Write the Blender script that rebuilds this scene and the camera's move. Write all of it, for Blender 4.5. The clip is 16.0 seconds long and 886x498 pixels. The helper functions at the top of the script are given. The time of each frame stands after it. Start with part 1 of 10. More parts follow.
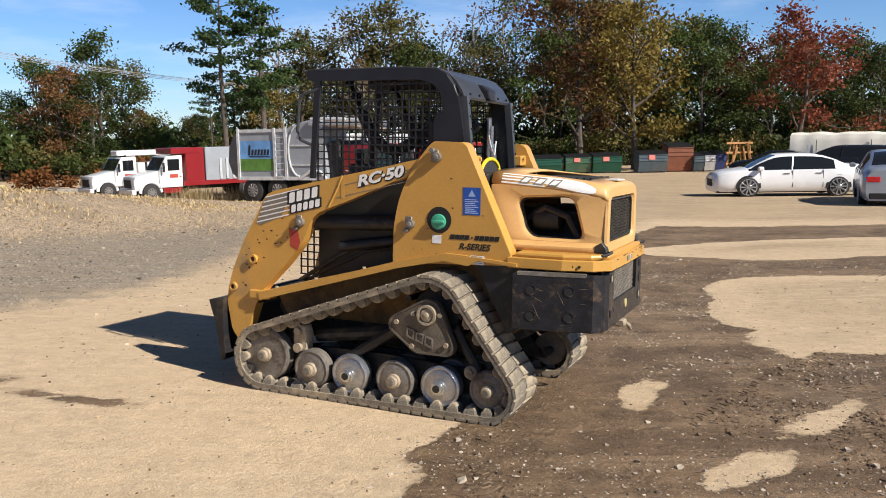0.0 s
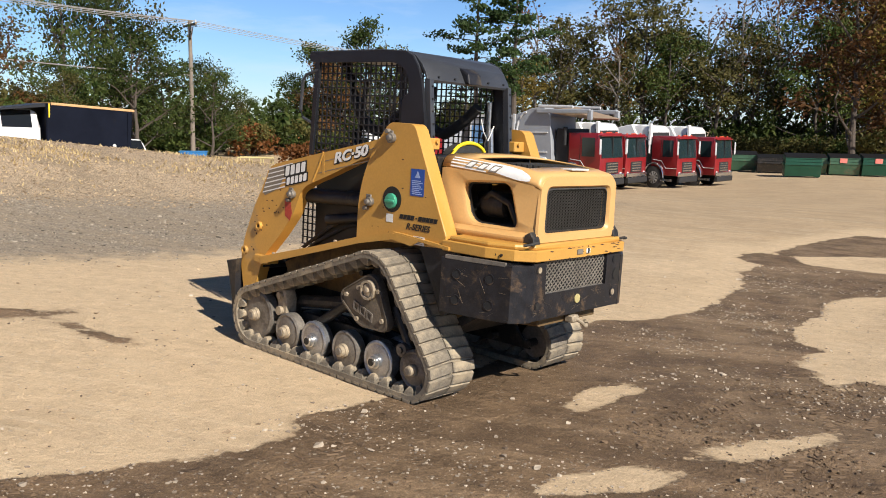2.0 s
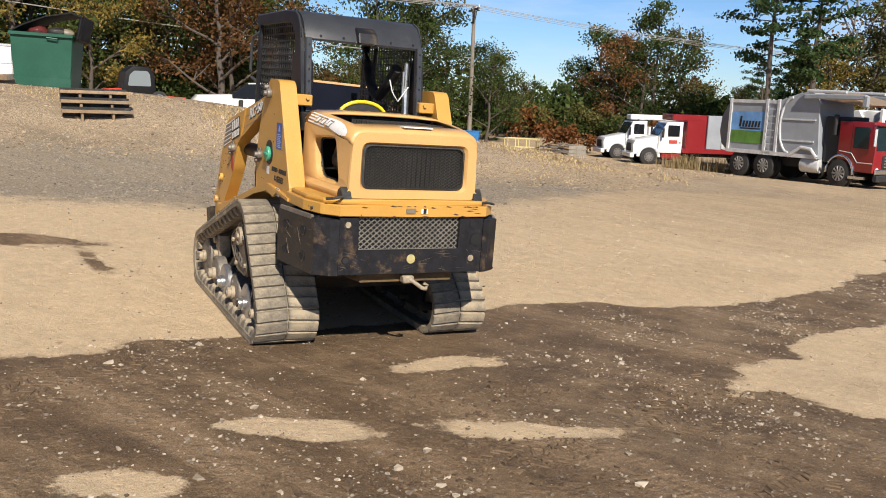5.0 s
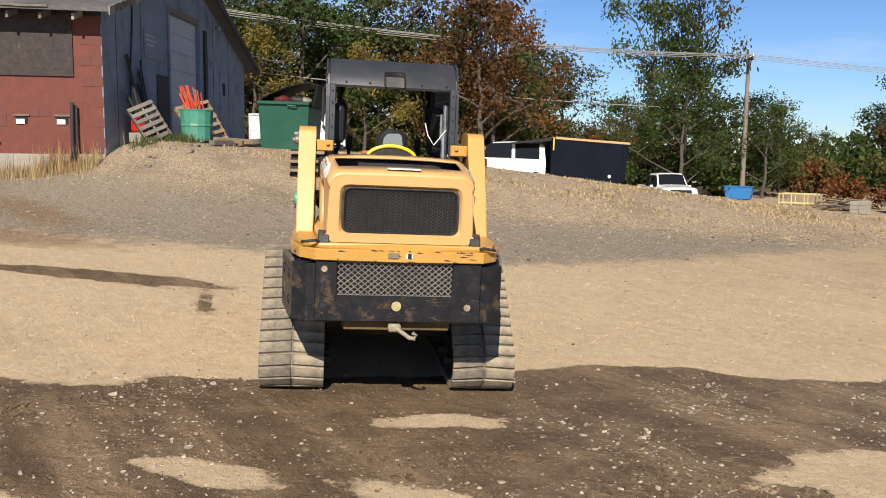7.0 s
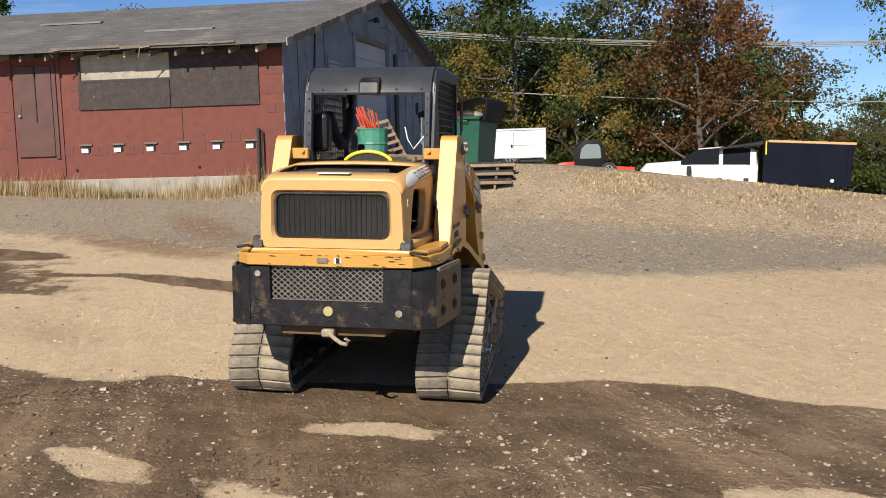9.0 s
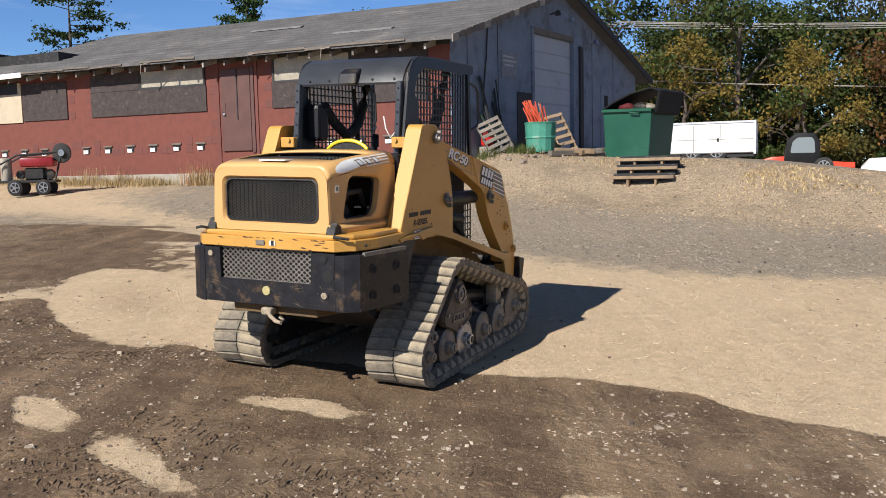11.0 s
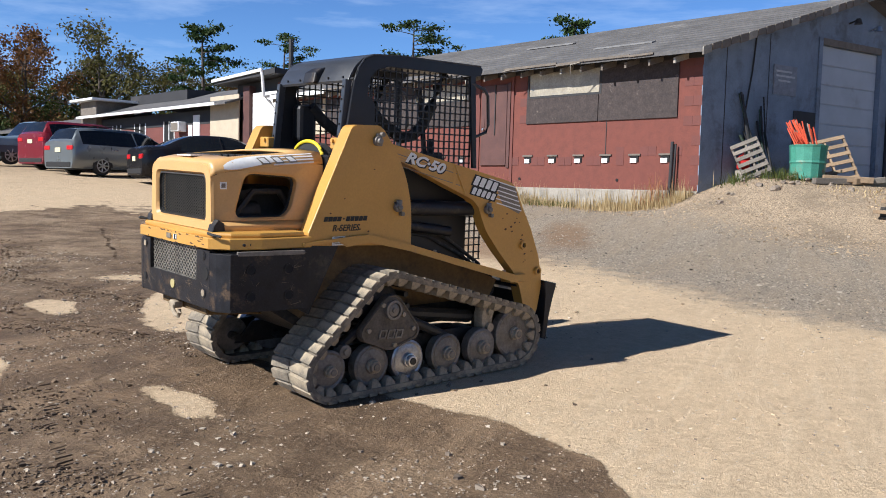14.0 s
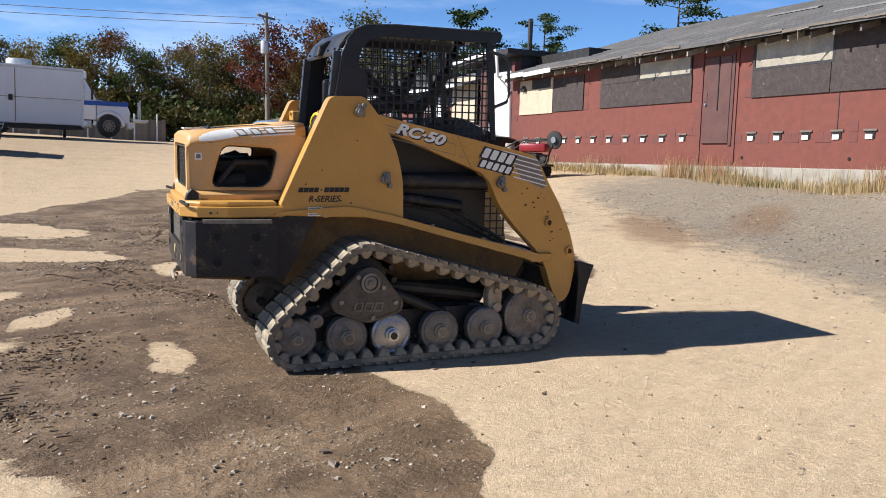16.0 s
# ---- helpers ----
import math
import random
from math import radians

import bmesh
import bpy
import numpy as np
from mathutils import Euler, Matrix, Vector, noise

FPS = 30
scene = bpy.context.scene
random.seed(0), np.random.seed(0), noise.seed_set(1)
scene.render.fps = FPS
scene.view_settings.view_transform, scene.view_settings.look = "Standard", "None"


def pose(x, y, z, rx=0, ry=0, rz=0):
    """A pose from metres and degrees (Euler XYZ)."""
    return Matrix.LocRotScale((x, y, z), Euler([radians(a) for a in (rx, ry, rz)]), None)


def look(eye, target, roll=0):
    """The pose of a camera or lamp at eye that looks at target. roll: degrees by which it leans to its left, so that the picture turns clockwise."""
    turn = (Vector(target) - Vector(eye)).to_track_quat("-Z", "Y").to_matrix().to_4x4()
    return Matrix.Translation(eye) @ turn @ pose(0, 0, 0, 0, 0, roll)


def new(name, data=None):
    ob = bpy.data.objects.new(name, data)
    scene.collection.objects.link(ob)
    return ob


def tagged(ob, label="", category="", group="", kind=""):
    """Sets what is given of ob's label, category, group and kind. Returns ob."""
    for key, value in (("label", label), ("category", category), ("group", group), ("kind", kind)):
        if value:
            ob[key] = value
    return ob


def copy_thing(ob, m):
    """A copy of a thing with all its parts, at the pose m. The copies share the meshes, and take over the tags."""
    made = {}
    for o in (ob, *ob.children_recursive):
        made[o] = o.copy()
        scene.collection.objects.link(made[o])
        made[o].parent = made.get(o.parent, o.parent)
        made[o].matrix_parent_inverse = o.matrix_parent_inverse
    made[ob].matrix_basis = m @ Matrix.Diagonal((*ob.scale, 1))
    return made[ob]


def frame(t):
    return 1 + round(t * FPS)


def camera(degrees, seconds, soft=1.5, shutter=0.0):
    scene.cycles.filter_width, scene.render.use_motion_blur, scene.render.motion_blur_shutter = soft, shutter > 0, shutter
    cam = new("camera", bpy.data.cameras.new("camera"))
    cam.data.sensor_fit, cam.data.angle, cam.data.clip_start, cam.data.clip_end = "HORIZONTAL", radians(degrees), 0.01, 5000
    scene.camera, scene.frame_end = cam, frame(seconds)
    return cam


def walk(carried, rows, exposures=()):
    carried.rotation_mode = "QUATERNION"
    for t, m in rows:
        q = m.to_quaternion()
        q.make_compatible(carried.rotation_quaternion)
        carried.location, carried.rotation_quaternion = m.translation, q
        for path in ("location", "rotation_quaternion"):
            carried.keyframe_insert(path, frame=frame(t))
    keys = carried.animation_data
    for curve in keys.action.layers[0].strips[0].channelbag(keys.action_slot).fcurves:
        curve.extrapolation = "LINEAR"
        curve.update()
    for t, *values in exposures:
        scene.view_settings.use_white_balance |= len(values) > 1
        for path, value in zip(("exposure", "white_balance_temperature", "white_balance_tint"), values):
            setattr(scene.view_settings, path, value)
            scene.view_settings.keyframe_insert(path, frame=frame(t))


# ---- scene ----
cam = camera(55.2, 16.0, 0.95)
PATH = [
    (0, (0.0, 0.001, 1.538), (-0.002, 1.982, 1.263), -1.1),
    (0.5, (0.495, -0.01, 1.533), (0.303, 1.958, 1.234), -1.0),
    (1, (0.949, 0.024, 1.509), (0.597, 1.965, 1.18), -0.7),
    (1.5, (1.385, 0.176, 1.502), (0.881, 2.085, 1.182), -0.3),
    (2, (1.848, 0.207, 1.5), (1.24, 2.089, 1.199), 1.0),
    (2.5, (2.256, 0.346, 1.492), (1.557, 2.195, 1.187), 1.2),
    (3, (2.637, 0.594, 1.487), (1.841, 2.4, 1.163), 0.6),
    (3.2, (2.814, 0.621, 1.482), (1.985, 2.409, 1.143), 0.8),
    (5.3, (4.376, 1.659, 1.403), (3.07, 3.138, 1.076), 1.9),
    (5.5, (4.453, 1.808, 1.408), (3.092, 3.24, 1.101), 1.6),
    (6, (4.748, 2.152, 1.377), (3.245, 3.438, 1.086), 0.5),
    (6.5, (5.024, 2.451, 1.374), (3.418, 3.612, 1.098), 0.8),
    (7, (5.118, 2.876, 1.335), (3.434, 3.928, 1.103), 0.6),
    (7.5, (5.361, 3.243, 1.305), (3.583, 4.133, 1.089), -0.0),
    (8, (5.489, 3.604, 1.272), (3.64, 4.332, 1.053), 0.8),
    (8.5, (5.565, 4.056, 1.247), (3.68, 4.687, 1.026), -0.1),
    (8.7, (5.604, 4.231, 1.247), (3.704, 4.821, 1.038), -0.8),
    (10.8, (5.965, 6.034, 1.187), (3.974, 6.076, 0.998), -1.3),
    (11, (5.931, 6.188, 1.158), (3.94, 6.156, 0.969), -1.3),
    (11.5, (5.779, 6.598, 1.167), (3.8, 6.37, 0.982), -1.4),
    (12, (5.703, 7.035, 1.143), (3.749, 6.652, 0.959), -1.3),
    (12.5, (5.574, 7.425, 1.12), (3.649, 6.913, 0.942), 0.1),
    (13, (5.33, 7.818, 1.12), (3.433, 7.207, 0.957), 0.6),
    (13.5, (5.195, 8.224, 1.099), (3.334, 7.509, 0.95), 1.3),
    (14, (4.943, 8.547, 1.07), (3.125, 7.726, 0.93), 1.6),
    (14.5, (4.649, 8.905, 1.075), (2.915, 7.92, 0.928), 0.8),
    (15, (4.423, 9.292, 1.084), (2.8, 8.138, 0.9), 1.9),
    (15.5, (4.133, 9.619, 1.051), (2.598, 8.352, 0.854), 2.8),
    (16, (3.808, 9.942, 1.066), (2.359, 8.579, 0.863), 1.8),
]
walk(cam, [(t, look(eye, target, roll)) for t, eye, target, roll in PATH],
     exposures=[(0, 0.58, 6050, 10), (3, 0.52, 6250, 10), (8.5, 0.42, 6200, 10), (11, 0.48, 5880, 10), (12.5, 0.53, 5700, 10), (14, 0.64, 5600, 10), (16, 0.73, 5700, 10)])

# ---- world and sun ----
SUN_TO = Vector((0.81 * 0.793, -0.587 * 0.793, 0.609)).normalized()
world = bpy.data.worlds.new("world")
scene.world = world
world.use_nodes = True
_n = world.node_tree.nodes
_l = world.node_tree.links
_sky = _n.new("ShaderNodeTexSky")
_sky.sky_type = "NISHITA"
_sky.sun_disc = False
_sky.sun_elevation = math.asin(SUN_TO.z)
_sky.sun_rotation = math.atan2(SUN_TO.x, SUN_TO.y)
_sky.air_density, _sky.dust_density, _sky.ozone_density = 1.0, 0.0, 3.5
_co = _n.new("ShaderNodeTexCoord")
_mp = _n.new("ShaderNodeMapping")
_mp.inputs["Scale"].default_value = (1.6, 1.0, 7.0)
_cl = _n.new("ShaderNodeTexNoise")
_cl.inputs["Scale"].default_value, _cl.inputs["Detail"].default_value, _cl.inputs["Roughness"].default_value = 1.7, 7.0, 0.6
_rp = _n.new("ShaderNodeValToRGB")
_rp.color_ramp.elements[0].position, _rp.color_ramp.elements[1].position = 0.49, 0.74
_rp.color_ramp.elements[1].color = (0.62, 0.62, 0.62, 1)
_mx = _n.new("ShaderNodeMix")
_mx.data_type = "RGBA"
_mx.inputs["B"].default_value = (11.0, 12.2, 13.8, 1)
_l.new(_co.outputs["Generated"], _mp.inputs["Vector"])
_l.new(_mp.outputs["Vector"], _cl.inputs["Vector"])
_l.new(_cl.outputs["Fac"], _rp.inputs["Fac"])
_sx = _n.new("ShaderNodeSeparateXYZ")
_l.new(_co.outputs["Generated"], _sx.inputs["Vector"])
_hz = _n.new("ShaderNodeMapRange")
_hz.inputs["From Min"].default_value, _hz.inputs["From Max"].default_value = 0.30, 0.62
_hz.inputs["To Min"].default_value, _hz.inputs["To Max"].default_value = 1.0, 0.05
_l.new(_sx.outputs["Z"], _hz.inputs["Value"])
_cm = _n.new("ShaderNodeMath")
_cm.operation = "MULTIPLY"
_l.new(_rp.outputs["Color"], _cm.inputs[0])
_l.new(_hz.outputs[0], _cm.inputs[1])
_l.new(_cm.outputs[0], _mx.inputs["Factor"])
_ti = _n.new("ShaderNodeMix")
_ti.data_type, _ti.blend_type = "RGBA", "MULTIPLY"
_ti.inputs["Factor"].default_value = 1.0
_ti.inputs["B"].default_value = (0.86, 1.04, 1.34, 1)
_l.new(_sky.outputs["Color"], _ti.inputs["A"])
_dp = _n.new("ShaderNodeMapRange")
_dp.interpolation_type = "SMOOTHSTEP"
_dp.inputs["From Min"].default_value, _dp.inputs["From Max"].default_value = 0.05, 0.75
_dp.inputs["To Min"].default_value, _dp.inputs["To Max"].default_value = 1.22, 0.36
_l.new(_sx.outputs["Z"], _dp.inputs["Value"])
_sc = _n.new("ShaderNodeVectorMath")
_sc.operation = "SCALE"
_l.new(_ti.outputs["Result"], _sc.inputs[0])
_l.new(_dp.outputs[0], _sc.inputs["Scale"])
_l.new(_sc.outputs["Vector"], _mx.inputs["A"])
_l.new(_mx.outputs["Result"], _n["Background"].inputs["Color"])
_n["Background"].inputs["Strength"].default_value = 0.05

sun = new("sun", bpy.data.lights.new("sun", "SUN"))
sun.data.energy, sun.data.angle, sun.data.color = 5.0, radians(0.5), (1.0, 0.90, 0.76)
sun.matrix_world = look(SUN_TO * 60, (0, 0, 0))


# ---- materials ----
def mat(name, base, rough=0.6, metal=0.0, vary=0.25, scale=6.0, bump=0.15, fine=60.0, dirt=None, dirt_amount=0.0, spec=0.5, rnd=0.0, coat=0.0):
    """Procedural surface: base colour broken up at two scales, optional dirt, fine relief."""
    m = bpy.data.materials.new(name)
    m.use_nodes = True
    nt = m.node_tree
    N, L = nt.nodes, nt.links
    b = N["Principled BSDF"]
    b.inputs["Metallic"].default_value = metal
    b.inputs["Specular IOR Level"].default_value = spec
    b.inputs["Coat Weight"].default_value = coat
    tc = N.new("ShaderNodeTexCoord")
    n1 = N.new("ShaderNodeTexNoise")
    n1.inputs["Scale"].default_value, n1.inputs["Detail"].default_value, n1.inputs["Roughness"].default_value = scale, 8, 0.62
    n2 = N.new("ShaderNodeTexNoise")
    n2.inputs["Scale"].default_value, n2.inputs["Detail"].default_value = fine, 4
    for q in (n1, n2):
        L.new(tc.outputs["Object"], q.inputs["Vector"])
    mr = N.new("ShaderNodeMapRange")
    mr.inputs["From Min"].default_value, mr.inputs["From Max"].default_value = 0.25, 0.75
    mr.inputs["To Min"].default_value, mr.inputs["To Max"].default_value = 1 - vary, 1 + vary
    L.new(n1.outputs["Fac"], mr.inputs["Value"])
    mf = N.new("ShaderNodeMapRange")
    mf.inputs["From Min"].default_value, mf.inputs["From Max"].default_value = 0.3, 0.7
    mf.inputs["To Min"].default_value, mf.inputs["To Max"].default_value = 1 - vary * 0.5, 1 + vary * 0.5
    L.new(n2.outputs["Fac"], mf.inputs["Value"])
    mu = N.new("ShaderNodeMath")
    mu.operation = "MULTIPLY"
    L.new(mr.outputs[0], mu.inputs[0])
    L.new(mf.outputs[0], mu.inputs[1])
    val = mu.outputs[0]
    if rnd:
        oi = N.new("ShaderNodeObjectInfo")
        rr = N.new("ShaderNodeMapRange")
        rr.inputs["To Min"].default_value, rr.inputs["To Max"].default_value = 1 - rnd, 1 + rnd
        L.new(oi.outputs["Random"], rr.inputs["Value"])
        m3 = N.new("ShaderNodeMath")
        m3.operation = "MULTIPLY"
        L.new(val, m3.inputs[0])
        L.new(rr.outputs[0], m3.inputs[1])
        val = m3.outputs[0]
    hs = N.new("ShaderNodeHueSaturation")
    hs.inputs["Color"].default_value = (*base, 1)
    L.new(val, hs.inputs["Value"])
    col = hs.outputs["Color"]
    if dirt:
        n3 = N.new("ShaderNodeTexNoise")
        n3.inputs["Scale"].default_value, n3.inputs["Detail"].default_value, n3.inputs["Roughness"].default_value = scale * 0.55, 10, 0.7
        L.new(tc.outputs["Object"], n3.inputs["Vector"])
        rp = N.new("ShaderNodeMapRange")
        rp.interpolation_type = "SMOOTHSTEP"
        rp.inputs["From Min"].default_value, rp.inputs["From Max"].default_value = 0.62 - dirt_amount * 0.3, 0.75 - dirt_amount * 0.15
        L.new(n3.outputs["Fac"], rp.inputs["Value"])
        mx = N.new("ShaderNodeMix")
        mx.data_type = "RGBA"
        mx.inputs["B"].default_value = (*dirt, 1)
        L.new(rp.outputs[0], mx.inputs["Factor"])
        L.new(col, mx.inputs["A"])
        col = mx.outputs["Result"]
    L.new(col, b.inputs["Base Color"])
    ro = N.new("ShaderNodeMapRange")
    ro.inputs["To Min"].default_value, ro.inputs["To Max"].default_value = max(0.03, rough - 0.12), min(1, rough + 0.12)
    L.new(n1.outputs["Fac"], ro.inputs["Value"])
    L.new(ro.outputs[0], b.inputs["Roughness"])
    if bump:
        bp = N.new("ShaderNodeBump")
        bp.inputs["Strength"].default_value, bp.inputs["Distance"].default_value = bump, 0.01
        L.new(n2.outputs["Fac"], bp.inputs["Height"])
        L.new(bp.outputs["Normal"], b.inputs["Normal"])
    return m


def glass_mat(name, tint=(0.02, 0.025, 0.03), rough=0.06):
    m = bpy.data.materials.new(name)
    m.use_nodes = True
    b = m.node_tree.nodes["Principled BSDF"]
    b.inputs["Base Color"].default_value = (*tint, 1)
    b.inputs["Roughness"].default_value = rough
    b.inputs["Specular IOR Level"].default_value = 0.6
    return m


def leaf_mat(name, c1, c2):
    m = bpy.data.materials.new(name)
    m.use_nodes = True
    N, L = m.node_tree.nodes, m.node_tree.links
    b = N["Principled BSDF"]
    g = N.new("ShaderNodeNewGeometry")
    rp = N.new("ShaderNodeMix")
    rp.data_type = "RGBA"
    rp.inputs["A"].default_value, rp.inputs["B"].default_value = (*c1, 1), (*c2, 1)
    L.new(g.outputs["Random Per Island"], rp.inputs["Factor"])
    oi = N.new("ShaderNodeObjectInfo")
    hs = N.new("ShaderNodeHueSaturation")
    mr = N.new("ShaderNodeMapRange")
    mr.inputs["To Min"].default_value, mr.inputs["To Max"].default_value = 0.7, 1.35
    L.new(oi.outputs["Random"], mr.inputs["Value"])
    L.new(mr.outputs[0], hs.inputs["Value"])
    L.new(rp.outputs["Result"], hs.inputs["Color"])
    L.new(hs.outputs["Color"], b.inputs["Base Color"])
    b.inputs["Roughness"].default_value = 0.6
    b.inputs["Specular IOR Level"].default_value = 0.2
    tr = N.new("ShaderNodeBsdfTranslucent")
    L.new(hs.outputs["Color"], tr.inputs["Color"])
    ms = N.new("ShaderNodeMixShader")
    ms.inputs["Fac"].default_value = 0.25
    L.new(b.outputs["BSDF"], ms.inputs[1])
    L.new(tr.outputs["BSDF"], ms.inputs[2])
    L.new(ms.outputs["Shader"], N["Material Output"].inputs["Surface"])
    return m


YELLOW = mat("machine_yellow", (0.54, 0.29, 0.060), 0.42, 0, 0.10, 2.5, 0.04, 90, (0.33, 0.22, 0.10), 0.16, coat=0.15)
YELLOW_PALE = mat("hood_yellow", (0.62, 0.365, 0.135), 0.45, 0, 0.08, 2.0, 0.03, 80, (0.45, 0.30, 0.13), 0.10, coat=0.1)
BLACK = mat("black_steel", (0.016, 0.016, 0.019), 0.45, 0, 0.4, 7, 0.1, 90, (0.085, 0.066, 0.045), 0.30, spec=0.35)
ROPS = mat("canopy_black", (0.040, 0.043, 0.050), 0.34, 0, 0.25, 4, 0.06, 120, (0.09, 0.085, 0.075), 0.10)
MESHB = mat("mesh_black", (0.02, 0.02, 0.021), 0.42, 0, 0.3, 30, 0)
GRILLEM = mat("grille_strand", (0.048, 0.044, 0.038), 0.5, 0.2, 0.4, 9, 0)
EXPANDED = mat("bare_mesh", (0.30, 0.275, 0.235), 0.45, 0.4, 0.4, 9, 0)
RUBBER = mat("dusty_rubber", (0.17, 0.145, 0.11), 0.88, 0, 0.35, 9, 0.4, 70, (0.38, 0.31, 0.21), 0.6)
GUARDM = mat("dusty_guard", (0.116, 0.095, 0.071), 0.6, 0.2, 0.35, 12, 0.25, 70, (0.06, 0.05, 0.04), 0.4)
SCUFFED = mat("scuffed_bumper", (0.014, 0.014, 0.017), 0.42, 0, 0.45, 16, 0.12, 120, (0.115, 0.075, 0.045), 0.34, spec=0.35)
RUBBER_DK = mat("dark_rubber", (0.03, 0.029, 0.028), 0.8, 0, 0.3, 20, 0.3, 90, (0.10, 0.085, 0.065), 0.3)
WHEELM = mat("worn_wheel", (0.20, 0.18, 0.155), 0.5, 0.35, 0.35, 9, 0.2, 60, (0.075, 0.062, 0.05), 0.4)
HUBM = mat("hub_sand", (0.33, 0.27, 0.19), 0.7, 0.1, 0.35, 20, 0.2)
CHIP = mat("rusty_chip", (0.075, 0.036, 0.022), 0.8, 0, 0.4, 40, 0)
# yellow with grime, darkened further for the shade under the fender ledge
GRIMY_SHADED = mat("grimy_shaded_yellow", (0.20, 0.12, 0.045), 0.75, 0, 0.25, 6, 0.15, 60, (0.055, 0.042, 0.03), 0.45)
# canopy black again, darkened because the side plates stand in shade
ROPS_SHADED = mat("canopy_black_shaded", (0.013, 0.014, 0.018), 0.38, 0, 0.3, 5, 0.06, 120, (0.05, 0.047, 0.042), 0.12)
VOID = mat("dark_inside", (0.012, 0.012, 0.013), 0.9, 0, 0.2, 3, 0)
STEEL = mat("bright_steel", (0.55, 0.55, 0.54), 0.3, 0.9, 0.2, 20, 0.05)
GREASE = mat("greasy_black", (0.016, 0.015, 0.014), 0.55, 0, 0.5, 12, 0.3, 60, (0.07, 0.055, 0.04), 0.4)
ENGINE = mat("engine_dark", (0.03, 0.028, 0.026), 0.6, 0.2, 0.5, 14, 0.2)
WHITE = mat("white_decal", (0.78, 0.77, 0.74), 0.5, 0, 0.08, 20, 0)
BLACKINK = mat("black_ink", (0.012, 0.012, 0.012), 0.5, 0, 0.1, 20, 0)
BLUE = mat("blue_decal", (0.02, 0.08, 0.36), 0.4, 0, 0.1, 20, 0)
REDST = mat("red_stain", (0.40, 0.05, 0.03), 0.6, 0, 0.3, 12, 0)
CAPGREEN = mat("fuel_cap_green", (0.06, 0.33, 0.20), 0.35, 0, 0.15, 20, 0.05)
GREYSTRIPE = mat("stripe_grey", (0.20, 0.17, 0.13), 0.5, 0, 0.1, 20, 0)
SAFEYEL = mat("bright_yellow", (0.85, 0.62, 0.02), 0.45, 0, 0.1, 20, 0)


# ---- mesh helpers ----
def part(name, bm, material, parent=None, label="", smooth=False, m=None):
    me = bpy.data.meshes.new(name)
    bmesh.ops.recalc_face_normals(bm, faces=bm.faces[:])
    if smooth:
        for f in bm.faces:
            f.smooth = True
    bm.to_mesh(me)
    bm.free()
    if smooth:
        me.set_sharp_from_angle(angle=radians(38))
    me.materials.append(material)
    ob = new(name, me)
    if parent is not None:
        ob.parent = parent
    if m is not None:
        ob.matrix_basis = m
    if label:
        ob["label"] = label
    return ob


def thing(name, label, category, m=None, group="", kind=""):
    e = new(name)
    e.empty_display_size = 0.2
    if m is not None:
        e.matrix_basis = m
    return tagged(e, label, category, group, kind)


def box(bm, x0, x1, y0, y1, z0, z1, bev=0.0, m=None, seg=1):
    g = bmesh.ops.create_cube(bm, size=1.0, matrix=Matrix.LocRotScale(((x0 + x1) / 2, (y0 + y1) / 2, (z0 + z1) / 2), None, (abs(x1 - x0), abs(y1 - y0), abs(z1 - z0))))
    vs = g["verts"]
    if bev:
        es = list({e for v in vs for e in v.link_edges})
        r = bmesh.ops.bevel(bm, geom=es, offset=bev, segments=seg, affect="EDGES", profile=0.5)
        vs = list({v for f in r["faces"] for v in f.verts} | {v for v in vs if v.is_valid})
    if m is not None:
        bmesh.ops.transform(bm, matrix=m, verts=vs)
    return bm


def nb():
    return bmesh.new()


def bx(*a, **k):
    return box(nb(), *a, **k)


def prism(bm, pts, a, b, axis="y", bev=0.0, seg=1):
    """Extrude a 2D outline from a to b along an axis. For y the outline is (x, z), for x (y, z), for z (x, y)."""
    def p3(p, c):
        return (p[0], c, p[1]) if axis == "y" else (c, p[0], p[1]) if axis == "x" else (p[0], p[1], c)
    v0 = [bm.verts.new(p3(p, a)) for p in pts]
    v1 = [bm.verts.new(p3(p, b)) for p in pts]
    f0, f1 = bm.faces.new(v0), bm.faces.new(v1[::-1])
    n = len(pts)
    for i in range(n):
        bm.faces.new((v0[i], v1[i], v1[(i + 1) % n], v0[(i + 1) % n]))
    if bev:
        es = list(set(f0.edges) | set(f1.edges))
        bmesh.ops.bevel(bm, geom=es, offset=bev, segments=seg, affect="EDGES", profile=0.5)
    return bm


def cyl(bm, c, r, d, axis="y", seg=24, r2=None, bev=0.0):
    rot = {"z": Matrix(), "y": Matrix.Rotation(radians(90), 4, "X"), "x": Matrix.Rotation(radians(90), 4, "Y")}[axis]
    g = bmesh.ops.create_cone(bm, cap_ends=True, segments=seg, radius1=r, radius2=r if r2 is None else r2, depth=d, matrix=Matrix.Translation(c) @ rot)
    if bev:
        vs = set(g["verts"])
        es = [e for e in {e for v in vs for e in v.link_edges} if any(len(f.verts) > 4 for f in e.link_faces)]
        bmesh.ops.bevel(bm, geom=es, offset=bev, segments=2, affect="EDGES", profile=0.5)
    return bm


def rod(bm, p, q, r, seg=8, r2=None):
    p, q = Vector(p), Vector(q)
    m = Matrix.Translation((p + q) / 2) @ (q - p).to_track_quat("Z", "Y").to_matrix().to_4x4()
    bmesh.ops.create_cone(bm, cap_ends=True, segments=seg, radius1=r, radius2=r if r2 is None else r2, depth=(q - p).length, matrix=m)
    return bm


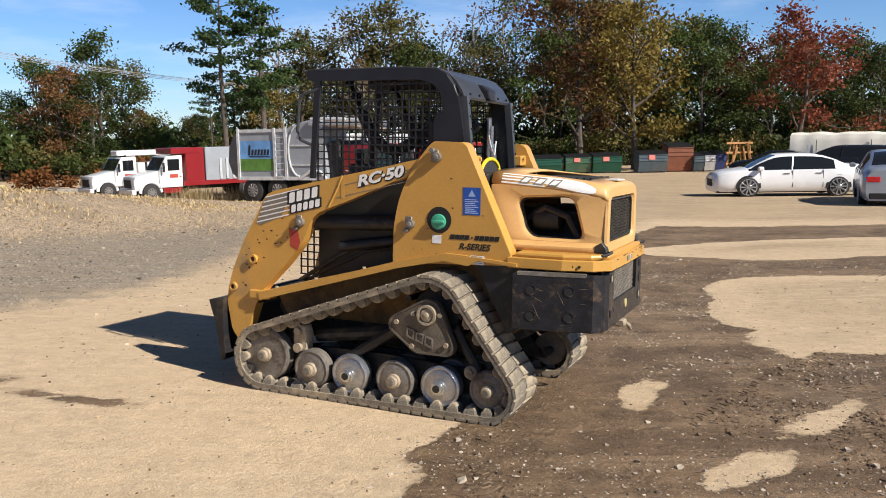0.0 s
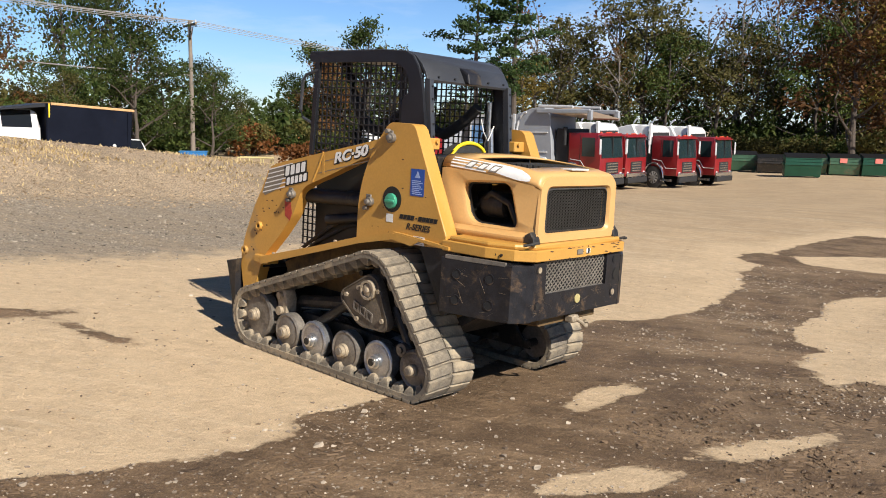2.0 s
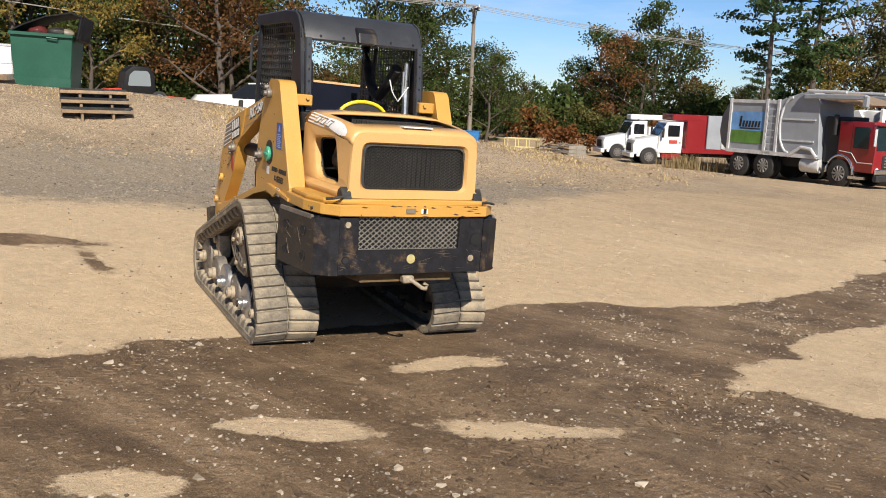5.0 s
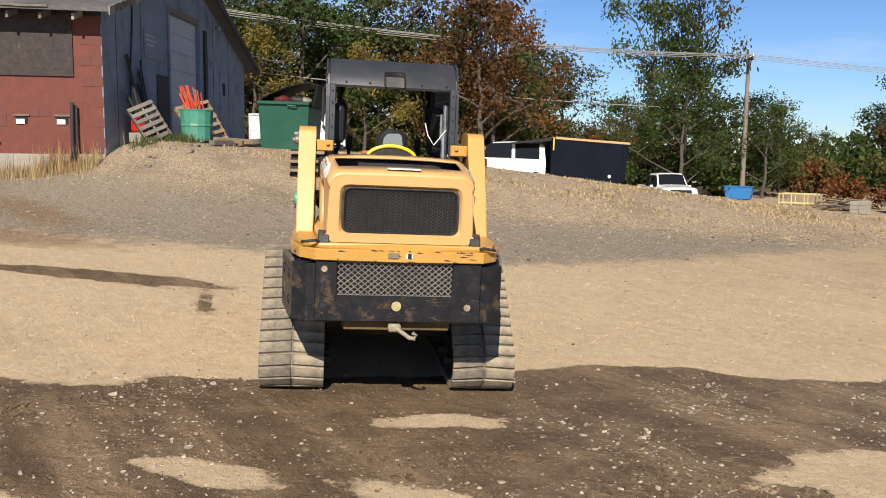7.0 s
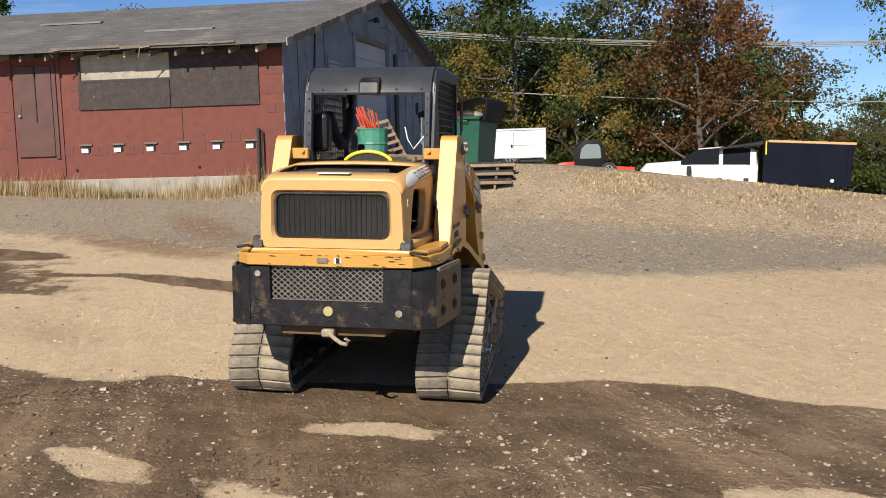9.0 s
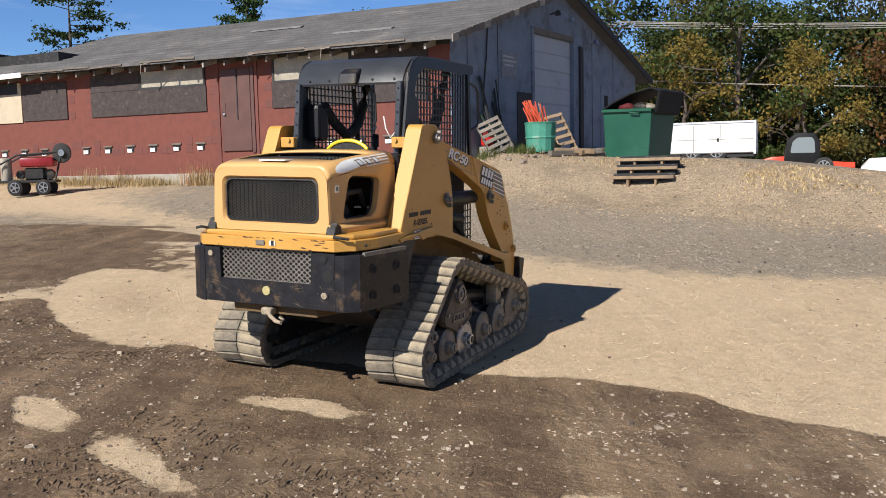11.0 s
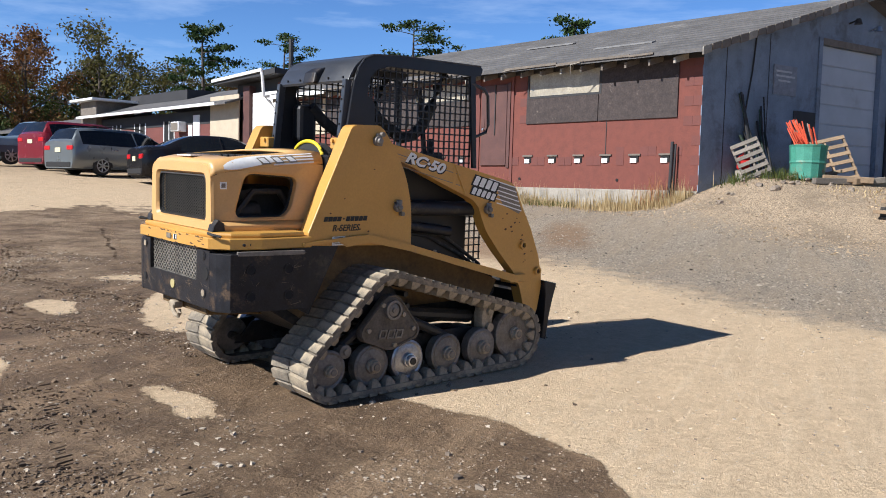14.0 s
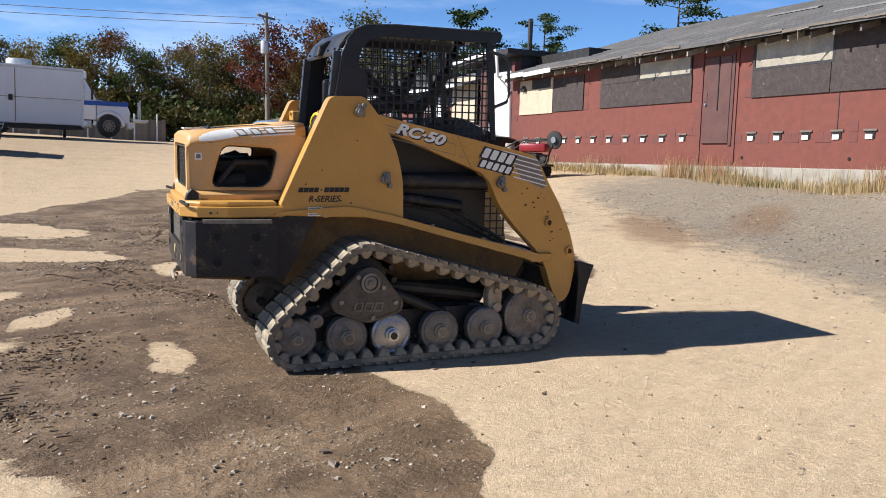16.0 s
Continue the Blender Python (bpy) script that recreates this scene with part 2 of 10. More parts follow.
def tube(bm, pts, r, seg=8):
    """A bent tube through the points."""
    pts = [Vector(p) for p in pts]
    rings = []
    for i, p in enumerate(pts):
        t = (pts[min(i + 1, len(pts) - 1)] - pts[max(i - 1, 0)]).normalized()
        up = Vector((0, 0, 1)) if abs(t.z) < 0.9 else Vector((1, 0, 0))
        s = t.cross(up).normalized()
        u = s.cross(t)
        rings.append([bm.verts.new(p + r * (math.cos(k * 2 * math.pi / seg) * s + math.sin(k * 2 * math.pi / seg) * u)) for k in range(seg)])
    for a, b in zip(rings, rings[1:]):
        for k in range(seg):
            bm.faces.new((a[k], a[(k + 1) % seg], b[(k + 1) % seg], b[k]))
    bm.faces.new(rings[0][::-1])
    bm.faces.new(rings[-1])
    return bm


def text_mesh(body, size, depth=0.002, shear=0.0, bold=0.0, spacing=1.0):
    """Letters as a mesh in the xy plane, centred."""
    cu = bpy.data.curves.new("letters", "FONT")
    cu.body, cu.size, cu.extrude, cu.shear, cu.offset, cu.space_character = body, size, depth, shear, bold, spacing
    cu.align_x, cu.align_y = "CENTER", "CENTER"
    ob = bpy.data.objects.new("letters", cu)
    scene.collection.objects.link(ob)
    bpy.context.view_layer.update()
    me = bpy.data.meshes.new_from_object(ob.evaluated_get(bpy.context.evaluated_depsgraph_get()))
    bpy.data.objects.remove(ob)
    return me


def text(name, body, size, material, parent, m, label="", **k):
    me = text_mesh(body, size, **k)
    me.materials.clear()
    me.materials.append(material)
    ob = new(name, me)
    ob.parent = parent
    ob.matrix_basis = m
    if label:
        ob["label"] = label
    return ob


# ---- the ground ----
def sst(a, b, v):
    k = np.clip((v - a) / (b - a), 0, 1)
    return k * k * (3 - 2 * k)


def soft(v, w):
    return w * np.logaddexp(0, v / w)


def ground_z(x, y):
    x, y = np.asarray(x, float), np.asarray(y, float)
    z = 0.0512 - 0.0029 * np.clip(x, -30, 30)
    yy = np.maximum(y, 0)
    yy = np.where(yy < 8, yy, 8 + (yy - 8) * 0.58)
    z = z - 0.0393 * np.minimum(yy, 38)
    ys = soft(-y, 0.6)
    z = z + 0.05 * (np.minimum(ys, 60) - soft(np.minimum(ys, 60) - 26, 2) * 0.8)
    f = -0.913 * (x - 1.081) + 0.408 * (y - 5.084)
    z = z + 0.039 * (soft(f - 0.5, 0.25) - soft(f - 15, 1.5)) * (1 - sst(13, 31, y))
    z = z + 0.33 * sst(8, 12.5, f) * sst(24, 14, y) * (0.4 + 0.6 * sst(-8, 2, y))
    z = z + 0.38 * sst(-3, -18, y) * sst(-22, -9, x)
    d = -0.76 * (x + 13) + 0.65 * (y - 9.5)
    a = 0.65 * (x + 13) + 0.76 * (y - 9.5)
    z = z + 0.72 * sst(15, 0, a) * sst(-3.2, 0.2, d) * (1 - 0.45 * sst(2, 9, d) * sst(2, 8, a))
    z = z + np.interp(a, (1, 5, 8, 10, 13, 16, 19, 27), (0, -0.08, -0.04, 0.03, 0.10, 0.14, 0.08, 0)) * sst(-2.8, 0.8, d) * sst(10, 5, d)
    z = z - 0.68 * np.exp(-((x + 19.2) ** 2 + (y - 22.6) ** 2) / 22)
    z = z - 0.42 * sst(22, 36, y) * sst(60, 47, y) * (0.22 + 0.78 * sst(8, -2, x))
    z = z - 0.15 * np.exp(-((x + 10.55) ** 2 + (y - 9.75) ** 2) / 0.9)
    return z + 0.52 * np.exp(-((x + 12.6) ** 2 + (y - 7.0) ** 2) / 2.2)


def gz(x, y):
    return float(ground_z(x, y))


EDGE_Y = (-6, -1, 1.0, 2.0, 2.93, 3.6, 4.1, 4.65, 5.5, 6.3, 6.9, 7.2, 7.65, 7.8, 8.4, 9.4, 10.4, 11.3, 12.5, 13.5, 15.4, 20)
EDGE_X = (-9, -5.5, -4.2, -2.2, -1.28, -0.6, -0.25, 0.08, 0.35, 0.55, 0.6, 0.72, 1.0, 1.3, 1.7, 2.0, 2.16, 2.22, 2.6, 2.7, 3.5, 6)
# dry islands in the damp mud: centre, half length, half width, turn in degrees
DRY = ((1.25, 5.28, 0.36, 0.13, 68), (1.50, 3.96, 0.37, 0.13, 38), (2.16, 4.68, 0.40, 0.10, 42), (-0.35, 2.42, 0.36, 0.2, 60),
       (0.45, 1.2, 0.75, 0.42, -30), (1.45, 3.05, 0.25, 0.12, 40), (4.9, 8.5, 2.35, 1.9, 8), (3.3, 7.0, 0.9, 0.55, 40), (2.75, 6.5, 0.3, 0.14, 80), (5.6, 13.3, 2.6, 1.2, 15),
       (3.6, 3.6, 0.5, 0.3, 30), (0.6, -4.4, 5.5, 2.5, 38), (0.7, -1.2, 1.7, 0.7, -40), (2.6, 1.2, 0.7, 0.4, 10), (-2.6, 2.3, 1.1, 0.35, -40))


def damp_field(x, y):
    """Metres inside the damp mud: positive in it, negative on dry sand."""
    e = np.minimum(x - np.interp(y, EDGE_Y, EDGE_X), 1.5)
    e = np.minimum(e, (y + 5.5) * 0.4)
    e = np.minimum(e, (17.0 - y) * 0.4)
    e = np.minimum(e, (9.5 - x + 0.8 * np.sin(y * 0.7) + 0.45 * np.sin(y * 1.9 + 1)) * 0.4)
    for cx, cy, a, b, t in DRY:
        c, s = math.cos(radians(t)), math.sin(radians(t))
        u, v = (x - cx) * c + (y - cy) * s, -(x - cx) * s + (y - cy) * c
        th = np.arctan2(v / b, u / a)
        r = np.sqrt((u / a) ** 2 + (v / b) ** 2) * (1 + 0.07 * np.sin(3 * th + 5 * cx) + 0.05 * np.sin(5 * th + 3 * cy))
        e = np.minimum(e, (r - 1) * min(a, b))
    for cx, cy, a, b, t in ((-3.9, 4.45, 1.75, 0.34, 46), (-2.35, 5.05, 0.85, 0.16, -14), (-7.5, 0.6, 2.6, 0.7, 62), (-5.6, -0.6, 3.6, 0.8, 36), (3.0, 11.6, 1.3, 0.25, 20), (2.6, 12.6, 0.5, 0.8, 0), (-3.8, 4.3, 1.3, 0.16, 40), (-4.9, 2.9, 0.9, 0.22, 70), (-8.2, 0.2, 1.9, 0.3, 92), (-8.4, -3.3, 1.8, 0.35, 118)):
        c, s = math.cos(radians(t)), math.sin(radians(t))
        u, v = (x - cx) * c + (y - cy) * s, -(x - cx) * s + (y - cy) * c
        r = np.sqrt((u / a) ** 2 + (v / b) ** 2)
        e = np.maximum(e, (1 - r) * min(a, b) * 0.8 - 0.06)
    # half-dry rutted ground towards the wall, and the dry tongue that the loader's track reaches
    u, v = (x + 5.6) * 0.574 + (y + 0.9) * 0.819, -(x + 5.6) * 0.819 + (y + 0.9) * 0.574
    e = np.maximum(e, (1 - np.sqrt((u / 4.4) ** 2 + (v / 2.3) ** 2)) * 0.22)
    u, v = (x + 2.0) * 0.891 + (y - 3.1) * 0.454, -(x + 2.0) * 0.454 + (y - 3.1) * 0.891
    return np.minimum(e, (np.sqrt((u / 2.0) ** 2 + (v / 0.72) ** 2) - 1) * 0.7)


def fbm(x, y, f, seed):
    """Cheap smooth noise from sines, for ruts and lumps."""
    rng = np.random.RandomState(seed)
    z = 0 * x
    for k in range(14):
        t, p, s = rng.rand() * 6.28, rng.rand() * 6.28, f * (0.5 + 1.8 * rng.rand())
        z = z + np.sin((x * math.cos(t) + y * math.sin(t)) * s + p) / 14
    return z


def relief(x, y):
    near = np.exp(-(((x - 1) / 9) ** 2 + ((y - 5) / 10) ** 2))
    r = 0.012 * fbm(x, y, 2.2, 3) + 0.008 * fbm(x, y, 7.0, 4)
    w = sst(0.0, 0.4, damp_field(x, y)) * (1 - np.exp(-(((x - 0.2) / 1.7) ** 2 + ((y - 5.6) / 1.6) ** 2)))
    ruts = np.sin((x * 0.80 - y * 0.60) * 7.0 + 1.5 * np.sin(y * 0.5)) * np.exp(-((x - 2.5 + 0.3 * y) / 2.2) ** 2)
    return near * (r + w * (0.005 * ruts + 0.010 * fbm(x, y, 14.0, 9) + 0.006 * fbm(x, y, 30.0, 11)))


def graded(lo, hi, step, far, n):
    mid = np.arange(lo, hi + 1e-6, step)
    g = np.geomspace(step, far, n)
    return np.concatenate([lo - np.cumsum(g)[::-1], mid, hi + np.cumsum(g)])


def build_ground():
    xs, ys = graded(-9, 7, 0.09, 60, 60), graded(-3, 13, 0.09, 60, 60)
    X, Y = np.meshgrid(xs, ys)
    Z = ground_z(X, Y) + relief(X, Y)
    nx, ny = len(xs), len(ys)
    co = np.stack([X.ravel(), Y.ravel(), Z.ravel()], 1)
    i = np.arange(nx * ny).reshape(ny, nx)
    q = np.stack([i[:-1, :-1], i[:-1, 1:], i[1:, 1:], i[1:, :-1]], -1).reshape(-1, 4)
    me = bpy.data.meshes.new("ground")
    me.vertices.add(len(co))
    me.vertices.foreach_set("co", co.ravel())
    me.loops.add(q.size)
    me.loops.foreach_set("vertex_index", q.ravel())
    me.polygons.add(len(q))
    me.polygons.foreach_set("loop_start", np.arange(0, q.size, 4))
    me.update(calc_edges=True)
    me.polygons.foreach_set("use_smooth", np.ones(len(q), bool))
    d = -0.76 * (X + 13) + 0.65 * (Y - 9.5)
    fields = {"damp": damp_field(X, Y), "crust": 0.06 + 0.90 * sst(3.0, 0.8, Y - 0.35 * X) + 0.34 * sst(1.0, 2.0, X) * sst(3.9, 5.4, Y), "bank": sst(-4.2, -2.6, d) * sst(2.2, 0.9, d + 1.4 * sst(6, 1, Y - 9)) * sst(26, 16, Y) * sst(-9, 0, Y), "stain": np.exp(-(((X + 7.4) * 0.8 + (Y - 3.6) * 0.6) / 2.6) ** 2 - ((-(X + 7.4) * 0.6 + (Y - 3.6) * 0.8) / 0.75) ** 2) + np.exp(-(((X + 9.5) * 0.95 + (Y - 4.4) * 0.3) / 2.0) ** 2 - ((-(X + 9.5) * 0.3 + (Y - 4.4) * 0.95) / 0.6) ** 2),
              "gravel": np.maximum(sst(-9.5, -6.5, d) * sst(-1.5, -4.0, X) * sst(22, 14, Y) * sst(-10, 2, Y + 0.5 * (X + 10)), 0.85 * np.exp(-(((X + 7.6) * 0.62 + (Y + 0.9) * 0.78) / 5.5) ** 2 - ((-(X + 7.6) * 0.78 + (Y + 0.9) * 0.62) / 3.0) ** 2))}
    for k, v in fields.items():
        at = me.attributes.new(k, "FLOAT", "POINT")
        at.data.foreach_set("value", v.ravel().astype(np.float32))
    me.materials.append(GROUND)
    return tagged(new("ground", me), "sandy yard ground with damp dark mud, dry patches and gravel", "ground", kind="structure")


def ground_mat():
    m = bpy.data.materials.new("yard_ground")
    m.use_nodes = True
    N, L = m.node_tree.nodes, m.node_tree.links
    b = N["Principled BSDF"]
    tc = N.new("ShaderNodeTexCoord")

    def noise_node(s, d=6, r=0.6):
        q = N.new("ShaderNodeTexNoise")
        q.inputs["Scale"].default_value, q.inputs["Detail"].default_value, q.inputs["Roughness"].default_value = s, d, r
        L.new(tc.outputs["Object"], q.inputs["Vector"])
        return q.outputs["Fac"]

    def attr(n):
        q = N.new("ShaderNodeAttribute")
        q.attribute_name = n
        return q.outputs["Fac"]

    def rng(v, a, c, lo=0.0, hi=1.0, sm=True):
        q = N.new("ShaderNodeMapRange")
        if sm:
            q.interpolation_type = "SMOOTHSTEP"
        q.inputs["From Min"].default_value, q.inputs["From Max"].default_value = a, c
        q.inputs["To Min"].default_value, q.inputs["To Max"].default_value = lo, hi
        L.new(v, q.inputs["Value"])
        return q.outputs[0]

    def op(o, a, c):
        q = N.new("ShaderNodeMath")
        q.operation = o
        for s, v in ((0, a), (1, c)):
            if isinstance(v, (int, float)):
                q.inputs[s].default_value = v
            else:
                L.new(v, q.inputs[s])
        return q.outputs[0]

    def mix(f, a, c):
        q = N.new("ShaderNodeMix")
        q.data_type = "RGBA"
        L.new(f, q.inputs["Factor"])
        for s, v in (("A", a), ("B", c)):
            if isinstance(v, tuple):
                q.inputs[s].default_value = (*v, 1)
            else:
                L.new(v, q.inputs[s])
        return q.outputs["Result"]

    big, mid, fine, grit = noise_node(0.5, 5), noise_node(3.0, 8, 0.65), noise_node(28, 6, 0.7), noise_node(120, 3)
    st = N.new("ShaderNodeMapping")
    st.inputs["Rotation"].default_value, st.inputs["Scale"].default_value = (0, 0, radians(-66)), (0.35, 2.6, 1)
    L.new(tc.outputs["Object"], st.inputs["Vector"])
    sn = N.new("ShaderNodeTexNoise")
    sn.inputs["Scale"].default_value, sn.inputs["Detail"].default_value = 1.0, 6
    L.new(st.outputs["Vector"], sn.inputs["Vector"])
    streak = sn.outputs["Fac"]
    st2 = N.new("ShaderNodeMapping")
    st2.inputs["Rotation"].default_value, st2.inputs["Scale"].default_value = (0, 0, radians(-58)), (1.2, 14, 1)
    L.new(tc.outputs["Object"], st2.inputs["Vector"])
    sn2 = N.new("ShaderNodeTexNoise")
    sn2.inputs["Scale"].default_value, sn2.inputs["Detail"].default_value = 1.0, 5
    L.new(st2.outputs["Vector"], sn2.inputs["Vector"])
    streak2 = sn2.outputs["Fac"]
    # chevron prints of tyres, in bands
    wv = N.new("ShaderNodeTexWave")
    wv.inputs["Scale"].default_value, wv.inputs["Distortion"].default_value, wv.inputs["Detail"].default_value = 6.0, 5.0, 3.0
    wm = N.new("ShaderNodeMapping")
    wm.inputs["Rotation"].default_value = (0, 0, radians(24))
    L.new(tc.outputs["Object"], wm.inputs["Vector"])
    L.new(wm.outputs["Vector"], wv.inputs["Vector"])
    vo = N.new("ShaderNodeTexVoronoi")
    vo.inputs["Scale"].default_value = 26
    L.new(tc.outputs["Object"], vo.inputs["Vector"])
    cell, dist = vo.outputs["Color"], vo.outputs["Distance"]
    vo2 = N.new("ShaderNodeTexVoronoi")
    vo2.inputs["Scale"].default_value = 70
    L.new(tc.outputs["Object"], vo2.inputs["Vector"])
    sp = N.new("ShaderNodeSeparateColor")
    L.new(vo2.outputs["Color"], sp.inputs["Color"])
    # dry sand, streaked along the wheel tracks
    sand = mix(rng(big, 0.35, 0.65), (0.432, 0.317, 0.195), (0.372, 0.272, 0.17))
    sand = mix(rng(noise_node(1.1, 7, 0.62), 0.48, 0.70, 0, 0.60), sand, (0.275, 0.205, 0.130))
    sand = mix(rng(streak, 0.46, 0.70), sand, (0.33, 0.25, 0.16))
    sand = mix(rng(op('MULTIPLY', streak2, 1.0), 0.52, 0.66), sand, (0.45, 0.355, 0.24))
    sand = mix(rng(fine, 0.42, 0.70, 0, 0.38), sand, (0.52, 0.405, 0.258))
    sand = mix(rng(grit, 0.60, 0.74, 0, 0.3), sand, (0.20, 0.15, 0.10))
    # damp mud
    mud = mix(rng(mid, 0.35, 0.68), (0.112, 0.073, 0.042), (0.188, 0.123, 0.070))
    mud = mix(rng(streak, 0.50, 0.70), mud, (0.240, 0.163, 0.096))
    mud = mix(rng(streak2, 0.50, 0.66, 0, 0.5), mud, (0.103, 0.067, 0.039))
    mud = mix(rng(grit, 0.55, 0.70, 0, 0.6), mud, (0.27, 0.205, 0.140))
    mud = mix(rng(fine, 0.60, 0.74, 0, 0.5), mud, (0.235, 0.165, 0.102))
    mud = mix(op("MULTIPLY", rng(noise_node(1.5, 9, 0.72), 0.40, 0.66), attr("crust")), mud, (0.31, 0.228, 0.142))
    w = op("ADD", attr("damp"), op("MULTIPLY", op("SUBTRACT", mid, 0.5), 0.22))
    w = op("ADD", w, op("MULTIPLY", op("SUBTRACT", fine, 0.5), 0.045))
    w = op("ADD", w, op("MULTIPLY", attr("crust"), op("MULTIPLY", op("SUBTRACT", noise_node(1.9, 8, 0.68), 0.52), 0.9)))
    wet = rng(w, -0.006, 0.014)
    pale = op("MULTIPLY", rng(w, -0.9, -0.15), rng(w, -0.004, -0.03, 0.30, 0.68))
    col = mix(pale, sand, (0.61, 0.465, 0.300))
    # grey gravel and tan bank
    stone = mix(sp.outputs["Red"], (0.105, 0.090, 0.070), (0.36, 0.315, 0.255))
    stone = mix(rng(streak, 0.40, 0.60, 0, 0.55), stone, (0.265, 0.212, 0.150))
    stone = mix(rng(streak2, 0.46, 0.64, 0, 0.45), stone, (0.150, 0.130, 0.104))
    gv = rng(op("ADD", attr("gravel"), op("MULTIPLY", op("SUBTRACT", mid, 0.5), 1.1)), 0.35, 0.85, 0, 0.85)
    col = mix(gv, col, stone)
    tan = mix(sp.outputs["Green"], (0.145, 0.108, 0.070), (0.54, 0.42, 0.285))
    tan = mix(rng(noise_node(0.9, 8, 0.7), 0.45, 0.66, 0, 0.65), tan, (0.19, 0.150, 0.105))
    bk = rng(op("ADD", attr("bank"), op("MULTIPLY", op("SUBTRACT", mid, 0.5), 0.8)), 0.35, 0.75, 0, 0.9)
    col = mix(bk, col, tan)
    stain = rng(op("ADD", attr("stain"), op("MULTIPLY", op("SUBTRACT", mid, 0.5), 0.9)), 0.30, 0.95, 0, 0.75)
    col = mix(stain, col, (0.205, 0.125, 0.070))
    col = mix(wet, col, mud)
    peb = op("MULTIPLY", rng(sp.outputs["Blue"], 0.93, 0.97), rng(dist, 0.6, 0.2))
    col = mix(op("MULTIPLY", peb, 0.7), col, (0.42, 0.36, 0.28))
    # grains of sand and grit, each its own shade
    vg = N.new("ShaderNodeTexVoronoi")
    vg.inputs["Scale"].default_value = 210
    L.new(tc.outputs["Object"], vg.inputs["Vector"])
    sg = N.new("ShaderNodeSeparateColor")
    L.new(vg.outputs["Color"], sg.inputs["Color"])
    shade = op("ADD", 1.0, op("MULTIPLY", op("SUBTRACT", sg.outputs["Red"], 0.5), rng(wet, 0, 1, 0.30, 0.64)))
    shade = op("ADD", shade, op("MULTIPLY", rng(sp.outputs["Red"], 0.84, 1.0, 0.0, 0.16), rng(wet, 0, 1, 0.4, 1.0)))
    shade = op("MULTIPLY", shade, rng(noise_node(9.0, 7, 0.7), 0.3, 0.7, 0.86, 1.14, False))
    mm = N.new("ShaderNodeVectorMath")
    mm.operation = "SCALE"
    L.new(col, mm.inputs[0])
    L.new(shade, mm.inputs["Scale"])
    col = mm.outputs["Vector"]
    L.new(col, b.inputs["Base Color"])
    L.new(rng(wet, 0, 1, 0.95, 0.72), b.inputs["Roughness"])
    b.inputs["Specular IOR Level"].default_value = 0.25
    h = op("ADD", op("MULTIPLY", fine, 0.5), op("MULTIPLY", grit, 0.25))
    h = op("ADD", h, op("MULTIPLY", mid, 0.6))
    prints = op("MULTIPLY", op("MULTIPLY", wv.outputs["Fac"], wet), op("MULTIPLY", rng(streak, 0.53, 0.58), rng(big, 0.48, 0.56)))
    h = op("ADD", h, op("MULTIPLY", prints, 0.10))
    h = op("ADD", h, op("MULTIPLY", streak2, op("ADD", 0.22, op("MULTIPLY", wet, 0.18))))
    h = op("ADD", h, op("MULTIPLY", sg.outputs["Green"], rng(wet, 0, 1, 0.09, 0.22)))
    clod = op("MULTIPLY", wet, rng(noise_node(2.2, 5, 0.6), 0.44, 0.60))
    h = op("ADD", h, op("MULTIPLY", clod, op("SUBTRACT", op("MULTIPLY", noise_node(13, 4, 0.6), 1.3), op("MULTIPLY", vo2.outputs["Distance"], 0.12))))
    h = op("SUBTRACT", h, op("MULTIPLY", dist, op("ADD", 0.15, op("MULTIPLY", gv, 0.5))))
    bp = N.new("ShaderNodeBump")
    bp.inputs["Strength"].default_value, bp.inputs["Distance"].default_value = 0.7, 0.028
    L.new(h, bp.inputs["Height"])
    L.new(bp.outputs["Normal"], b.inputs["Normal"])
    return m


GROUND = ground_mat()
build_ground()


# ---- the compact track loader ----
LOADER = Matrix(((-0.9122, -0.4084, 0.0331, 1.0839), (0.4093, -0.9121, 0.0221, 5.0819), (0.0211, 0.0337, 0.9993, -0.1646), (0, 0, 0, 1)))
# belt loop: rear idler, drive sprocket, front idler, as (x, z, outer radius)
BELT = {1: ((0.605, 0.187, 0.185), (0.989, 0.597, 0.25), (2.137, 0.228, 0.222)), -1: ((0.60, 0.185, 0.185), (1.042, 0.502, 0.25), (2.127, 0.230, 0.222))}
ROLLERS = {1: (0.915, 1.214, 1.524, 1.80), -1: (0.912, 1.189, 1.511, 1.823)}


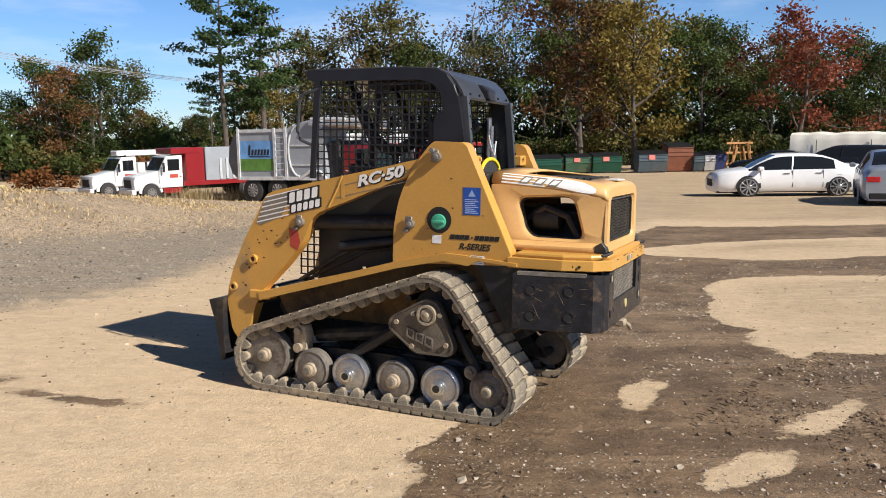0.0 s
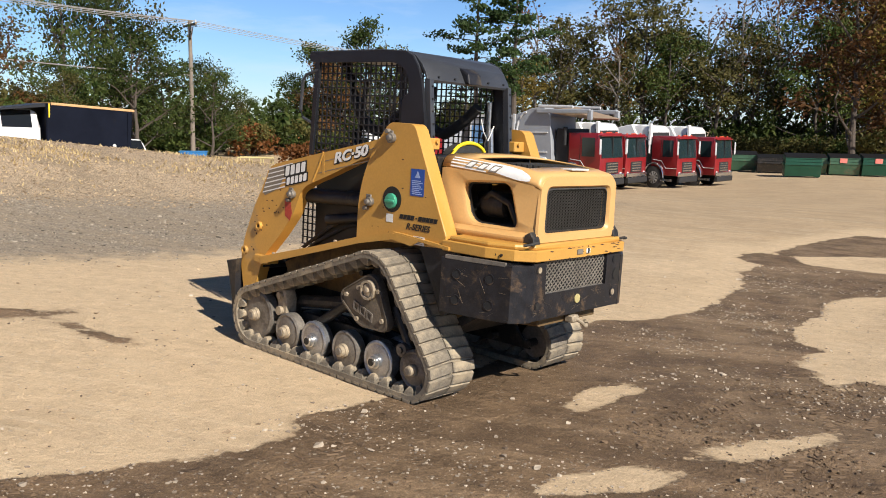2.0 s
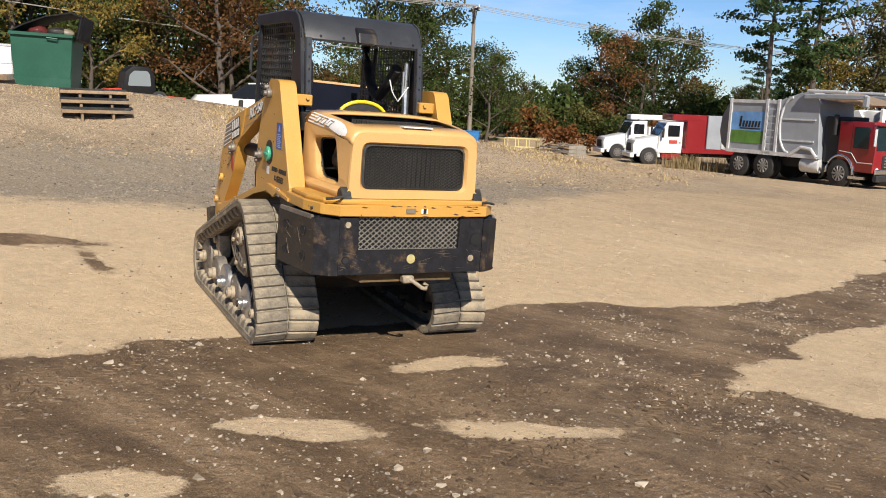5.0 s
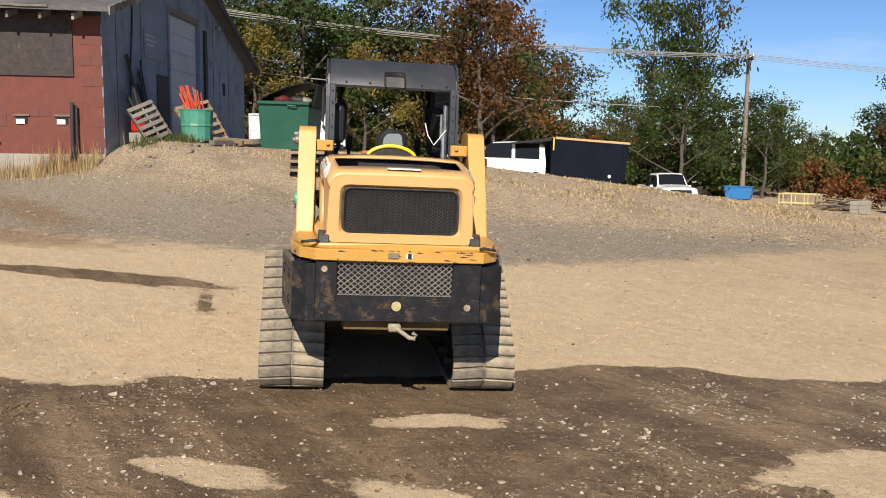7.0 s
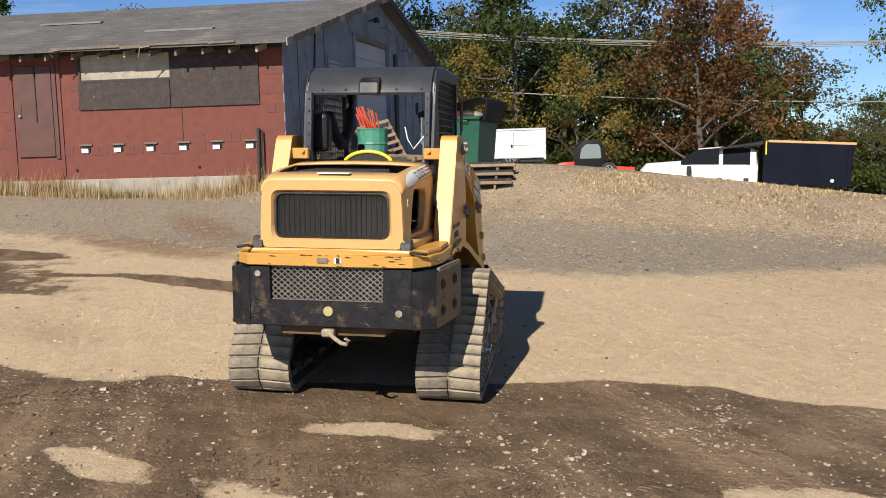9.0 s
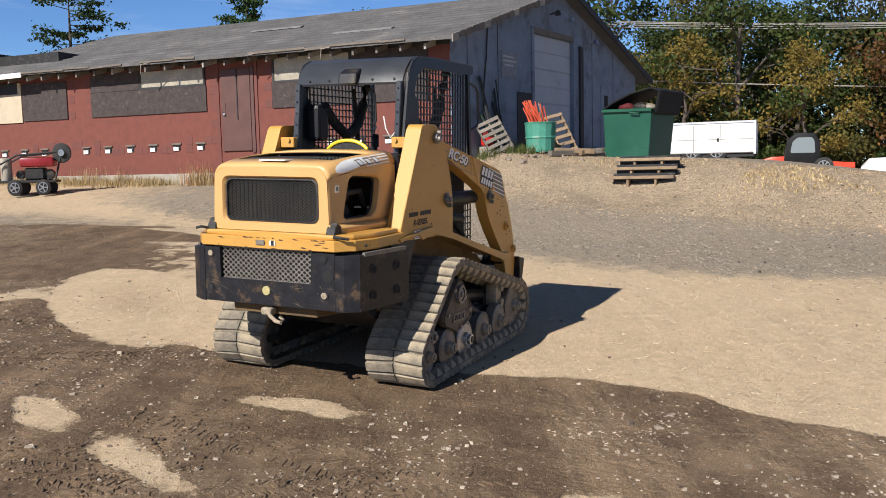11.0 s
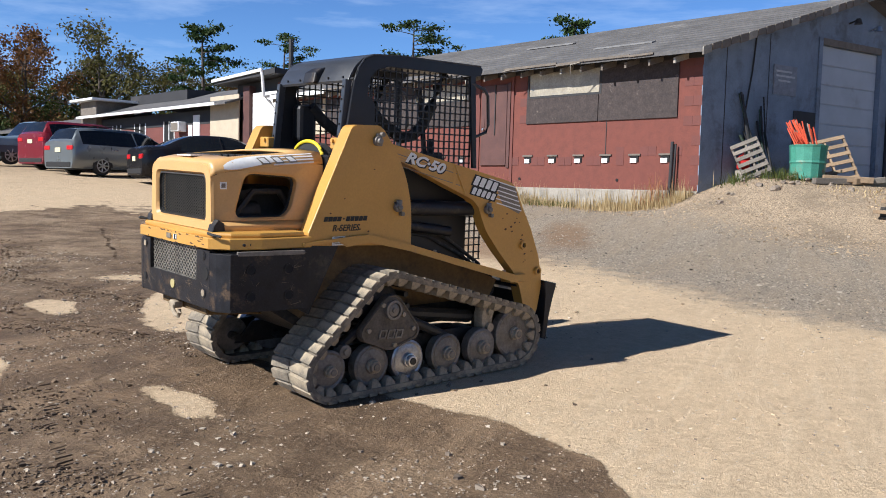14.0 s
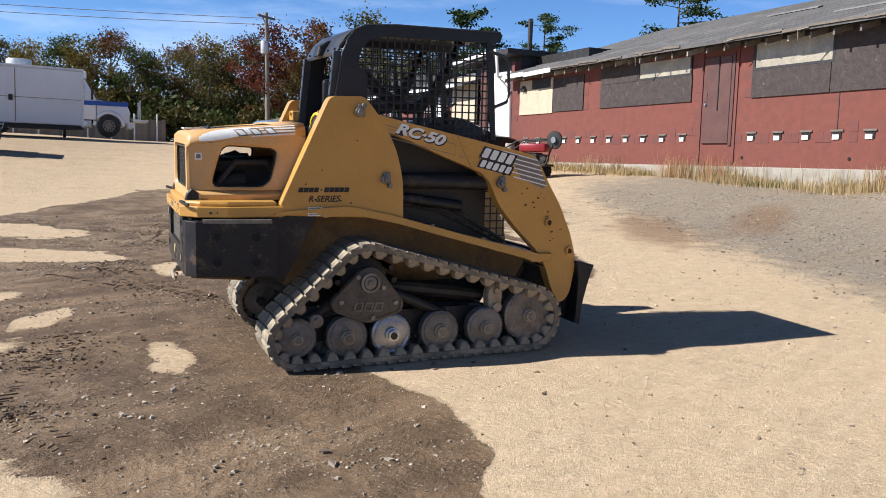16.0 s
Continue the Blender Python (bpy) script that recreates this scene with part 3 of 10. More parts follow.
def belt_path(inset, side, step=0.02):
    """Points and outward normals along the belt loop, inset from its outer face."""
    cs = [(x, z, r - inset) for x, z, r in BELT[side]]
    pts = []
    order = (0, 1, 2)
    tang = []
    for i in range(3):
        x0, z0, r0 = cs[order[i]]
        x1, z1, r1 = cs[order[(i + 1) % 3]]
        dx, dz = x1 - x0, z1 - z0
        L = math.hypot(dx, dz)
        base = math.atan2(dz, dx) + math.pi / 2
        a = base - math.asin(max(-1, min(1, (r1 - r0) / L)))
        a = math.atan2(dz, dx) + math.acos(max(-1, min(1, (r0 - r1) / L)))
        tang.append(a)
    for i in range(3):
        x0, z0, r0 = cs[i]
        a_in, a_out = tang[i - 1], tang[i]
        while a_in < a_out:
            a_in += 2 * math.pi
        while a_in - a_out > 2 * math.pi:
            a_in -= 2 * math.pi
        n = max(2, int((a_in - a_out) * r0 / step))
        for k in range(n + 1):
            a = a_in + (a_out - a_in) * k / n
            pts.append((x0 + r0 * math.cos(a), z0 + r0 * math.sin(a), math.cos(a), math.sin(a)))
        x1, z1, r1 = cs[(i + 1) % 3]
        p = pts[-1]
        q = (x1 + r1 * math.cos(a_out), z1 + r1 * math.sin(a_out))
        m = int(math.hypot(q[0] - p[0], q[1] - p[1]) / step)
        for k in range(1, m):
            pts.append((p[0] + (q[0] - p[0]) * k / m, p[1] + (q[1] - p[1]) * k / m, math.cos(a_out), math.sin(a_out)))
    return pts


def resample(pts, pitch):
    P = np.array([(p[0], p[1]) for p in pts] + [(pts[0][0], pts[0][1])])
    Nn = np.array([(p[2], p[3]) for p in pts] + [(pts[0][2], pts[0][3])])
    s = np.concatenate([[0], np.cumsum(np.hypot(*np.diff(P, axis=0).T))])
    n = round(s[-1] / pitch)
    t = np.arange(n) * s[-1] / n
    return [(np.interp(v, s, P[:, 0]), np.interp(v, s, P[:, 1]), np.interp(v, s, Nn[:, 0]), np.interp(v, s, Nn[:, 1])) for v in t]


def make_track(side, parent):
    """Rubber track with lugs, road wheels and drive, side +1 left, -1 right."""
    y0, y1 = (0.395, 0.775) if side > 0 else (-0.775, -0.395)
    bm = nb()
    outer = belt_path(0.022, side)
    vo = [[bm.verts.new((p[0], y, p[1])) for p in resample(outer, 0.03)] for y in (y0, y1)]
    n = len(vo[0])
    P = np.array([(p[0], p[1], p[2], p[3]) for p in resample(outer, 0.03)])
    vi = [[bm.verts.new((x - 0.028 * a, y, z - 0.028 * c)) for x, z, a, c in P] for y in (y0, y1)]
    for i in range(n):
        j = (i + 1) % n
        bm.faces.new((vo[0][i], vo[0][j], vo[1][j], vo[1][i]))
        bm.faces.new((vi[0][i], vi[1][i], vi[1][j], vi[0][j]))
        bm.faces.new((vo[0][i], vi[0][i], vi[0][j], vo[0][j]))
        bm.faces.new((vo[1][i], vo[1][j], vi[1][j], vi[1][i]))
    belt = part("rubber_track", bm, RUBBER, parent, "dusty rubber track belt with tread bars", smooth=True)
    # tread bars and drive lugs: one mesh each, placed along the belt
    ym = (y0 + y1) / 2
    hw = (y1 - y0) / 2
    bar_me = []
    for w, h in ((0.0325, 0.015), (0.0335, 0.013), (0.0315, 0.017)):
        bm = nb()
        for ya, yb, sh in ((-hw - 0.002, -0.004, 0.006), (0.004, hw + 0.002, -0.006)):
            vs = []
            for yy, s2 in ((ya, -sh), (yb, sh)):
                for u, v in ((-w, -0.002), (w, -0.002), (w * 0.86, h), (-w * 0.86, h)):
                    vs.append(bm.verts.new((u + s2, yy, v)))
            for f in ((0, 1, 2, 3), (7, 6, 5, 4), (0, 4, 5, 1), (1, 5, 6, 2), (2, 6, 7, 3), (3, 7, 4, 0)):
                bm.faces.new([vs[i] for i in f])
        bmesh.ops.recalc_face_normals(bm, faces=bm.faces[:])
        me = bpy.data.meshes.new("tread_bar")
        bm.to_mesh(me)
        bm.free()
        me.materials.append(RUBBER)
        bar_me.append(me)
    rng = random.Random(5 + side)
    for x, z, a, c in resample(outer, 0.072):
        ob = new("tread_bar", rng.choice(bar_me))
        ob.parent = belt
        ob.matrix_basis = Matrix(((c, 0, a, x), (0, 1, 0, ym), (-a, 0, c, z), (0, 0, 0, 1)))
    bm = nb()
    rings = []
    for v, w, d in ((0, 0.036, 0.05), (-0.022, 0.031, 0.044), (-0.045, 0.016, 0.03), (-0.05, 0.008, 0.02)):
        rings.append([bm.verts.new((su * w, sy * d, v)) for su, sy in ((-1, -1), (1, -1), (1, 1), (-1, 1))])
    for A, B in zip(rings, rings[1:]):
        for i in range(4):
            bm.faces.new((A[i], A[(i + 1) % 4], B[(i + 1) % 4], B[i]))
    bm.faces.new(rings[-1])
    bmesh.ops.recalc_face_normals(bm, faces=bm.faces[:])
    lug_me = bpy.data.meshes.new("drive_lug")
    bm.to_mesh(lug_me)
    bm.free()
    lug_me.materials.append(RUBBER)
    for yc in (0.715 * side, 0.52 * side):
        for x, z, a, c in resample(outer, 0.108):
            ob = new("drive_lug", lug_me)
            ob.parent = belt
            ob.matrix_basis = Matrix(((c, 0, a, x - 0.026 * a), (0, 1, 0, yc), (-a, 0, c, z - 0.026 * c), (0, 0, 0, 1)))
    # wheels
    yw = 0.69 * side

    def wheel(x, z, r, bright=0, small=False):
        for yy, rr, w in ((yw, r, 0.075), (0.50 * side, r * 0.98, 0.09)):
            bm = nb()
            prof = ((0.0, 0.25), (0.0, 0.62), (0.10, 0.80), (0.02, 0.90), (0.12, 1.0), (0.95, 1.0), (1.0, 0.9), (1.0, 0.2))
            seg = 32
            rings = [[bm.verts.new((x + rr * q * math.cos(k * 6.28318 / seg), yy + side * w * (0.5 - p), z + rr * q * math.sin(k * 6.28318 / seg))) for k in range(seg)] for p, q in prof]
            for A, B in zip(rings, rings[1:]):
                for k in range(seg):
                    bm.faces.new((A[k], A[(k + 1) % seg], B[(k + 1) % seg], B[k]))
            bm.faces.new(rings[0])
            bm.faces.new(rings[-1][::-1])
            ob = part("road_wheel", bm, STEEL_WORN if bright else WHEELM, parent, "polished worn steel road wheel" if bright else "dusty worn road wheel", smooth=True)
            if yy == yw:
                bm = nb()
                hr = 0.036 if not small else 0.03
                cyl(bm, (x, yy + side * 0.045, z), hr * 1.25, 0.03, "y", 20, bev=0.004)
                cyl(bm, (x, yy + side * 0.06, z), hr, 0.05, "y", 20, bev=0.004)
                part("hub", bm, STEEL if bright else HUBM, ob, smooth=True)
                bm = nb()
                cyl(bm, (x, yy + side * 0.086, z), hr * 0.62, 0.01, "y", 14)
                part("hub_bore", bm, BLACKINK if bright else WHEELM, ob)
    (rx, rz, _), (dx, dz, _), (fx, fz, _) = BELT[side]
    for k, x in enumerate(ROLLERS[side]):
        wheel(x, 0.178, 0.125, k in (0, 2) if side > 0 else k == 1)
    wheel(fx, fz + 0.01, 0.168)
    wheel(rx + 0.005, rz + 0.005, 0.118, small=True)
    # axles
    for x, z in [(x, 0.178) for x in ROLLERS[side]] + [(fx, fz + 0.01), (rx, rz)]:
        part("axle", cyl(nb(), (x, 0.54 * side, z), 0.028, 0.36, "y", 12), GREASE, parent)
    bm = nb()
    cyl(bm, (0.725, 0.685 * side, 0.285), 0.042, 0.07, "y", 18, bev=0.006)
    cyl(bm, (0.725, 0.72 * side, 0.285), 0.02, 0.03, "y", 12)
    part("tension_roller", bm, WHEELM, parent, smooth=True)
    # undercarriage rails
    bm = nb()
    prism(bm, [(0.62, 0.13), (2.05, 0.13), (2.1, 0.25), (1.75, 0.30), (1.3, 0.30), (0.75, 0.27)], 0.56 * side, 0.60 * side, "y", 0.006)
    prism(bm, [(0.62, 0.13), (2.05, 0.13), (2.1, 0.25), (1.75, 0.30), (1.3, 0.30), (0.75, 0.27)], 0.42 * side, 0.45 * side, "y", 0.006)
    part("roller_frame", bm, GREASE, parent)
    # front swing arm and torsion mount
    bm = nb()
    prism(bm, [(1.86, 0.28), (1.94, 0.27), (1.955, 0.36), (1.95, 0.44), (1.92, 0.455), (1.87, 0.44), (1.85, 0.38)], 0.60 * side, 0.69 * side, "y", 0.012, 2)
    cyl(bm, (1.91, 0.70 * side, 0.405), 0.024, 0.03, "y", 12)
    cyl(bm, (1.91, 0.70 * side, 0.30), 0.03, 0.03, "y", 12)
    part("swing_arm", bm, HUBM, parent, smooth=True)
    bm = nb()
    rod(bm, (dx + 0.18, 0.66 * side, dz - 0.08), (1.56, 0.66 * side, 0.27), 0.032, 10)
    rod(bm, (dx - 0.15, 0.66 * side, dz - 0.08), (0.70, 0.66 * side, 0.29), 0.03, 10)
    rod(bm, (1.2, 0.55 * side, 0.45), (1.85, 0.55 * side, 0.36), 0.045, 10)
    part("stay", bm, GREASE, parent)
    # final drive: guard plate, sprocket drum
    bm = nb()
    cyl(bm, (dx, 0.50 * side, dz), 0.15, 0.24, "y", 28, bev=0.01)
    part("drive_drum", bm, GREASE, parent, smooth=True)
    for k in range(14):
        a = k * 2 * math.pi / 14
        bm = cyl(nb(), (dx + 0.178 * math.cos(a), 0.52 * side, dz + 0.178 * math.sin(a)), 0.018, 0.3, "y", 8)
        part("sprocket_pin", bm, GREASE, parent)
    # the guard hangs askew on the left, where the drive has swung up
    tilt = radians(19) if side > 0 else radians(-3)
    gm = Matrix.Translation((dx, 0, dz + 0.006)) @ Matrix.Rotation(-tilt, 4, "Y")
    out = []
    for cx, cz, r, a0, a1 in ((0.0, 0.0, 0.095, 150, 30), (0.165, -0.135, 0.060, 35, -60), (0.0, -0.10, 0.145, -62, -118), (-0.165, -0.135, 0.060, -120, -215)):
        for k in range(7):
            a = radians(a0 + (a1 - a0) * k / 6)
            out.append((cx + r * math.cos(a), cz + r * math.sin(a)))
    bm = prism(nb(), out, 0.69 * side, 0.742 * side, "y", 0.012, 2)
    guard = part("drive_guard", bm, GUARDM, parent, "dusty cast final drive guard", smooth=True, m=gm)
    bm = nb()
    ring_wall(bm, [(0.060 * math.cos(k * math.pi / 14), 0.060 * math.sin(k * math.pi / 14)) for k in range(28)], [(0.045 * math.cos(k * math.pi / 14), 0.045 * math.sin(k * math.pi / 14)) for k in range(28)], 0.742 * side, 0.768 * side)
    cyl(bm, (0.0, 0.748 * side, 0.0), 0.040, 0.03, "y", 20, bev=0.004)
    cyl(bm, (0.0, 0.765 * side, 0.0), 0.018, 0.02, "y", 8, bev=0.003)
    # right cap takes a darker metal: that side's shade is put into its colour
    part("drive_cap", bm, HUBM if side > 0 else WHEELM, guard, smooth=True)
    # raised rim of the casting and its worn name as plain slanting blocks
    bm = nb()
    ring_wall(bm, [(x * 0.97, z * 0.97 - 0.003) for x, z in out], [(x * 0.91, z * 0.91 - 0.006) for x, z in out], 0.740 * side, 0.748 * side)
    part("guard_rim", bm, GUARDM, guard)
    bm = nb()
    for k in range(3):
        x = (k - 1) * 0.062
        ring_wall(bm, [(x - 0.034, -0.175), (x + 0.020, -0.175), (x + 0.034, -0.120), (x - 0.020, -0.120)], [(x - 0.020, -0.165), (x + 0.013, -0.165), (x + 0.021, -0.130), (x - 0.013, -0.130)], 0.741 * side, 0.750 * side)
    part("cast_mark", bm, WHEELM, guard)
    for px, pz in ((-0.17, -0.12), (0.17, -0.12), (0.03, -0.215), (-0.075, 0.03), (0.085, -0.03)):
        part("bolt", cyl(nb(), (px, 0.748 * side, pz), 0.015, 0.018, "y", 6), HUBM, guard)


STEEL_WORN = mat("polished_wheel", (0.36, 0.36, 0.37), 0.35, 0.75, 0.3, 14, 0.1, 80, (0.12, 0.10, 0.08), 0.3)


def loader_sheet_mesh(bm, x0, x1, z0, z1, y, pitch, r, skip=None):
    """Square wire grid in a plane of constant y."""
    n = int((x1 - x0) / pitch)
    for i in range(n + 1):
        x = x0 + i * pitch
        zs = [z for z in np.arange(z0, z1 + 1e-6, 0.01) if not skip or not skip(x, z)]
        if len(zs) > 3:
            box(bm, x - r, x + r, y - r, y + r, zs[0], zs[-1])
    n = int((z1 - z0) / pitch)
    for i in range(n + 1):
        z = z0 + i * pitch
        xs = [x for x in np.arange(x0, x1 + 1e-6, 0.01) if not skip or not skip(x, z)]
        if len(xs) > 3:
            box(bm, xs[0], xs[-1], y - r, y + r, z - r, z + r)


def diamond_mesh(bm, c, u, v, w, h, pitch_u, pitch_v, r):
    """Expanded metal: zigzag strands in a rectangle centred at c with unit axes u (across) and v (up)."""
    c, u, v = Vector(c), Vector(u), Vector(v)
    n = u.cross(v)
    rows = int(h / pitch_v)
    cols = int(w / pitch_u)
    for i in range(rows + 1):
        for s in (1, -1):
            prev = None
            for k in range(cols * 2 + 1):
                a = -w / 2 + k * pitch_u / 2
                b = -h / 2 + i * pitch_v + s * (pitch_v / 2 if k % 2 else 0)
                b = max(-h / 2, min(h / 2, b))
                p = c + u * a + v * b
                if prev is not None and (p - prev).length > 1e-4:
                    d = (p - prev).normalized()
                    q = n.cross(d) * r
                    m = n * r
                    vs = [bm.verts.new(e + o) for e in (prev, p) for o in (q + m, q - m, -q - m, -q + m)]
                    for f in ((0, 1, 5, 4), (1, 2, 6, 5), (2, 3, 7, 6), (3, 0, 4, 7)):
                        bm.faces.new([vs[j] for j in f])
                prev = p


def rounded(pts, r, n=4):
    """Round the corners of a 2D outline."""
    out = []
    m = len(pts)
    for i in range(m):
        p0, p, p1 = Vector(pts[i - 1]), Vector(pts[i]), Vector(pts[(i + 1) % m])
        rr = r if not isinstance(r, (list, tuple)) else r[i]
        a, b = (p0 - p), (p1 - p)
        d = min(rr, a.length * 0.45, b.length * 0.45)
        if d < 1e-4:
            out.append(tuple(p))
            continue
        s, e = p + a.normalized() * d, p + b.normalized() * d
        for k in range(n + 1):
            t = k / n
            out.append(tuple((1 - t) ** 2 * s + 2 * t * (1 - t) * p + t * t * e))
    return out


def ring_wall(bm, outer, inner, a, b, axis="y"):
    """A plate with a hole: both outlines have the same count of points."""
    def p3(p, c):
        return (p[0], c, p[1]) if axis == "y" else (c, p[0], p[1]) if axis == "x" else (p[0], p[1], c)
    V = [[bm.verts.new(p3(p, c)) for p in o] for c in (a, b) for o in (outer, inner)]
    n = len(outer)
    for i in range(n):
        j = (i + 1) % n
        bm.faces.new((V[0][i], V[0][j], V[1][j], V[1][i]))
        bm.faces.new((V[2][i], V[3][i], V[3][j], V[2][j]))
        bm.faces.new((V[0][i], V[2][i], V[2][j], V[0][j]))
        bm.faces.new((V[1][i], V[1][j], V[3][j], V[3][i]))


def resample_outline(pts, n, start=(0, 0)):
    """n points evenly along a closed outline, starting nearest in direction to start."""
    P = np.array(list(pts) + [pts[0]])
    s = np.concatenate([[0], np.cumsum(np.hypot(*np.diff(P, axis=0).T))])
    t = np.linspace(0, s[-1], n, endpoint=False)
    Q = np.stack([np.interp(t, s, P[:, 0]), np.interp(t, s, P[:, 1])], 1)
    c = Q.mean(0)
    ang = np.arctan2(Q[:, 1] - c[1], Q[:, 0] - c[0])
    k = int(np.argmin(np.abs(ang + math.pi)))
    Q = np.roll(Q, -k, axis=0)
    area = np.sum(Q[:, 0] * np.roll(Q[:, 1], -1) - np.roll(Q[:, 0], -1) * Q[:, 1])
    if area < 0:
        Q = np.roll(Q[::-1], 1, axis=0)
    return [tuple(q) for q in Q]


def make_loader():
    L = thing("compact_track_loader", "yellow and black compact track loader with dusty rubber tracks", "track loader", LOADER)
    for side in (1, -1):
        make_track(side, L)
    # chassis
    bm = nb()
    prism(bm, [(0.30, 0.58), (0.55, 0.42), (0.75, 0.30), (2.15, 0.30), (2.28, 0.48), (2.25, 0.60), (1.25, 0.88), (0.30, 0.90)], -0.375, 0.375, "y", 0.01)
    part("chassis", bm, GREASE, L)
    for s in (1, -1):
        bm = prism(nb(), [(0.50, 0.52), (0.62, 0.44), (2.20, 0.44), (2.27, 0.56), (2.02, 0.66), (1.26, 0.865), (0.955, 0.93), (0.60, 0.92)], 0.376 * s, 0.392 * s, "y")
        part("chassis_side", bm, GRIMY_SHADED, L, "grimy yellow chassis side over the track, shade put into its colour")
        # fender ledge over the track, with its lip
        bm = nb()
        prism(bm, [(0.50, 0.918), (0.86, 0.948), (0.955, 0.952), (1.26, 0.885), (1.69, 0.766), (2.02, 0.682), (2.285, 0.612), (2.28, 0.592), (2.02, 0.664), (1.69, 0.748), (1.26, 0.867), (0.955, 0.934), (0.86, 0.930), (0.50, 0.900)], 0.38 * s, 0.605 * s, "y")
        prism(bm, [(0.72, 0.930), (0.955, 0.944), (1.26, 0.877), (1.69, 0.758), (2.28, 0.604), (2.275, 0.560), (1.69, 0.722), (1.26, 0.842), (0.955, 0.906), (0.80, 0.885)], 0.592 * s, 0.606 * s, "y")
        part("fender", bm, YELLOW, L, "yellow fender ledge with chipped edge")
        part("fender_bracket", bx(2.20, 2.36, 0.50 * s, 0.60 * s, 0.565, 0.622, 0.006), YELLOW, L)
        for x in (1.5, 1.85, 2.15):
            zz = float(np.interp(x, (1.26, 1.69, 2.02, 2.285), (0.885, 0.766, 0.682, 0.612))) + 0.006
            part("fender_bolt", cyl(nb(), (x, 0.585 * s, zz), 0.012, 0.012, "z", 8), HUBM, L)
        # dark plate that closes the body between the bumper and the fender
        bm = prism(nb(), [(0.44, 0.905), (0.74, 0.925), (0.755, 0.885), (0.66, 0.70), (0.56, 0.50), (0.44, 0.56)], 0.560 * s, 0.572 * s, "y")
        part("side_plate", bm, BLACK, L, "black steel side plate")
        # tower
        tower = rounded([(0.535, 0.90), (0.545, 0.975), (0.838, 1.602), (1.045, 1.607), (1.09, 1.555), (1.17, 1.455), (1.253, 1.295), (1.297, 1.115), (1.305, 0.87)], [0, 0, 0.03, 0.045, 0.05, 0.1, 0.1, 0.1, 0])
        bm = prism(nb(), tower, 0.478 * s, 0.582 * s, "y", 0.006, 2)
        tw = part("lift_tower", bm, YELLOW, L, "yellow boxed lift arm tower")
        # lift arm
        arm = rounded([(0.93, 1.555), (1.09, 1.512), (1.31, 1.462), (1.72, 1.376), (2.17, 1.280), (2.24, 1.25), (2.32, 1.10), (2.42, 0.94), (2.513, 0.735), (2.552, 0.59), (2.555, 0.51), (2.515, 0.31), (2.44, 0.262), (2.372, 0.39), (2.322, 0.535), (2.26, 0.635),
                       (2.09, 0.80), (1.968, 0.94), (1.917, 1.045), (1.873, 1.137), (1.755, 1.185), (1.62, 1.235), (1.306, 1.362), (1.19, 1.40), (0.96, 1.44)], 0.04)
        bm = prism(nb(), arm, 0.486 * s, 0.572 * s, "y", 0.006, 2)
        am = part("lift_arm", bm, YELLOW, L, "yellow lift arm with worn paint")
        # folded seam across the arm where its two plates meet
        part("arm_seam", tube(nb(), [(1.662, 0.573 * s, 1.388), (1.70, 0.573 * s, 1.303), (1.762, 0.573 * s, 1.190)], 0.007, 6), YELLOW, am, smooth=True)
        for x, z, r in ((1.012, 1.513, 0.03), (1.179, 1.113, 0.028), (1.967, 1.086, 0.03), (2.335, 0.826, 0.030), (2.50, 0.63, 0.030)):
            bm = nb()
            yb = 0.585 if x < 1.3 else 0.574
            if x > 2.2:
                ring_wall(bm, [(x + r * math.cos(k * math.pi / 10), z + r * math.sin(k * math.pi / 10)) for k in range(20)], [(x + 0.6 * r * math.cos(k * math.pi / 10), z + 0.6 * r * math.sin(k * math.pi / 10)) for k in range(20)], (yb - 0.004) * s, (yb + 0.020) * s)
                boss = part("pin_boss", bm, YELLOW, am, smooth=True)
                part("pin_bore", cyl(nb(), (x, (yb + 0.002) * s, z), 0.6 * r, 0.006, "y", 16), CHIP, boss)
                continue
            cyl(bm, (x, (yb + 0.012) * s, z), r, 0.03, "y", 18, bev=0.004)
            cyl(bm, (x, (yb + 0.03) * s, z), r * 0.6, 0.03, "y", 14, bev=0.003)
            cyl(bm, (x + 0.025, (yb + 0.02) * s, z + 0.04 * (1 if x < 1.1 else -1)), 0.014, 0.03, "y", 10)
            box(bm, x - 0.012, x + 0.035, (yb + 0.004) * s, (yb + 0.014) * s, z - 0.03, z + 0.045, 0.004)
            part("pivot_pin", bm, WHEELM, tw if x < 1.3 else am, smooth=True)
        # worn spots and rust on arm and tower
        wr = random.Random(60 + s)
        for k in range(22):
            x = wr.uniform(1.95, 2.45)
            zc = float(np.interp(x, (1.95, 2.24, 2.45), (1.15, 0.98, 0.66))) + wr.uniform(-0.12, 0.12)
            a, b = wr.uniform(0.004, 0.016), wr.uniform(0.003, 0.009)
            part("rust_chip", prism(nb(), [(x - a, zc - b * 0.4), (x - a * 0.2, zc - b), (x + a, zc - b * 0.1), (x + a * 0.3, zc + b), (x - a * 0.6, zc + b * 0.7)], 0.5715 * s, 0.5728 * s, "y"), CHIP, am)
        for k in range(12):
            x, zc = wr.uniform(0.66, 1.25), wr.choice((wr.uniform(0.93, 1.0), wr.uniform(1.0, 1.5)))
            if x < 0.55 + (zc - 0.975) * 0.47 + 0.05 or x > 1.25 - max(0, zc - 1.2) * 0.5:
                continue
            a, b = wr.uniform(0.003, 0.010), wr.uniform(0.002, 0.006)
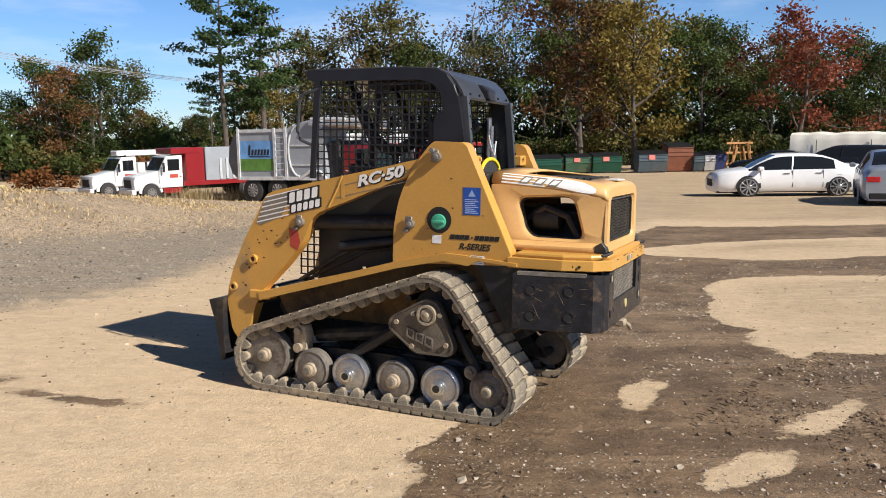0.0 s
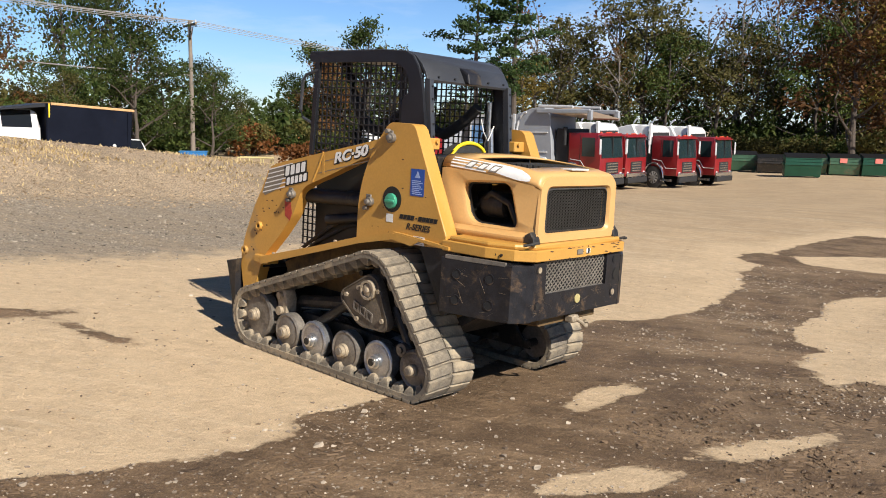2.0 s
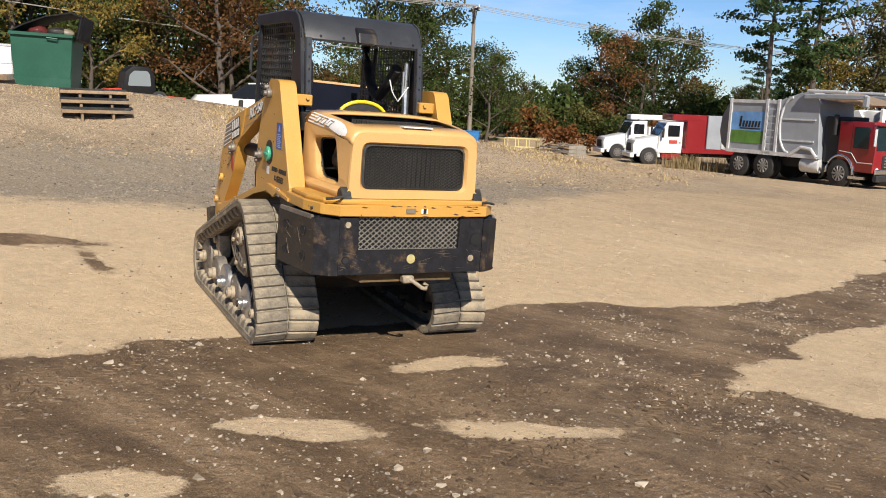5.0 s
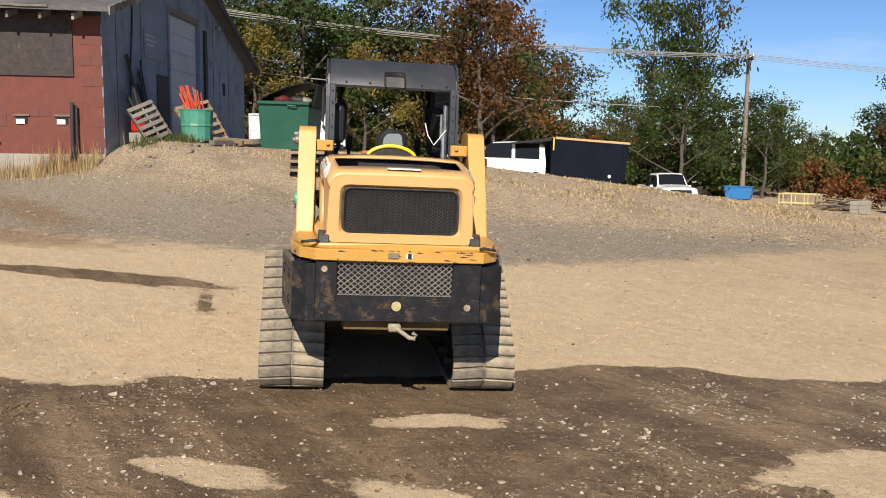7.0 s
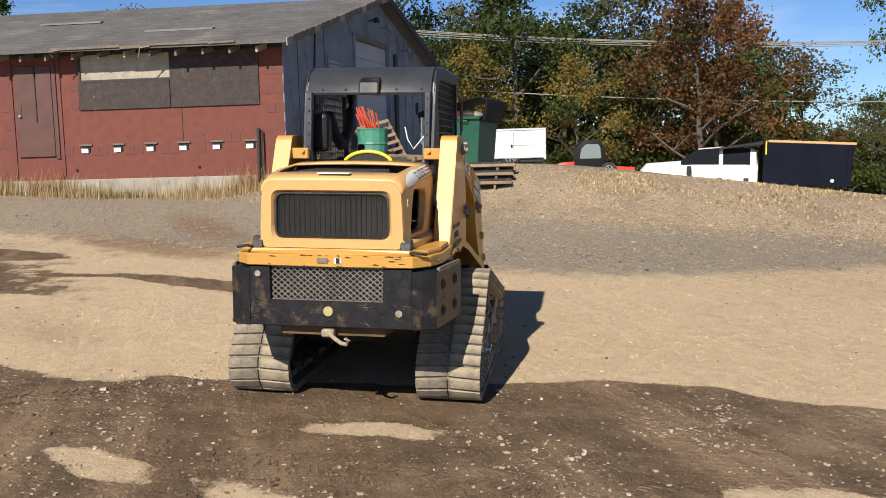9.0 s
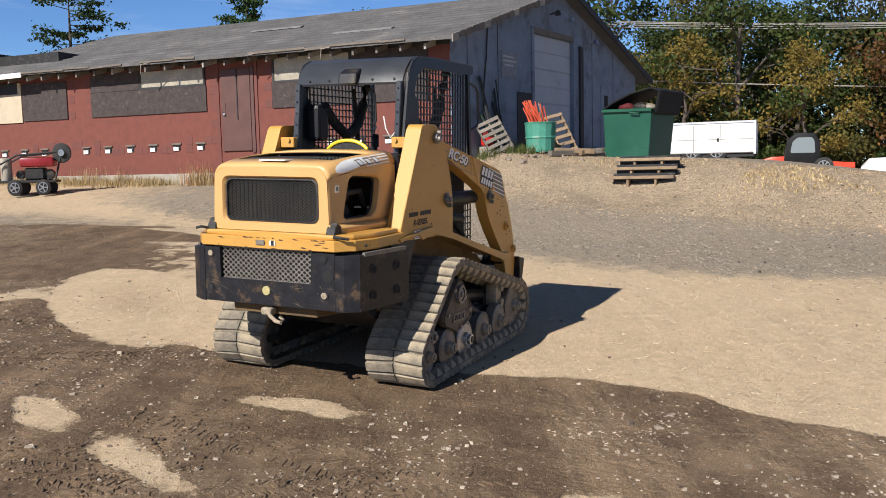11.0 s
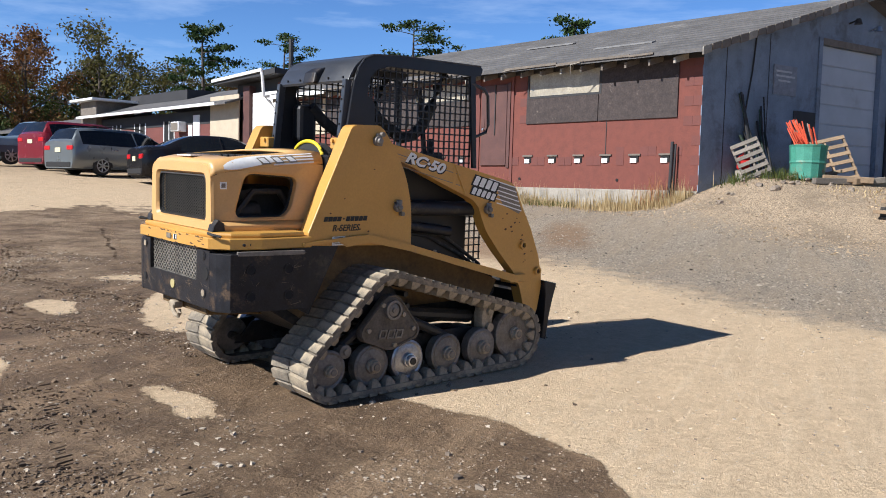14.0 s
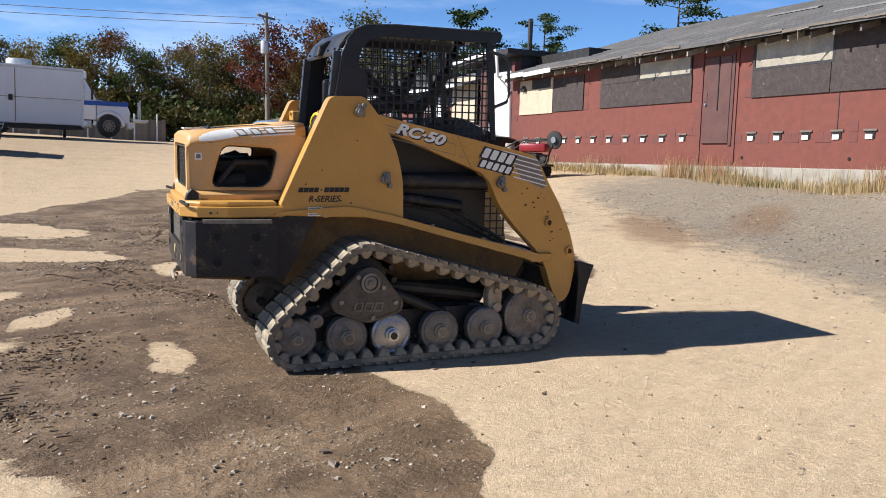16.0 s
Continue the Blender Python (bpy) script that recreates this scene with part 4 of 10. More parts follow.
            part("rust_chip", prism(nb(), [(x - a, zc - b * 0.4), (x - a * 0.2, zc - b), (x + a, zc - b * 0.1), (x + a * 0.3, zc + b), (x - a * 0.6, zc + b * 0.7)], 0.5815 * s, 0.5828 * s, "y"), CHIP, tw)
        # lift cylinder and hoses in the dark bay
        bm = nb()
        rod(bm, (1.20, 0.42 * s, 1.10), (1.92, 0.47 * s, 1.085), 0.050, 16)
        rod(bm, (1.25, 0.40 * s, 1.00), (1.75, 0.44 * s, 0.93), 0.035, 14)
        part("lift_cylinder", bm, BLACK, L, "black hydraulic lift cylinder", smooth=True)
        bm = nb()
        tube(bm, [(1.3, 0.40 * s, 0.92), (1.55, 0.42 * s, 0.98), (1.8, 0.40 * s, 0.86), (2.1, 0.38 * s, 0.68)], 0.014)
        tube(bm, [(1.3, 0.38 * s, 0.95), (1.6, 0.39 * s, 0.90), (1.9, 0.40 * s, 0.76), (2.15, 0.36 * s, 0.62)], 0.012)
        part("hydraulic_hose", bm, RUBBER_DK, L, smooth=True)
        # cab side wall, dark, with mesh window low at the front
        bm = nb()
        prism(bm, [(1.0, 0.86), (1.955, 0.60), (1.955, 1.32), (1.2, 1.45), (1.0, 1.45)], 0.365 * s, 0.38 * s, "y")
        part("cab_side", bm, BLACKINK, L)
        bm = nb()
        loader_sheet_mesh(bm, 1.95, 2.11, 0.72, 1.10, 0.37 * s, 0.05, 0.004)
        part("foot_mesh", bm, MESHB, L)
    # bulkhead at the front of the cab floor, cross tube between the arms
    bm = nb()
    cyl(bm, (2.36, 0, 0.55), 0.045, 1.1, "y", 16)
    part("cross_tube", bm, BLACK, L)
    part("cab_floor", bx(1.9, 2.2, -0.36, 0.36, 0.55, 0.60, 0.01), GREASE, L)
    part("cab_bulkhead", bx(1.0, 1.06, -0.36, 0.36, 0.88, 1.42, 0.01), GREASE, L)
    # quick attach plate and bucket lip
    bm = nb()
    prism(bm, [(2.545, 0.135), (2.59, 0.12), (2.60, 0.28), (2.635, 0.42), (2.685, 0.53), (2.55, 0.56), (2.565, 0.45), (2.56, 0.30)], -0.615, 0.615, "y", 0.006)
    for s in (1, -1):
        prism(bm, [(2.47, 0.24), (2.545, 0.15), (2.565, 0.30), (2.57, 0.45), (2.555, 0.555), (2.50, 0.545)], 0.43 * s, 0.484 * s, "y", 0.006)
    part("attachment_plate", bm, BLACK, L, "worn black quick-attach plate")
    # rear bumper
    for s in (1, -1):
        # corner and side plates, folded
        bm = nb()
        pts = [(0.0, 0.455 * s), (0.012, 0.505 * s), (0.060, 0.580 * s), (0.30, 0.618 * s), (0.505, 0.652 * s), (0.505, 0.624 * s), (0.30, 0.590 * s), (0.075, 0.555 * s), (0.045, 0.50 * s), (0.04, 0.455 * s)]
        prism(bm, pts, 0.553, 0.872, "z", 0.004)
        sp = part("bumper_side", bm, SCUFFED, L, "scratched black steel bumper side plate")
        part("bumper_web", bx(0.06, 0.49, 0.48 * s, 0.585 * s, 0.560, 0.570), BLACK, sp)
        part("bumper_top", prism(nb(), [(0.05, 0.47 * s), (0.075, 0.565 * s), (0.30, 0.598 * s), (0.50, 0.63 * s), (0.50, 0.50 * s)], 0.866, 0.874, "z"), BLACK, sp)
        part("grey_edge", prism(nb(), [(0.10, 0.589 * s), (0.30, 0.621 * s), (0.48, 0.650 * s), (0.48, 0.634 * s), (0.30, 0.604 * s), (0.10, 0.572 * s)], 0.862, 0.886, "z", 0.003), WHEELM, sp)
        for x in ((0.19, 0.402) if s > 0 else (0.175, 0.39)):
            y = float(np.interp(x, (0.06, 0.30, 0.505), (0.580, 0.618, 0.652)))
            for z in (0.636, 0.783):
                hm = Matrix.Translation((x, y * s, z)) @ Matrix.Rotation(radians(9.0) * s, 4, "Z")
                part("bolt_hole", cyl(nb(), (0, 0, 0), 0.025, 0.006, "y", 18), VOID, sp, m=hm)
                bm = nb()
                ri = [(0.030 * math.cos(k * math.pi / 9), 0.030 * math.sin(k * math.pi / 9)) for k in range(18)]
                ro = [(0.024 * math.cos(k * math.pi / 9), 0.024 * math.sin(k * math.pi / 9)) for k in range(18)]
                ring_wall(bm, ri, ro, -0.004 * s, 0.005 * s)
                part("hole_rim", bm, SCUFFED, sp, m=hm)
    # rear plate round the lower grille
    bm = nb()
    prism(bm, [(-0.454, 0.558), (0.454, 0.558), (0.454, 0.882), (0.339, 0.882), (0.339, 0.70), (-0.297, 0.70), (-0.297, 0.882), (-0.454, 0.882)], 0.0, 0.035, "x", 0.003)
    rear = part("bumper_rear", bm, SCUFFED, L, "scratched black rear bumper plate with worn paint")
    for y, z, r, m in ((0.406, 0.845, 0.017, HUBM), (0.41, 0.643, 0.017, GREASE), (-0.383, 0.85, 0.017, BLACKINK), (-0.383, 0.644, 0.019, HUBM)):
        bm = cyl(nb(), (-0.002, y, z), r, 0.008, "x", 14)
        part("bolt", bm, m, rear)
        bm = cyl(nb(), (-0.001, y, z), r * 1.5, 0.005, "x", 18)
        part("washer", bm, BLACK, rear)
    part("receiver_hole", cyl(nb(), (-0.001, -0.41, 0.755), 0.036, 0.006, "x", 20), BLACKINK, rear)
    part("receiver_rim", cyl(nb(), (0.002, -0.41, 0.755), 0.044, 0.006, "x", 20), BLACK, rear)
    part("tan_plug", cyl(nb(), (-0.001, 0.01, 0.645), 0.027, 0.01, "x", 20, bev=0.002), mat("plug_tan", (0.42, 0.36, 0.16), 0.5), rear, "round yellowish plug")
    bm = nb()
    diamond_mesh(bm, (0.022, 0.02, 0.793), (0, 1, 0), (0, 0, 1), 0.63, 0.186, 0.037, 0.031, 0.0023)
    part("lower_grille", bm, EXPANDED, L, "bare expanded metal lower grille")
    bm = bx(0.06, 0.10, -0.40, 0.40, 0.60, 0.89)
    part("oil_cooler", bm, BLACKINK, L)
    bm = bx(0.10, 0.50, -0.55, 0.55, 0.58, 0.88)
    part("counterweight", bm, GREASE, L)
    bm = nb()
    prism(bm, [(0.06, 0.57), (0.30, 0.57), (0.42, 0.47), (0.06, 0.50)], -0.30, 0.30, "y", 0.01)
    part("belly_plate", bm, mat("dirty_yellow_belly", (0.13, 0.08, 0.03), 0.8, dirt=(0.05, 0.038, 0.026), dirt_amount=0.7), L)
    # tow hook
    bm = nb()
    box(bm, -0.01, 0.05, -0.02, 0.05, 0.50, 0.545, 0.008)
    tube(bm, [(0.0, 0.01, 0.525), (-0.02, -0.03, 0.50), (-0.02, -0.065, 0.475), (-0.015, -0.095, 0.468), (-0.01, -0.105, 0.485), (-0.005, -0.085, 0.50)], 0.012)
    part("tow_hook", bm, HUBM, L, "dusty forged tow hook", smooth=True)
    # yellow frame band over the bumper
    band = [(-0.012, 0.0), (-0.012, 0.46), (0.075, 0.545), (0.24, 0.592), (0.56, 0.592)]
    ring = band + [(x, -y) for x, y in band[::-1][:-1]]
    bm = nb()
    prism(bm, ring, 0.892, 0.955, "z", 0.005)
    top = [(0.01, 0.0), (0.01, 0.44), (0.09, 0.525), (0.24, 0.575), (0.52, 0.575)]
    prism(bm, top + [(x, -y) for x, y in top[::-1][:-1]], 0.953, 0.985, "z", 0.014, 2)
    fr = part("frame_band", bm, YELLOW, L, "yellow frame band with chipped edges")
    for s in (1, -1):
        for x in (0.145, 0.185):
            part("frame_hole", cyl(nb(), (x, 0.571 * s, 0.92), 0.008, 0.01, "y", 8), BLACKINK, fr)
    for y, w, m in ((0.035, 0.06, GREYSTRIPE), (-0.05, 0.04, WHITE), (-0.052, 0.026, BLACKINK)):
        part("worn_badge", bx(-0.0175 - (0.001 if m is BLACKINK else 0), -0.0125, y - w / 2, y + w / 2, 0.91, 0.94, 0.004), m, fr)
    # chipped paint along the band and scratches on the bumper
    cr = random.Random(41)
    bare = mat("bare_scratch", (0.17, 0.13, 0.09), 0.6, 0.2, 0.4, 40, 0)
    for k in range(26):
        y = cr.choice((cr.uniform(-0.45, 0.45), cr.uniform(-0.46, -0.25)))
        z = cr.choice((0.952, 0.952, 0.895, cr.uniform(0.90, 0.95)))
        a, b = cr.uniform(0.004, 0.03), cr.uniform(0.002, 0.006)
        part("paint_chip", prism(nb(), [(y - a, z - b * 0.3), (y - a * 0.3, z - b), (y + a, z - b * 0.2), (y + a * 0.4, z + b)], -0.0135, -0.0115, "x"), CHIP, fr)
    for k in range(34):
        y, z = cr.uniform(-0.44, 0.44), cr.uniform(0.575, 0.69)
        a, t = cr.uniform(0.01, 0.06), cr.uniform(-0.6, 1.2)
        c, s = a * math.cos(t), a * math.sin(t) * 0.5
        part("scratch", prism(nb(), [(y - c, z - s), (y, z - 0.0012 + 0.003 * cr.random()), (y + c, z + s), (y, z + 0.0014)], -0.0012, 0.0008, "x"), bare, rear)
    for s in (1, -1):
        for k in range(16):
            x, z = cr.choice((cr.uniform(0.11, 0.26), cr.uniform(0.36, 0.46))), cr.uniform(0.585, 0.85)
            a, t = cr.uniform(0.01, 0.05), cr.uniform(-1.2, 1.2)
            c, w = a * math.cos(t), a * math.sin(t)
            y = float(np.interp(x, (0.06, 0.30, 0.505), (0.580, 0.618, 0.652)))
            part("scratch", prism(nb(), [(-c, -w), (0.001, -0.001), (c, w), (-0.001, 0.0014)], -0.001 * s, 0.0012 * s, "y"), bare, L, m=Matrix.Translation((x, y * s, z)) @ Matrix.Rotation(radians(9.0) * s, 4, "Z"))
    make_hood(L)
    make_canopy(L)
    make_decals(L)
    return L


def make_hood(L):
    """Engine hood lofted from cross sections, with openings for the side windows and the rear grille."""
    secs = []
    for x, hw, zt, crown in ((0.035, 0.392, 1.352, 0.0), (0.06, 0.405, 1.372, 0.006), (0.16, 0.418, 1.392, 0.010), (0.35, 0.432, 1.412, 0.012), (0.55, 0.442, 1.428, 0.012), (0.72, 0.448, 1.44, 0.012)):
        secs.append((x, hw, zt, crown))
    prof = []
    for x, hw, zt, crown in secs:
        z0 = 0.985
        r = 0.075
        row = [(hw + 0.035, z0), (hw + 0.03, z0 + 0.03), (hw, z0 + 0.055), (hw, zt - r)]
        for k in range(1, 5):
            a = k * math.pi / 10
            row.append((hw - r + r * math.cos(a), zt - r + r * math.sin(a)))
        row.append((hw - r, zt))
        row.append((hw * 0.5, zt + crown * 0.7))
        prof.append([(x, y, z) for y, z in row] + [(x, 0, zt + crown)] + [(x, -y, z) for y, z in row[::-1]])
    # roof and shoulders as strips; the sides below the shoulders are plates with a window
    bm = nb()
    G = [[bm.verts.new(p) for p in row] for row in prof]
    n = len(prof[0])
    for i in range(len(G) - 1):
        for k in range(n - 1):
            if k in (2, n - 4):
                continue
            if k in (8, 9, 10, 11) and i in (2, 3):
                continue
            bm.faces.new((G[i][k], G[i + 1][k], G[i + 1][k + 1], G[i][k + 1]))
    hood = part("hood", bm, YELLOW_PALE, L, "pale yellow engine hood with rounded shoulders", smooth=True)
    md = hood.modifiers.new("thickness", "SOLIDIFY")
    md.thickness, md.offset = 0.012, -1
    # dark louvre recess in the roof of the hood
    bm = nb()
    box(bm, 0.10, 0.62, -0.375, 0.375, 1.345, 1.36)
    for k in range(9):
        box(bm, 0.18 + k * 0.04, 0.192 + k * 0.04, -0.225, 0.225, 1.37, 1.405)
    part("roof_louvre", bm, ENGINE, hood, "black louvred vent recess")
    for s in (1, -1):
        outer = [(0.035, 1.04), (0.72, 1.04), (0.72, 1.367), (0.35, 1.339), (0.06, 1.299), (0.035, 1.277)]
        win = rounded([(0.165, 1.055), (0.235, 1.305), (0.565, 1.285), (0.52, 1.10), (0.47, 1.055)], 0.055, 5)
        bm = nb()
        N = 64
        wi = resample_outline(win, N)
        c = np.mean(np.array(wi), 0)
        wo = []
        for p in wi:
            d = np.array(p) - c
            best = None
            for a, b in zip(outer, outer[1:] + outer[:1]):
                a, b = np.array(a), np.array(b)
                den = d[0] * (b - a)[1] - d[1] * (b - a)[0]
                if abs(den) < 1e-9:
                    continue
                t = ((a - c)[0] * (b - a)[1] - (a - c)[1] * (b - a)[0]) / den
                u = ((a - c)[0] * d[1] - (a - c)[1] * d[0]) / den
                if t > 0 and -1e-6 <= u <= 1 + 1e-6 and (best is None or t < best):
                    best = t
            wo.append(tuple(c + d * best))

        def yat(x):
            return float(np.interp(x, [q[0] for q in secs], [q[1] for q in secs])) * s
        mid = [tuple(c + (np.array(p) - c) * 1.10) for p in wi]
        rows = [[(x, yat(x), z) for x, z in wo], [(x, yat(x), z) for x, z in mid], [(x, yat(x) - 0.012 * s, z) for x, z in wi], [(x, yat(x) - 0.05 * s, z) for x, z in wi]]
        V = [[bm.verts.new(p) for p in r] for r in rows]
        for A, B in zip(V, V[1:]):
            for i in range(N):
                j = (i + 1) % N
                bm.faces.new((A[i], A[j], B[j], B[i]))
        part("hood_side", bm, YELLOW_PALE, hood, smooth=True)
        bm = nb()
        vs = [bm.verts.new((x, yat(x) - 0.055 * s, z)) for x, z in wi]
        ws = [bm.verts.new((c[0] + (x - c[0]) * 0.93, yat(x) - 0.055 * s, c[1] + (z - c[1]) * 0.93)) for x, z in wi]
        us = [bm.verts.new((x, yat(x) - 0.045 * s, z)) for x, z in wi]
        for i in range(N):
            j = (i + 1) % N
            bm.faces.new((vs[i], vs[j], ws[j], ws[i]))
            bm.faces.new((us[i], us[j], vs[j], vs[i]))
        part("window_seal", bm, RUBBER_DK, hood)
    # engine block and pipes seen through the side openings
    bm = nb()
    box(bm, 0.16, 0.66, -0.20, 0.20, 0.98, 1.22, 0.02)
    cyl(bm, (0.42, 0.27, 1.16), 0.075, 0.16, "x", 20, bev=0.01)
    cyl(bm, (0.30, -0.26, 1.08), 0.06, 0.18, "x", 20, bev=0.01)
    tube(bm, [(0.2, 0.33, 1.02), (0.28, 0.34, 1.18), (0.42, 0.33, 1.23), (0.55, 0.30, 1.15)], 0.022)
    tube(bm, [(0.2, -0.33, 1.05), (0.32, -0.34, 1.20), (0.5, -0.32, 1.2), (0.6, -0.30, 1.08)], 0.02)
    part("engine", bm, ENGINE, L, "dark engine behind the openings", smooth=True)
    # rear face: frame with a rounded opening
    o = resample_outline(rounded([(-0.395, 0.985), (0.395, 0.985), (0.405, 1.05), (0.392, 1.352), (-0.392, 1.352), (-0.405, 1.05)], [0.02, 0.02, 0.0, 0.09, 0.09, 0.0], 6), 96)
    i0 = resample_outline(rounded([(-0.338, 1.025), (0.338, 1.025), (0.335, 1.302), (-0.335, 1.302)], 0.05, 5), 96)
    i1 = resample_outline(rounded([(-0.322, 1.038), (0.322, 1.038), (0.32, 1.290), (-0.32, 1.290)], 0.045, 5), 96)
    bm = nb()
    rows = [[(0.05, y, z) for y, z in o], [(0.035, y * 0.985, 1.17 + (z - 1.17) * 0.985) for y, z in o], [(0.035, y, z) for y, z in i0], [(0.055, y, z) for y, z in i1], [(0.09, y, z) for y, z in i1]]
    V = [[bm.verts.new(p) for p in r] for r in rows]
    for A, B in zip(V, V[1:]):
        for i in range(96):
            bm.faces.new((A[i], A[(i + 1) % 96], B[(i + 1) % 96], B[i]))
    part("grille_frame", bm, YELLOW_PALE, hood, "pale yellow grille surround", smooth=True)
    bm = nb()
    N2 = 96
    a = [bm.verts.new((0.052, y, z)) for y, z in i1]
    b = [bm.verts.new((0.047, y * 0.965, 1.164 + (z - 1.164) * 0.93)) for y, z in i1]
    c2 = [bm.verts.new((0.075, y * 0.965, 1.164 + (z - 1.164) * 0.93)) for y, z in i1]
    for i in range(N2):
        j = (i + 1) % N2
        bm.faces.new((a[i], a[j], b[j], b[i]))
        bm.faces.new((b[i], b[j], c2[j], c2[i]))
    part("grille_seal", bm, RUBBER_DK, hood)
    bm = nb()
    diamond_mesh(bm, (0.062, 0, 1.164), (0, 1, 0), (0, 0, 1), 0.63, 0.25, 0.030, 0.018, 0.0016)
    part("rear_grille", bm, GRILLEM, hood, "black expanded metal radiator grille")
    rad = part("radiator", bx(0.10, 0.15, -0.35, 0.35, 1.0, 1.33), BLACKINK, L)
    for k in range(23):
        part("radiator_fin", bx(0.090, 0.099, -0.33 + k * 0.029, -0.322 + k * 0.029, 1.02, 1.31), BLACKINK, rad)
    # broken corners of the hood
    for s, dz in ((1, 0.0), (-1, -0.02)):
        bm = nb()
        prism(bm, [(0.02, 0.985), (0.10, 0.985), (0.09, 1.03), (0.055, 1.05), (0.03, 1.02)], 0.385 * s, 0.445 * s, "y", 0.004)
        part("torn_corner", bm, GREASE, hood, "torn black hood corner latch")
        bm = nb()
        tube(bm, [(0.02, 0.44 * s, 0.99 + dz), (-0.01, 0.46 * s, 1.0 + dz), (0.0, 0.50 * s, 0.992 + dz), (0.03, 0.53 * s, 0.985 + dz)], 0.008)
        part("rubber_latch", bm, RUBBER_DK, hood)


def make_canopy(L):
    prof = [(0.920, 1.875), (0.940, 1.915), (0.975, 1.970), (1.03, 2.018), (1.11, 2.048), (1.30, 2.060), (1.98, 2.058), (2.02, 2.04)]
    bm = nb()
    inner = [(x + 0.008, z - 0.014) for x, z in prof]
    pts = prof + inner[::-1]
    prism(bm, pts, -0.401, 0.401, "y", 0.002)
    roof = part("canopy_roof", bm, ROPS, L, "black curved steel canopy roof", smooth=True)
    for y in (0.30, 0.15, -0.18, -0.34):
        part("roof_bolt", cyl(nb(), (0.925, y, 1.895), 0.007, 0.01, "x", 8), BLACKINK, roof)
    # lamp housing at the rear of the roof
    bm = prism(nb(), [(0.885, 1.872), (0.90, 1.935), (0.95, 1.965), (1.02, 1.985), (1.0, 1.93), (0.96, 1.87)], -0.075, 0.06, "y", 0.012, 2)
    lamp = part("work_lamp_housing", bm, BLACK, L, "black work lamp housing")
    part("work_lamp_lens", bx(0.90, 0.955, -0.055, 0.04, 1.866, 1.871), GREYSTRIPE, lamp)
    for s in (1, -1):
        # hoop plate: rear post, curve, top rail and front post as one plate with an opening
        outer = [(0.875, 1.40), (0.908, 1.60), (0.940, 1.80), (0.955, 1.875), (0.98, 1.94), (1.03, 2.008), (1.10, 2.038), (1.30, 2.05), (2.01, 2.05), (2.025, 2.035), (2.01, 1.99), (1.955, 1.985), (2.0, 1.36), (1.963, 1.36)]
        win = [(1.915, 1.985), (1.22, 1.983), (1.13, 1.96), (1.075, 1.91), (1.055, 1.85), (1.048, 1.79), (1.085, 1.775), (1.112, 1.74), (1.112, 1.48), (1.12, 1.40)]
        bm = nb()
        y0, y1 = 0.402 * s, 0.425 * s
        prism(bm, outer + win, y0, y1, "y", 0.003)
        sd = part("canopy_side", bm, ROPS_SHADED, L, "black canopy side plate")
        # paler edge along the hoop
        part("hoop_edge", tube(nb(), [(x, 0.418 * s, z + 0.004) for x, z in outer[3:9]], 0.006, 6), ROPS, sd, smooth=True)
        bm = nb()

        def below_arm(x, z):
            return z < 1.50 - 0.23 * (x - 1.1) - 0.04
        loader_sheet_mesh(bm, 1.06, 1.96, 1.30, 1.985, 0.392 * s, 0.047, 0.0042, below_arm)
        part("side_mesh", bm, MESHB, sd, "black welded mesh side guard")
        bm = nb()
        box(bm, 0.88, 0.93, 0.365 * s, 0.401 * s, 1.42, 1.88, 0.004, Matrix(((1, 0, 0.10, -0.165), (0, 1, 0, 0), (0, 0, 1, 0), (0, 0, 0, 1))))
        post = part("canopy_post", bm, ROPS, sd)
        for k in range(6):
            part("post_bolt", cyl(nb(), (0.877 - 0.165 + 0.10 * (1.46 + k * 0.075), 0.383 * s, 1.46 + k * 0.075), 0.006, 0.008, "x", 8), BLACKINK, post)
        # diagonal seat-bar arms seen through the mesh
        bm = nb()
        tube(bm, [(1.12, 0.32 * s, 1.74), (1.23, 0.32 * s, 1.645), (1.32, 0.32 * s, 1.59), (1.41, 0.32 * s, 1.545), (1.50, 0.32 * s, 1.565), (1.585, 0.32 * s, 1.635), (1.66, 0.32 * s, 1.77), (1.71, 0.32 * s, 1.89), (1.76, 0.32 * s, 1.985)], 0.038, 10)
        rod(bm, (1.54, 0.33 * s, 1.88), (1.60, 0.33 * s, 1.45), 0.017, 8)
        box(bm, 1.55, 1.72, 0.33 * s, 0.39 * s, 1.36, 1.46, 0.01)
        part("lap_bar_arm", bm, RUBBER_DK, L, smooth=True)
        # grab rail outside the front post
        bm = tube(nb(), [(1.93, 0.415 * s, 1.935), (2.03, 0.44 * s, 1.90), (2.06, 0.445 * s, 1.86), (2.075, 0.445 * s, 1.66), (2.06, 0.44 * s, 1.61), (1.985, 0.415 * s, 1.575)], 0.011)
        part("grab_rail", bm, ROPS, sd, smooth=True)
        # yellow bracket between post and tower
        bm = nb()
        box(bm, 0.82, 0.90, 0.37 * s, 0.478 * s, 1.455, 1.525, 0.006)
        cyl(bm, (0.815, 0.405 * s, 1.505), 0.012, 0.02, "x", 10)
        part("pivot_bracket", bm, YELLOW, L)
    # rear cab: black deck behind the hood, seat back, controls
    bm = nb()
    box(bm, 0.72, 1.05, -0.42, 0.42, 1.36, 1.42, 0.01)
    box(bm, 0.74, 0.80, -0.46, 0.46, 1.30, 1.42, 0.01)
    part("rear_deck", bm, BLACK, L)
    bm = nb()
    pts = [(0.16 * math.cos(a), 1.40 + 0.095 * math.sin(a)) for a in [k * math.pi / 12 for k in range(13)]]
